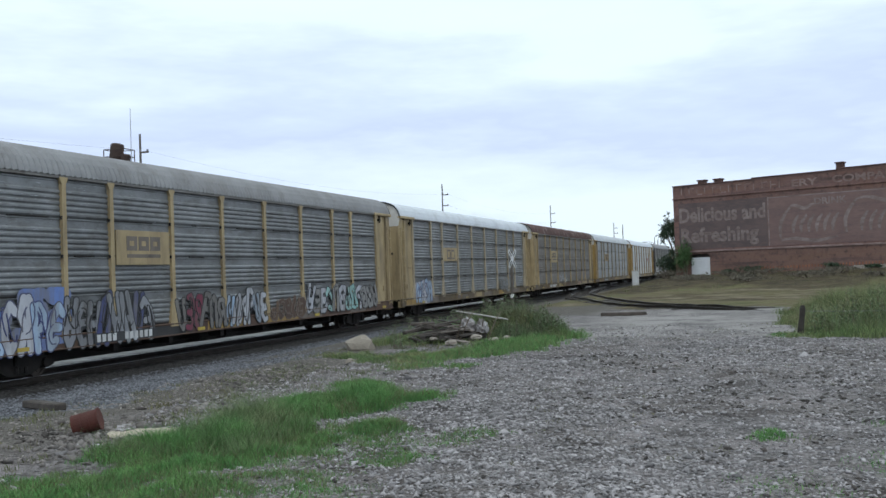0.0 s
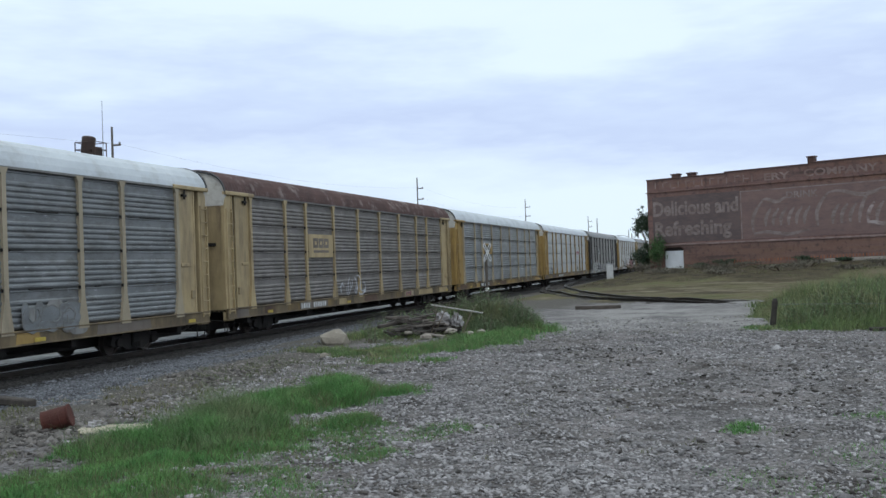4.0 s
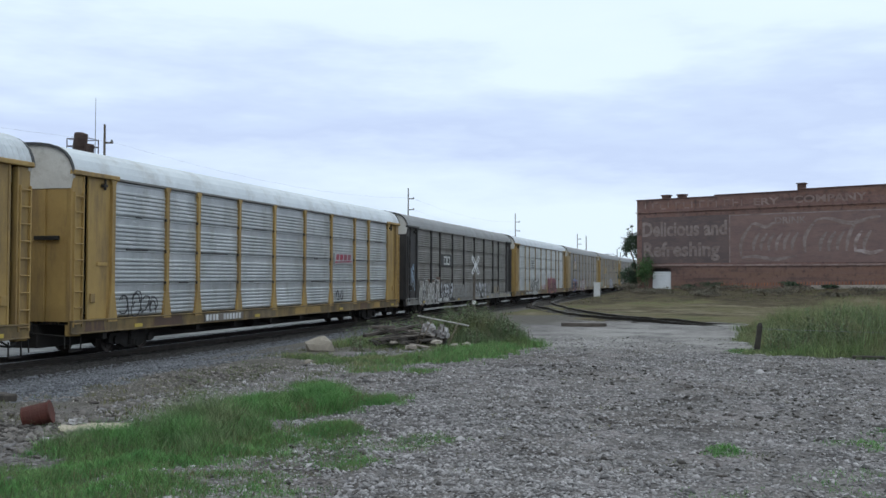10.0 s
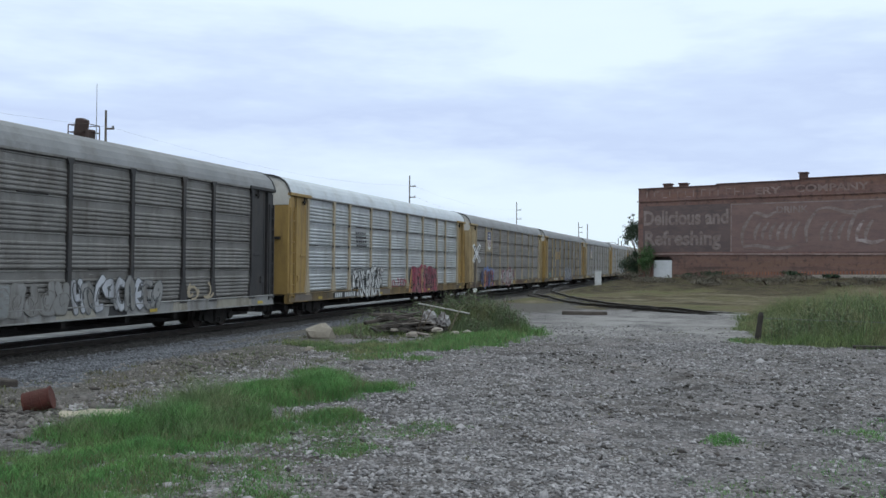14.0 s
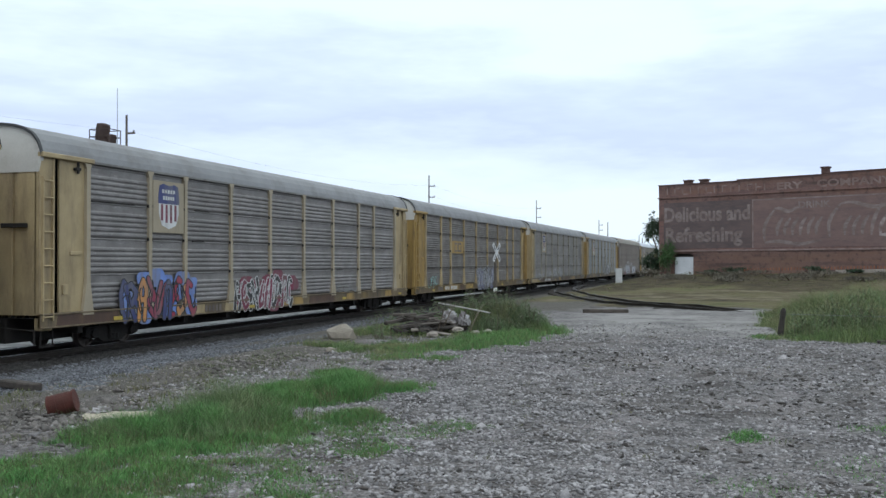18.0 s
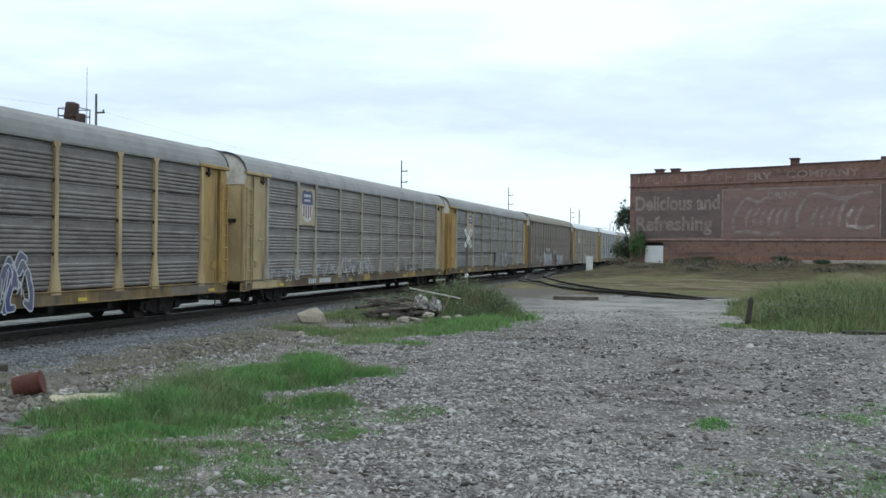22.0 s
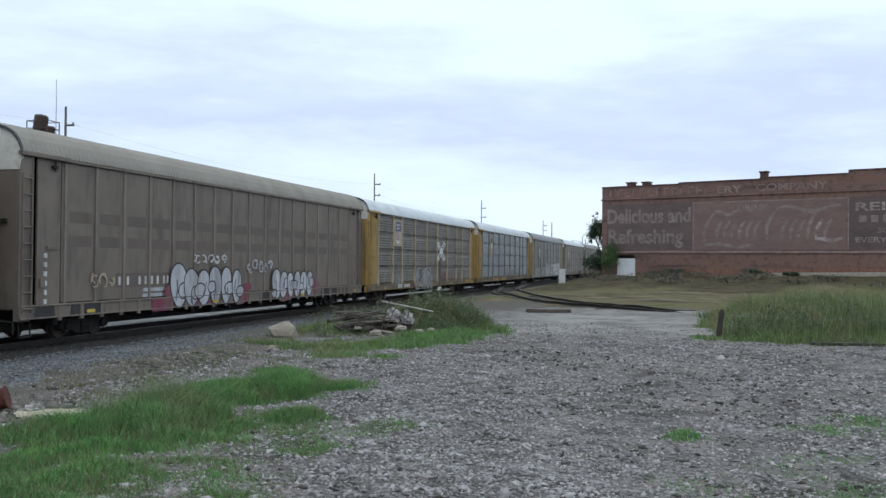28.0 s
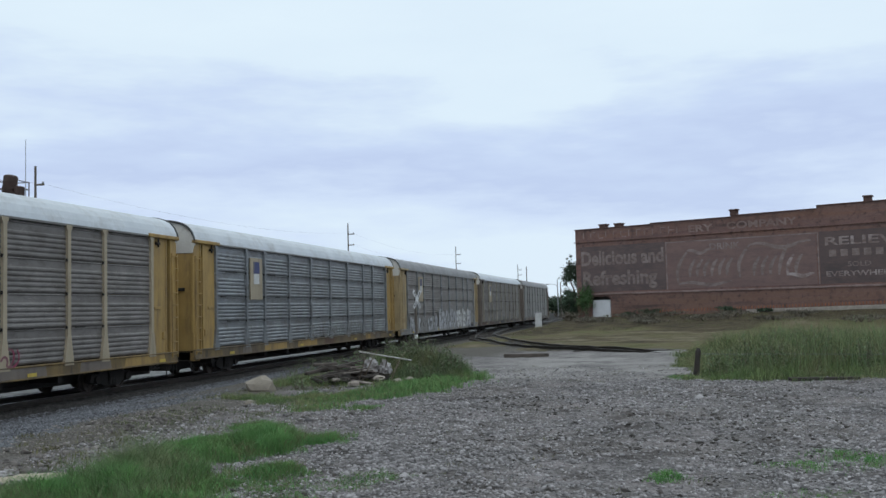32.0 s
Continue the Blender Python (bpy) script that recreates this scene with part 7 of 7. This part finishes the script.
def meadow():
    xy, m = within(meadow_mask, -0.4, 15, 25.2, 40, 130000, 7, 0.06)
    x, y = xy[:, 0], xy[:, 1]
    clump = patchy(x, y, 0.75) * 0.6 + patchy(x + 11, y + 3, 0.28) * 0.4
    rise = (0.36 + 0.64 * smooth(25.9, 29.0, y)) * (0.26 + 0.74 * smooth(0.7, 2.9, x)) * (0.72 + 0.4 * patchy(x, y, 1.6))
    blades("tall_grass", xy, rise * (0.3 + 1.35 * clump ** 1.4), 0.013, MATS["tallgrass"], "stand of tall green meadow grass beside the dirt road", 0.85, 8)
    # single stalks and seed heads over the uneven top
    rng = np.random.default_rng(9)
    some = rng.random(len(xy)) < 0.10
    blades("seed_stalks", xy[some], rise[some] * (0.7 + 1.0 * clump[some]), 0.011, MATS["drygrass"], "pale seed stalks standing above the tall grass", 0.55, 10)
    tops = xy[(rng.random(len(xy)) < 0.04) & (x > 1.2)]
    up = 0.75 + 0.75 * rng.random(len(tops))
    blades("tall_stalks", tops, up * (0.45 + 0.6 * smooth(0.8, 4.5, tops[:, 0])), 0.016, MATS["wisp"], "tall single weed stalks rising out of the meadow", 0.5, 11)
    # a ragged fringe of short grass before it
    n = 6000
    fr = np.stack([rng.uniform(-0.6, 9, n), 25.9 + rng.normal(0, 0.35, n)], -1)
    fr = fr[(patchy(fr[:, 0], fr[:, 1], 0.5) > 0.42) & (fr[:, 0] > 0.5 + 0.8 * (fr[:, 1] < 25.6))]
    blades("grass_fringe", fr, 0.05 + 0.2 * patchy(fr[:, 0], fr[:, 1], 0.35), 0.011, MATS["tallgrass"], "short ragged grass along the front of the meadow", 0.9, 17)
    rng = np.random.default_rng(19)
    n = 9000
    xy = np.stack([rng.uniform(-11.5, 30, n), rng.uniform(73, 98, n)], -1)
    d = (xy[:, 0] + 8.2) * 0.423 + (xy[:, 1] - 99.62) * 0.906
    gap = np.abs(xy[:, 1] - (45.6 + 1.55 * np.clip(-2.2 - xy[:, 0], 0, 14) * 1.0)) > 1.6
    ok = (d < -1.0) & (rng.random(n) < 0.35 + 0.6 * lush(xy[:, 0] * 0.35, xy[:, 1] * 0.25)) & gap
    xy = xy[ok]
    blades("dry_field_grass", xy, 0.06 + 0.16 * lush(xy[:, 0] * 0.35, xy[:, 1] * 0.25) * patchy(xy[:, 0], xy[:, 1], 2.5), 0.035, MATS["drygrass"], "short dry yellow-green grass in the field before the building", 0.8, 20)


def leafy(name, x, y, stems, height, spread, leaf, material, top, label, seed, category="weed", lift=0.0):
    """A clump of weeds: thin stems, each with many small leaves, and dull seed heads."""
    rng = np.random.default_rng(seed)
    p = thing(name, label, category, (x, y, gz(x, y)))
    st = Shape()
    lv, tv = [], []
    for _ in range(stems):
        bx, by = rng.normal(0, spread * 0.45, 2)
        tx, ty = bx + rng.normal(0, 0.15 * height), by + rng.normal(0, 0.15 * height)
        hh = height * rng.uniform(0.55, 1.1) * math.exp(-0.35 * (bx * bx + by * by) / spread ** 2)
        st.tube((bx, by, -0.05), (tx, ty, hh), 0.008, 0.003, 4, False)
        n = int(22 * hh / 0.9) + 6
        t = rng.uniform(0.12, 1.0, n)
        c = np.stack([bx + (tx - bx) * t, by + (ty - by) * t, lift + hh * t], -1) + rng.normal(0, 0.06, (n, 3)) * [1, 1, 0.5]
        lv.append(c)
        if rng.random() < 0.8:
            tv.append(np.stack([tx + rng.normal(0, 0.03, 9), ty + rng.normal(0, 0.03, 9), hh + rng.uniform(-0.12, 0.08, 9)], -1))
    part("stem", st, MATS["bark"], p)["kind"] = "stuff"
    for nm, cs, size, mt in (("leaves", lv, leaf, material), ("seed_head", tv, leaf * 0.55, top)):
        if not cs:
            continue
        ob = placed(nm, leaf_mesh(nm, np.concatenate(cs), size, rng, mt), mt, p)
        ob["kind"] = "stuff"
    return p


def leaf_mesh(name, c, size, rng, material):
    n = len(c)
    u = rng.normal(0, 1, (n, 3))
    u /= np.linalg.norm(u, axis=1, keepdims=True)
    w = np.cross(u, rng.normal(0, 1, (n, 3)))
    w /= np.linalg.norm(w, axis=1, keepdims=True)
    s = size * rng.uniform(0.6, 1.4, (n, 1))
    fold = np.cross(u, w) * s * 0.18
    v = np.stack([c - u * s, c + w * s * 0.42 + fold, c + u * s, c - w * s * 0.42 + fold], 1)
    t = np.array([[0, 1, 2], [0, 2, 3]])[None] + np.arange(n)[:, None, None] * 4
    return tri_mesh(name, v.reshape(-1, 3), t.reshape(-1, 3), material)


def weeds():
    rng = np.random.default_rng(61)
    for k, (x, y, r, n, h) in enumerate(((-6.7, 27.4, 0.75, 4600, 0.95), (-6.0, 27.2, 0.55, 3600, 0.75), (-7.8, 27.9, 0.7, 2500, 0.8), (-9.2, 28.5, 0.8, 1200, 0.5), (-5.5, 26.6, 0.4, 1000, 0.4), (-6.7, 26.3, 0.5, 1200, 0.55))):
        xy = rng.normal((x, y), r * 0.55, (n, 2))
        blades("weed_grass", xy, h * np.exp(-0.4 * ((xy[:, 0] - x) ** 2 + (xy[:, 1] - y) ** 2) / r ** 2), 0.010, MATS["weed"] if k % 2 else MATS["tallgrass"], "tall green grass mixed into the weeds by the scrap heap", 0.6, 62 + k)
    for k, (x, y, n, h, s) in enumerate(((-6.9, 27.2, 70, 1.15, 0.55), (-6.2, 27.4, 60, 1.0, 0.5), (-5.7, 26.6, 40, 0.7, 0.4), (-7.6, 27.9, 55, 1.1, 0.6), (-8.4, 28.6, 40, 0.8, 0.6), (-9.6, 28.8, 30, 0.6, 0.6),
                                         (-5.5, 27.6, 26, 0.5, 0.35), (-6.5, 26.0, 30, 0.6, 0.45), (-9.0, 23.6, 22, 0.4, 0.4), (-10.3, 27.2, 22, 0.5, 0.5), (-8.0, 26.9, 26, 0.7, 0.5), (-9.2, 29.6, 34, 0.85, 0.8), (-10.6, 30.2, 26, 0.6, 0.8), (-7.2, 29.2, 40, 1.15, 0.7), (-8.2, 30.4, 30, 0.9, 0.8))):
        leafy("weed_clump", x, y, n, h, s, 0.03, MATS["weed"], MATS["weedtop"], "clump of leafy green weeds by the scrap heap", 100 + k)
    for k, (x, y, n, h, s) in enumerate(((3.2, 27.1, 22, 0.8, 0.6), (1.6, 27.4, 16, 0.8, 0.5), (5.2, 27.4, 24, 0.95, 0.7), (7.4, 27.5, 20, 1.05, 0.8), (4.2, 28.6, 26, 1.25, 0.7), (2.4, 28.0, 20, 1.1, 0.5), (6.3, 28.8, 22, 1.25, 0.8), (3.4, 29.5, 22, 1.35, 0.7))):
        leafy("weed_clump", x, y, n, h, s, 0.036, MATS["weed"], MATS["weedtop"], "tall leafy weeds mixed into the meadow grass", 130 + k)


def shrub(x, y, w, h, n, leaf, material, label, seed, name="shrub", category="shrub", lean=(0, 0)):
    """A bushy plant: a few limbs and a crown of leaf clumps with gaps."""
    rng = np.random.default_rng(seed)
    p = thing(name, label, category, (x, y, gz(x, y)))
    limbs, cs = Shape(), []
    for k in range(9):
        a = rng.uniform(0, 2 * math.pi)
        r = w * rng.uniform(0.15, 0.5)
        q = (lean[0] + r * math.cos(a), lean[1] + r * math.sin(a), h * rng.uniform(0.35, 0.9))
        limbs.tube((0.1 * math.cos(a), 0.1 * math.sin(a), -0.1), q, 0.05, 0.015, 6)
        cs.append(np.array(q) + rng.normal(0, 1, (n // 9, 3)) * [w * 0.17, w * 0.17, h * 0.13])
    c = np.concatenate(cs)
    c = c[c[:, 2] > 0.02]
    part("limb", limbs, MATS["bark"], p)
    ob = placed("crown", leaf_mesh("crown", c, leaf, rng, material), material, p)
    ob["kind"] = "stuff"
    return p


def trees():
    # the dark climbing tree against the corner of the building
    p = thing("corner_tree", "thin dark tree against the corner of the brick building", "tree", (-8.75, 101.0, gz(-8.75, 101.0) - 0.9))
    rng = np.random.default_rng(77)
    path = [(0.3, 0, 0.4), (0.35, 0, 2.2), (0.1, 0.1, 3.8), (-0.25, 0.1, 5.0), (-0.1, 0.1, 6.1)]
    tr = Shape()
    for i, (a, b) in enumerate(zip(path, path[1:])):
        tr.tube(a, b, 0.13 - i * 0.025, 0.105 - i * 0.025, 8)
    part("trunk", tr, MATS["bark"], p)
    lb, cs = Shape(), []
    for cx, cz, s, n in ((-0.3, 5.7, 0.6, 620), (0.3, 5.9, 0.55, 560), (-0.6, 5.1, 0.5, 460), (0.35, 5.1, 0.55, 520), (-0.2, 6.4, 0.4, 160), (0.55, 4.3, 0.35, 200), (0.2, 3.3, 0.35, 220), (0.65, 6.4, 0.35, 150), (0.3, 2.3, 0.4, 260), (-0.75, 4.5, 0.22, 70), (0.0, 1.2, 0.6, 420), (0.5, 1.8, 0.5, 300), (-0.1, 7.3, 0.16, 22), (-0.5, 7.1, 0.12, 14)):
        lb.tube((0.0, 0.1, max(cz - 1.0, 0.5)), (cx, 0.0, cz), 0.03, 0.012, 5)
        cs.append(np.array([cx, 0, cz]) + rng.normal(0, 1, (n, 3)) * [s * 0.5, s * 0.6, s * 0.5])
    part("limb", lb, MATS["bark"], p)
    ob = placed("crown", leaf_mesh("crown", np.concatenate(cs), 0.10, rng, MATS["leaf"]), MATS["leaf"], p)
    ob["kind"] = "stuff"
    shrub(-7.15, 98.4, 1.45, 3.0, 1700, 0.10, MATS["shrubleaf"], "bushy green shrub beside the white door", 78)
    shrub(-9.3, 100.0, 1.6, 2.2, 1200, 0.10, MATS["leaf"], "dark green shrub at the corner of the building", 79)
    E = Vector((0.906, -0.423, 0))
    for k, (s, w, h) in enumerate(((8.3, 2.4, 0.75), (16.2, 1.6, 0.6), (6.0, 1.2, 0.4), (19.5, 1.0, 0.35))):
        q = Vector((-8.2, 99.62, 0)) + E * s + Vector((-0.423, -0.906, 0)) * 0.9
        shrub(q.x, q.y, w, h, 700, 0.08, MATS["leaf"], "low dark bush at the foot of the brick wall", 80 + k)
    for k, (x, y, w, h) in enumerate(((-5.2, 84, 3.0, 0.6), (-1.0, 80, 2.6, 0.4), (3.5, 82, 3.0, 0.5), (9.0, 78, 3.0, 0.4), (-8.6, 93, 2.2, 0.7), (0.5, 90, 2.6, 0.5), (13.5, 72, 3.2, 0.45), (-3.0, 92, 2.6, 0.5), (-6.5, 88, 2.4, 0.45), (6.0, 86, 3.0, 0.5), (11.0, 83, 3.0, 0.5), (-2.0, 86, 2.6, 0.4))):
        shrub(x, y, w, h, 520, 0.09, MATS["weedtop"], "low brownish brush on the grassy bank", 90 + k)
    # far woods past the end of the line
    rng = np.random.default_rng(5)
    for k in range(14):
        x, y = (-30 + k * 4.2 + rng.uniform(-1, 1), 300 + rng.uniform(-15, 25)) if k < 9 else (-31.5 + (k - 9) * 2.0, 262 + rng.uniform(-5, 5))
        hh = rng.uniform(6.5, 9.5) if k < 9 else rng.uniform(4.4, 5.4)
        t = thing("far_tree", "distant leafy green tree past the end of the line", "tree", (x, y, gz(x, y)), group="far woods")
        part("trunk", Shape().tube((0, 0, -0.3), (0.1, 0, hh * 0.6), 0.22, 0.12, 7), MATS["bark"], t)
        cl = []
        for _ in range(9):
            c = np.array([rng.normal(0, 1.5), rng.normal(0, 1.5), hh * rng.uniform(0.35, 0.9)])
            cl.append(c + rng.normal(0, 1, (110, 3)) * [0.8, 0.8, 0.6])
        ob = placed("crown", leaf_mesh("crown", np.concatenate(cl), 0.3, rng, MATS["leaf"]), MATS["leaf"], t)
        ob["kind"] = "stuff"


lawns()
meadow()
weeds()
trees()


# ---- loose stones ----
def stones(name, xy, size, material, label, seed):
    """Thousands of small broken stones lying on the ground, one object."""
    rng = np.random.default_rng(seed)
    n = len(xy)
    base = np.array([[1, 0, 0], [-1, 0, 0], [0, 1, 0], [0, -1, 0], [0, 0, 1], [0, 0, -1]], float)
    tri = np.array([[0, 2, 4], [2, 1, 4], [1, 3, 4], [3, 0, 4], [2, 0, 5], [1, 2, 5], [3, 1, 5], [0, 3, 5]])
    v = base[None] * rng.uniform(0.55, 1.25, (n, 6, 1)) + rng.normal(0, 0.22, (n, 6, 3))
    v = v * (size[:, None, None] * np.stack([rng.uniform(0.7, 1.5, n), rng.uniform(0.6, 1.1, n), rng.uniform(0.3, 0.7, n)], -1)[:, None])
    a, b = rng.uniform(0, 2 * np.pi, n), rng.normal(0, 0.35, n)
    ca, sa, cb, sb = (f(t)[:, None] for t, f in ((a, np.cos), (a, np.sin), (b, np.cos), (b, np.sin)))
    y, z = v[..., 1] * cb - v[..., 2] * sb, v[..., 1] * sb + v[..., 2] * cb
    x, y = v[..., 0] * ca - y * sa, v[..., 0] * sa + y * ca
    gx, gy = xy[:, 0], xy[:, 1]
    g = ground_z(gx, gy) + size * 0.12
    v = np.stack([x + gx[:, None], y + gy[:, None], z + g[:, None]], -1)
    t = tri[None] + np.arange(n)[:, None, None] * 6
    tagged(new(name, tri_mesh(name, v.reshape(-1, 3), t.reshape(-1, 3), material)), label, "gravel", kind="stuff")


def gravel():
    rng = np.random.default_rng(31)
    # the lot: denser near the viewer, thinning towards the road
    n = 110000
    d = 5.5 + 27 * rng.random(n) ** 1.7
    a = rng.uniform(-0.62, 0.30, n)
    xy = np.stack([d * np.sin(a), d * np.cos(a)], -1)
    rut = 0.5 + 0.5 * np.sin(0.9 * xy[:, 0] + 0.35 * xy[:, 1] + np.sin(0.7 * xy[:, 1]))
    keep = (xy[:, 0] > -8.8) & (meadow_mask(xy[:, 0], xy[:, 1]) < 0.3) & (rng.random(n) > 0.75 * grass_mask(xy[:, 0], xy[:, 1])) & (rng.random(n) < (0.3 + 0.7 * rut) * (0.12 + 0.88 * smooth(33, 21, d)))
    xy = xy[keep]
    size = 0.010 + 0.026 * rng.random(len(xy)) ** 2.2 + 0.0006 * np.hypot(xy[:, 0], xy[:, 1])
    stones("gravel_stones", xy, size, MATS["stone"], "loose grey crushed stone covering the lot", 32)
    big = np.stack([rng.uniform(-8, 5, 900), 6 + 26 * rng.random(900) ** 1.5], -1)
    stones("larger_stones", big, 0.03 + 0.055 * rng.random(900) ** 2, MATS["stone"], "larger broken stones scattered over the gravel lot", 33)
    chips = np.concatenate([rng.normal(p, (0.7, 0.9), (70, 2)) for p in ((-0.6, 15.5), (0.8, 17.5), (-1.6, 19.5), (0.6, 13.6), (-2.2, 14.5), (-3.0, 20.5), (1.6, 21.5))])
    stones("dark_chips", chips, 0.02 + 0.05 * rng.random(len(chips)) ** 2, MATS["tie"], "dark broken chips scattered over the gravel lot", 39)
    # dark clods give the debris by the can and also its black shadow
    can_clods = rng.normal((-8.75, 10.45), (0.32, 0.28), (90, 2))
    stones("dark_spill", can_clods, 0.02 + 0.06 * rng.random(90) ** 2, MATS["clod"], "dark clods for the debris and black shadow round the rusty can", 41)
    # dark earth clods in drifts, thrown up between the ruts
    n = 5500
    d = 6.0 + 24 * rng.random(n) ** 1.5
    a = rng.uniform(-0.55, 0.28, n)
    xy = np.stack([d * np.sin(a), d * np.cos(a)], -1)
    drift = patchy(xy[:, 0] * 0.6 + 40, xy[:, 1], 0.9) * 0.6 + patchy(xy[:, 0] + 20, xy[:, 1], 0.3) * 0.4
    xy = xy[(drift > 0.56) & (xy[:, 0] > -7.5) & (meadow_mask(xy[:, 0], xy[:, 1]) < 0.2)]
    stones("earth_clods", xy, 0.018 + 0.035 * rng.random(len(xy)) ** 2, MATS["clod"], "dark earth clods between the loose stones of the lot", 40)
    # ballast shoulder along the rails
    n = 60000
    y = 8 + 40 * rng.random(n) ** 1.5
    xy = np.stack([-15.9 + 5.3 * rng.random(n), y], -1)
    xy = xy[rng.random(n) > 1.1 * np.exp(-(((xy[:, 0] + 11.8) / 2.4) ** 2 + ((xy[:, 1] - 27.5) / 6.5) ** 2))]
    n = len(xy)
    stones("ballast_stones", xy, 0.018 + 0.022 * rng.random(n), MATS["ballast"], "grey crushed-rock ballast along the rails", 34)
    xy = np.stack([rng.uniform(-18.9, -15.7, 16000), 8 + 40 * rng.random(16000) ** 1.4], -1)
    stones("oily_stones", xy, 0.018 + 0.02 * rng.random(16000), MATS["oil_shade"], "dark ballast close to the rails, toned by oil and the train's shade", 35)
    # rubble along the edge of the ballast
    c = [(-9.5, 16.8, 0.9, 300), (-9.1, 15.3, 0.7, 150), (-9.8, 18.2, 0.9, 150), (-8.1, 10.0, 0.7, 200), (-8.6, 11.6, 0.8, 120), (-9.0, 18.6, 0.8, 110), (-7.3, 9.2, 0.6, 140), (-8.5, 13.4, 0.9, 100), (-6.2, 17.6, 0.6, 60)]
    xy = np.concatenate([rng.normal((x, y), s * 0.6, (n, 2)) for x, y, s, n in c])
    n = 9000
    chip = np.stack([rng.uniform(-11.0, -7.2, n), 8.5 + 14 * rng.random(n) ** 1.2], -1)
    chip = chip[(patchy(chip[:, 0], chip[:, 1], 0.6) * 0.6 + patchy(chip[:, 0] + 9, chip[:, 1], 0.2) * 0.4 > 0.42) & (rng.random(n) > grass_mask(chip[:, 0], chip[:, 1]))]
    stones("rubble_chips", chip, 0.008 + 0.03 * rng.random(len(chip)) ** 2, MATS["rubble"], "small brown and pale chips strewn over the dirt", 37)
    stones("rubble", xy, 0.02 + 0.075 * rng.random(len(xy)) ** 2.6, MATS["rubble"], "pale broken rubble along the edge of the ballast", 36)


gravel()


motions()
